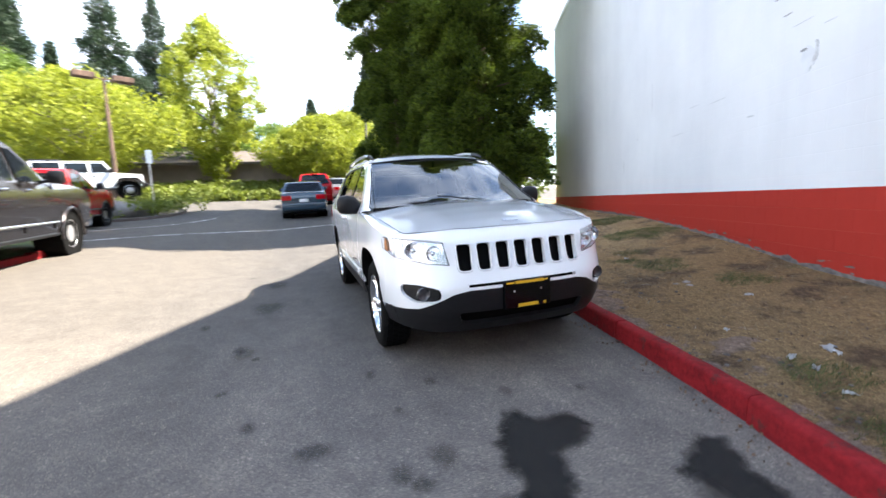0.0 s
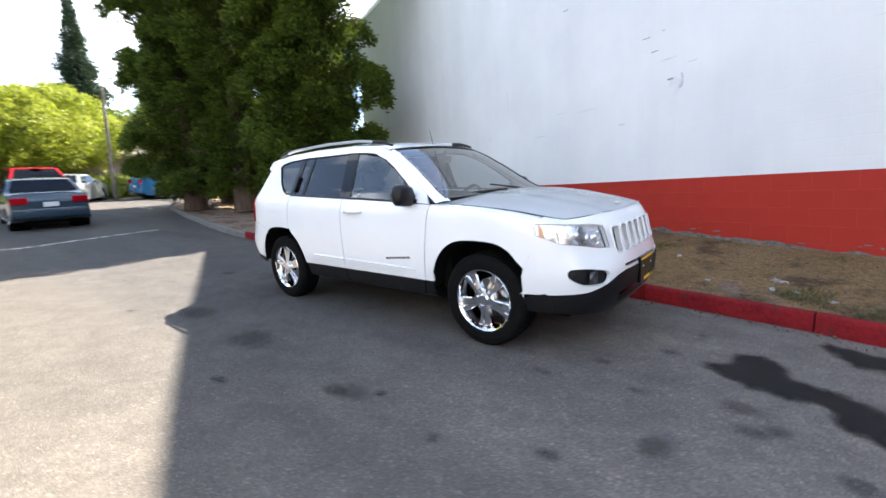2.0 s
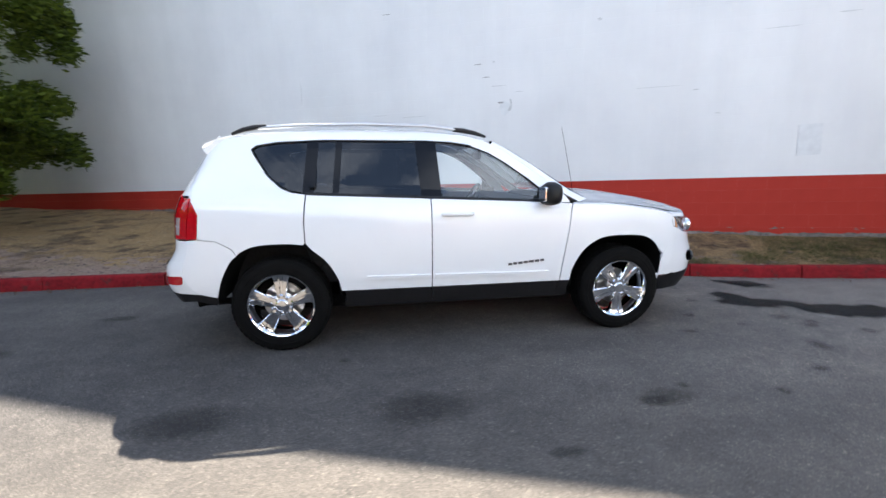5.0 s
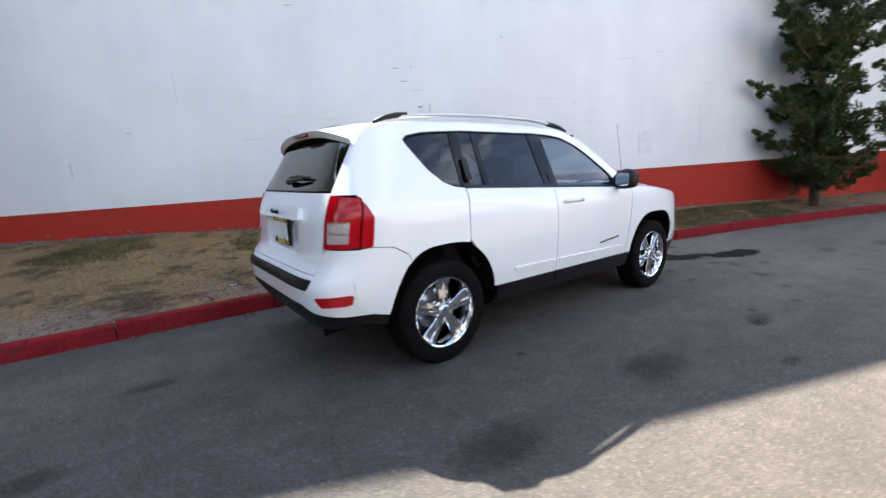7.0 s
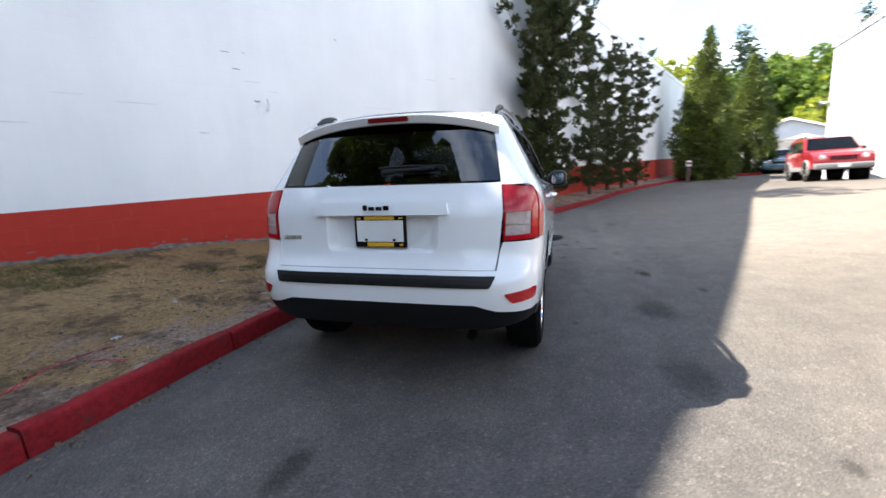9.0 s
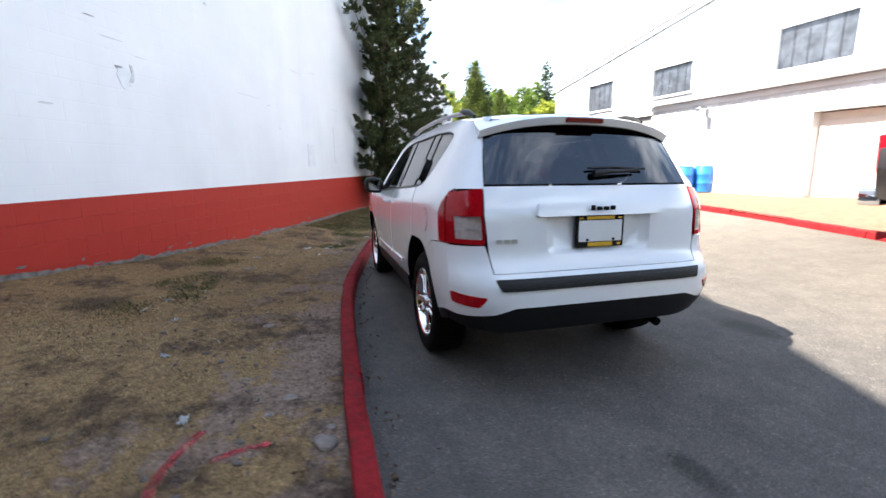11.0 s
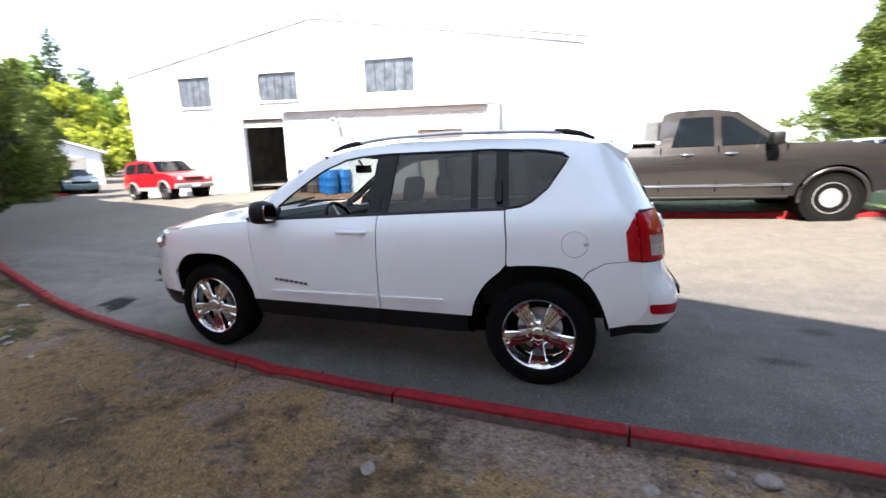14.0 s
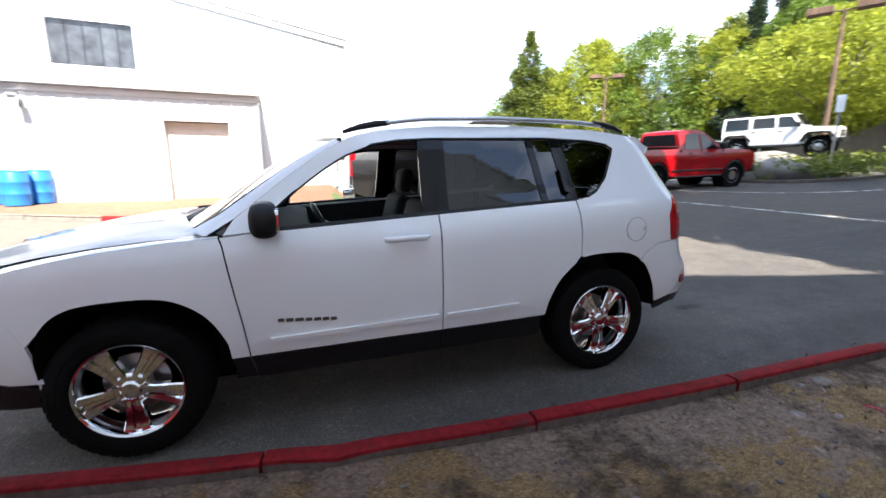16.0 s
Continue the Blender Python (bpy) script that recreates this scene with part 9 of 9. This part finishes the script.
def sedan_outline(L, h, hood, roof_a, roof_b, deck, wr, wf, cl=0.20, ar=0.36):
    f, r = L / 2, -L / 2
    return [(r, 0.42), (r, deck - 0.12), (r + 0.08, deck), (roof_a - 0.55, deck + 0.02), (roof_a, h - 0.03), (lerp(roof_a, roof_b, 0.5), h), (roof_b, h - 0.04), (roof_b + 0.75, hood + 0.02), (f - 0.35, hood - 0.10), (f - 0.03, hood - 0.25), (f, 0.45), (f - 0.1, cl + 0.05),
            (wf + ar + 0.05, cl), (wf + ar * 0.8, cl + 0.25), (wf + ar * 0.4, 0.68), (wf - ar * 0.4, 0.68), (wf - ar * 0.8, cl + 0.25), (wf - ar - 0.05, cl), (wr + ar + 0.05, cl), (wr + ar * 0.8, cl + 0.25), (wr + ar * 0.4, 0.68), (wr - ar * 0.4, 0.68), (wr - ar * 0.8, cl + 0.25), (wr - ar - 0.05, cl), (r + 0.12, cl + 0.08)]


def sedan(m, paint, label, L=4.5, h=1.40, suv=False, group="cars on the driveway", name="car"):
    wr, wf = -1.32, 1.32
    deck = 0.98 if not suv else 1.12
    hood = 0.98 if not suv else 1.12
    ra, rb = (-0.95, 0.15) if not suv else (-1.75, 0.25)
    w0 = 0.86 if not suv else 0.92
    out = sedan_outline(L, h, hood, ra, rb, deck, wr, wf)
    if suv:
        out[1:4] = [(-L / 2, 1.0), (-L / 2 + 0.05, deck), (-L / 2 + 0.10, deck + 0.04)]
    wz = lambda x, z: w0 - max(0, z - deck + 0.03) * 0.42 - 0.12 * max(0, abs(x) - L / 2 + 0.45) ** 2 * 2
    zb, zt = deck + 0.05, h - 0.09
    rear_win = [(ra - 0.28, zb), (-0.32, zb), (-0.35, zt), (ra + 0.05, zt - 0.02)] if not suv else [(-1.75, zb), (-0.40, zb), (-0.42, zt), (-1.65, zt)]
    glass = [rear_win, [(-0.24, zb), (rb + 0.55, zb), (rb + 0.02, zt), (-0.27, zt)]]
    scr = [((rb + 0.70, hood + 0.05), (rb + 0.05, h - 0.06), 0.10)]
    scr.append(((ra - 0.50, deck + 0.05), (ra - 0.06, h - 0.07), 0.10) if not suv else ((-L / 2 + 0.10, deck + 0.06), (ra - 0.05, h - 0.08), 0.10))

    def more(root):
        r, f = -L / 2, L / 2
        part("rear_bumper", box((r - 0.06, -w0 + 0.06, 0.36), (r + 0.08, w0 - 0.06, 0.62), bevel=0.04, seg=3), paint, root, smooth=40)
        part("front_bumper", box((f - 0.08, -w0 + 0.06, 0.30), (f + 0.06, w0 - 0.06, 0.60), bevel=0.04, seg=3), paint, root, smooth=40)
        part("plate", box((r - 0.075, -0.16, 0.66), (r - 0.055, 0.16, 0.78)), M["plate_white"], root, "pale number plate")
        part("grille", box((f - 0.01, -0.45, 0.62), (f + 0.02, 0.45, 0.74)), M["liner"], root)
        part("underbody", box((r + 0.2, -0.6, 0.18), (f - 0.2, 0.6, 0.45)), M["liner"], root)
        for s in (1, -1):
            part("door_mirror", box((rb + 0.32, min(s * (w0 - 0.05), s * (w0 + 0.14)), deck + 0.02), (rb + 0.46, max(s * (w0 - 0.05), s * (w0 + 0.14)), deck + 0.15), bevel=0.03), paint, root)
            for x in (-0.95, 0.05):
                part("door_handle", box((x, min(s * (w0 - 0.01), s * (w0 + 0.03)), 0.86), (x + 0.16, max(s * (w0 - 0.01), s * (w0 + 0.03)), 0.89), bevel=0.006), paint, root)
                part("door_gap", box((x + 0.62, s * w0 - 0.008, 0.32), (x + 0.634, s * w0 + 0.004, deck)), M["liner"], root)
            if suv:
                part("roof_rail", tube([(-1.5, s * (w0 - 0.26), h + 0.03), (0.0, s * (w0 - 0.26), h + 0.04)], 0.018, 8), M["black_plastic"], root)
        part("brake_lamp", box((ra - 0.30, -0.14, deck + 0.10) if not suv else (ra - 0.14, -0.16, h - 0.06), (ra - 0.24, 0.14, deck + 0.13) if not suv else (ra - 0.05, 0.16, h - 0.02)), M["lamp_red"], root)

    r = -L / 2
    return vehicle(name, m, paint, out, wz, glass, scr, [(wr, False), (wf, False)], label, group, 0.33 if not suv else 0.37, 0.21, M["silver"], None,
                   [("lamp_red", (r - 0.03, w0 - 0.40, deck - 0.24), (r + 0.10, w0 - 0.05, deck - 0.06)), ("lamp_inner", (L / 2 - 0.16, w0 - 0.42, hood - 0.30), (L / 2 - 0.01, w0 - 0.10, hood - 0.16))], more, None)


sedan(at_ground(-15.0, -0.95, 178), M["blue_paint"], "dark blue saloon with its brake lamps on, waiting at the exit")
sedan(at_ground(-21.6, -0.25, 180), M["red_paint"], "red SUV waiting ahead at the exit", 4.8, 1.74, True)
upright_suv(at_ground(15.8, -10.75, 168) @ Matrix.Scale(0.94, 4), M["dark_red_paint"], "red upright four-door SUV with grey flares, parked by the workshop", "cars by the workshop")
sedan(at_ground(27.5, -14.0, 160), M["blue_paint"], "dark saloon parked past the workshop corner", 4.5, 1.4, False, "cars by the workshop")
sedan(at_ground(31.0, -15.2, 160), M["silver_paint"], "silver saloon parked past the workshop corner", 4.5, 1.4, False, "cars by the workshop")
sedan(at_ground(-25.6, 1.8, 150), M["silver_paint"], "pale silver car waiting beyond the exit", 4.4, 1.45, False, "cars on the road")
sedan(at_ground(-25.0, 6.5, 95), M["sky_paint"], "bright blue SUV on the road beyond the trees", 4.4, 1.75, True, "cars on the road")
for k, (x, y, yaw, p, lab, suv) in enumerate(((-12.2, -14.6, 200, "grey_paint", "dark grey car in the far parking row", False), (-15.0, -17.0, 200, "sky_paint", "blue car in the far parking row", False), (-18.5, -16.5, 195, "silver_paint", "silver SUV in the far parking row", True), (-21.5, -19.5, 195, "grey_paint", "dark SUV in the far parking row", True), (-14.0, -22.0, 190, "silver_paint", "pale car in the far parking row", False), (-24.5, -17.0, 195, "silver_paint", "silver car in the far parking row", False), (-10.0, -24.0, 185, "grey_paint", "dark car in the far parking row", True))):
    sedan(at_ground(x, y, yaw), M[p], lab, 4.5, 1.72 if suv else 1.42, suv, "far parking row")

# ---- far buildings, poles and signs ----
M["brown_roof"] = plain("weathered_brown_roof", (0.11, 0.09075, 0.077), 0.9, vary=0.25, scale=1.5)
M["tan_wall"] = plain("tan_wall", (0.204, 0.162, 0.126), 0.85, vary=0.2, scale=0.8)


def low_shops(x, y, yaw, L, label, base):
    root = empty("low_building", pose(x, y, base, 0, 0, yaw))
    tagged(root, label, "building", group="low buildings along the road")
    part("wall", box((-L / 2, 0, -0.5), (L / 2, 7, 2.5)), M["tan_wall"], root)
    part("roof", prism([(-1.6, 2.35), (3.5, 4.0), (8.0, 2.6), (8.0, 2.4), (3.5, 3.8), (-1.6, 2.15)], -L / 2 - 0.5, L / 2 + 0.5, lambda u, v, d: Vector((d, u, v))), M["brown_roof"], root, "low brown shingle roof")
    part("fascia", box((-L / 2 - 0.5, -1.66, 1.95), (L / 2 + 0.5, -1.56, 2.40)), M["footing"], root)
    n = int(L / 3.2)
    for k in range(n):
        u = -L / 2 + (k + 0.5) * L / n
        wd = empty("window")
        wd.parent = root
        part("window_frame", box((u - 1.1, -0.06, 0.5), (u + 1.1, -0.01, 2.0)), M["siding_trim"], wd)
        part("pane", box((u - 1.02, -0.09, 0.58), (u - 0.03, -0.065, 1.92)), M["dark_glass"], wd)
        part("pane", box((u + 0.03, -0.09, 0.58), (u + 1.02, -0.065, 1.92)), M["dark_glass"], wd)
        part("post", box((u + L / n / 2 - 0.07, -1.5, -0.5), (u + L / n / 2 + 0.07, -1.36, 2.2)), M["siding_trim"], root)


low_shops(-42.0, -14.0, -94, 26, "long low shop row with a brown shingle roof", 2.3)
low_shops(-43.0, 10.0, -88, 18, "low brown-roofed building behind street trees", 2.4)


def street_lamp(x, y, z, h, yaw, label, double=False, arm=2.0):
    root = empty("street_lamp", pose(x, y, z, 0, 0, yaw))
    tagged(root, label, "lamp post", group="lamp posts")
    part("pole", tube([(0, 0, 0), (0, 0, h * 0.5), (0, 0, h)], [0.11, 0.09, 0.06], 10), M["silver"] if not double else M["bark"], root, smooth=60)
    if double:
        for s in (1, -1):
            part("lamp_arm", tube([(0, 0, h - 0.1), (s * 0.5, 0, h)], 0.03, 8), M["bark"], root)
            part("lamp_head", box((s * 0.75 - 0.42, -0.25, h - 0.12), (s * 0.75 + 0.42, 0.25, h + 0.14), bevel=0.03), M["bark"], root, "brown box lamp head")
    else:
        part("lamp_arm", tube([(0, 0, h - 0.1), (arm * 0.5, 0, h + 0.25), (arm, 0, h + 0.35)], [0.05, 0.04, 0.03], 8), M["silver"], root)
        part("lamp_head", box((arm - 0.1, -0.14, h + 0.28), (arm + 0.6, 0.14, h + 0.42), bevel=0.04), M["silver"], root)


street_lamp(-23.2, -35.0, ground_z(-23.2, -35), 8.6, 200, "tall grey street lamp with a curved arm")
street_lamp(-20.4, -23.8, ground_z(-20.4, -23.8), 6.3, 150, "brown parking-lot lamp with two box heads", True)
street_lamp(-20.1, -9.4, ground_z(-20.1, -9.4), 6.3, 120, "brown parking-lot lamp with two box heads", True)
street_lamp(-26.0, -46.0, 0.8, 7.0, 200, "tall grey street lamp with a curved arm")
pole = empty("utility_pole", pose(-25.8, 3.6, ground_z(-25.8, 3.6), 0, 0, 0))
tagged(pole, "slim grey wooden pole beside the road", "pole")
part("pole_shaft", tube([(0, 0, 0), (0.1, 0.15, 6.0)], [0.10, 0.07], 10), M["bark_grey"], pole)
sgn = empty("sign_post", pose(21.1, -7.35, ground_z(21.1, -7.35), 0, 0, 0))
tagged(sgn, "short brown post with a small red and white notice", "sign")
part("post", box((-0.09, -0.09, 0), (0.09, 0.09, 1.05), bevel=0.01), M["bark"], sgn)
part("notice", box((-0.11, -0.12, 0.78), (-0.095, 0.12, 1.08)), M["plate_white"], sgn, "white notice with an unreadable red bar")
part("print_bar", box((-0.115, -0.10, 0.90), (-0.108, 0.10, 1.0)), M["lamp_red"], sgn)
sg2 = empty("sign_post", pose(-16.9, -7.1, ground_z(-16.9, -7.1), 0, 0, 20))
tagged(sg2, "small pale sign on a thin post in the bushes", "sign")
part("post", tube([(0, 0, 0), (0, 0, 2.7)], 0.03, 8), M["silver"], sg2)
part("board", box((-0.02, -0.11, 2.25), (0.02, 0.11, 2.8)), M["silver"], sg2)
# small white garage in the distance
gar = empty("garage", pose(37.3, -18.6, 0.0, 0, 0, -28))
tagged(gar, "small white gabled garage far down the drive", "building")
part("wall", box((0, -3.2, -0.5), (7, 3.2, 2.4)), M["siding"], gar)
part("roof", prism([(-3.6, 2.3), (0, 3.5), (3.6, 2.3), (3.6, 2.45), (0, 3.68), (-3.6, 2.45)], -0.4, 7.4, lambda u, v, d: Vector((d, u, v))), M["siding_trim"], gar)
part("gable", prism([(-3.2, 2.4), (0, 3.45), (3.2, 2.4)], 0, 0.1, lambda u, v, d: Vector((d, u, v))), M["siding"], gar)
part("garage_door", box((-0.05, -2.2, 0.0), (0.0, 1.2, 2.0)), M["footing"], gar)
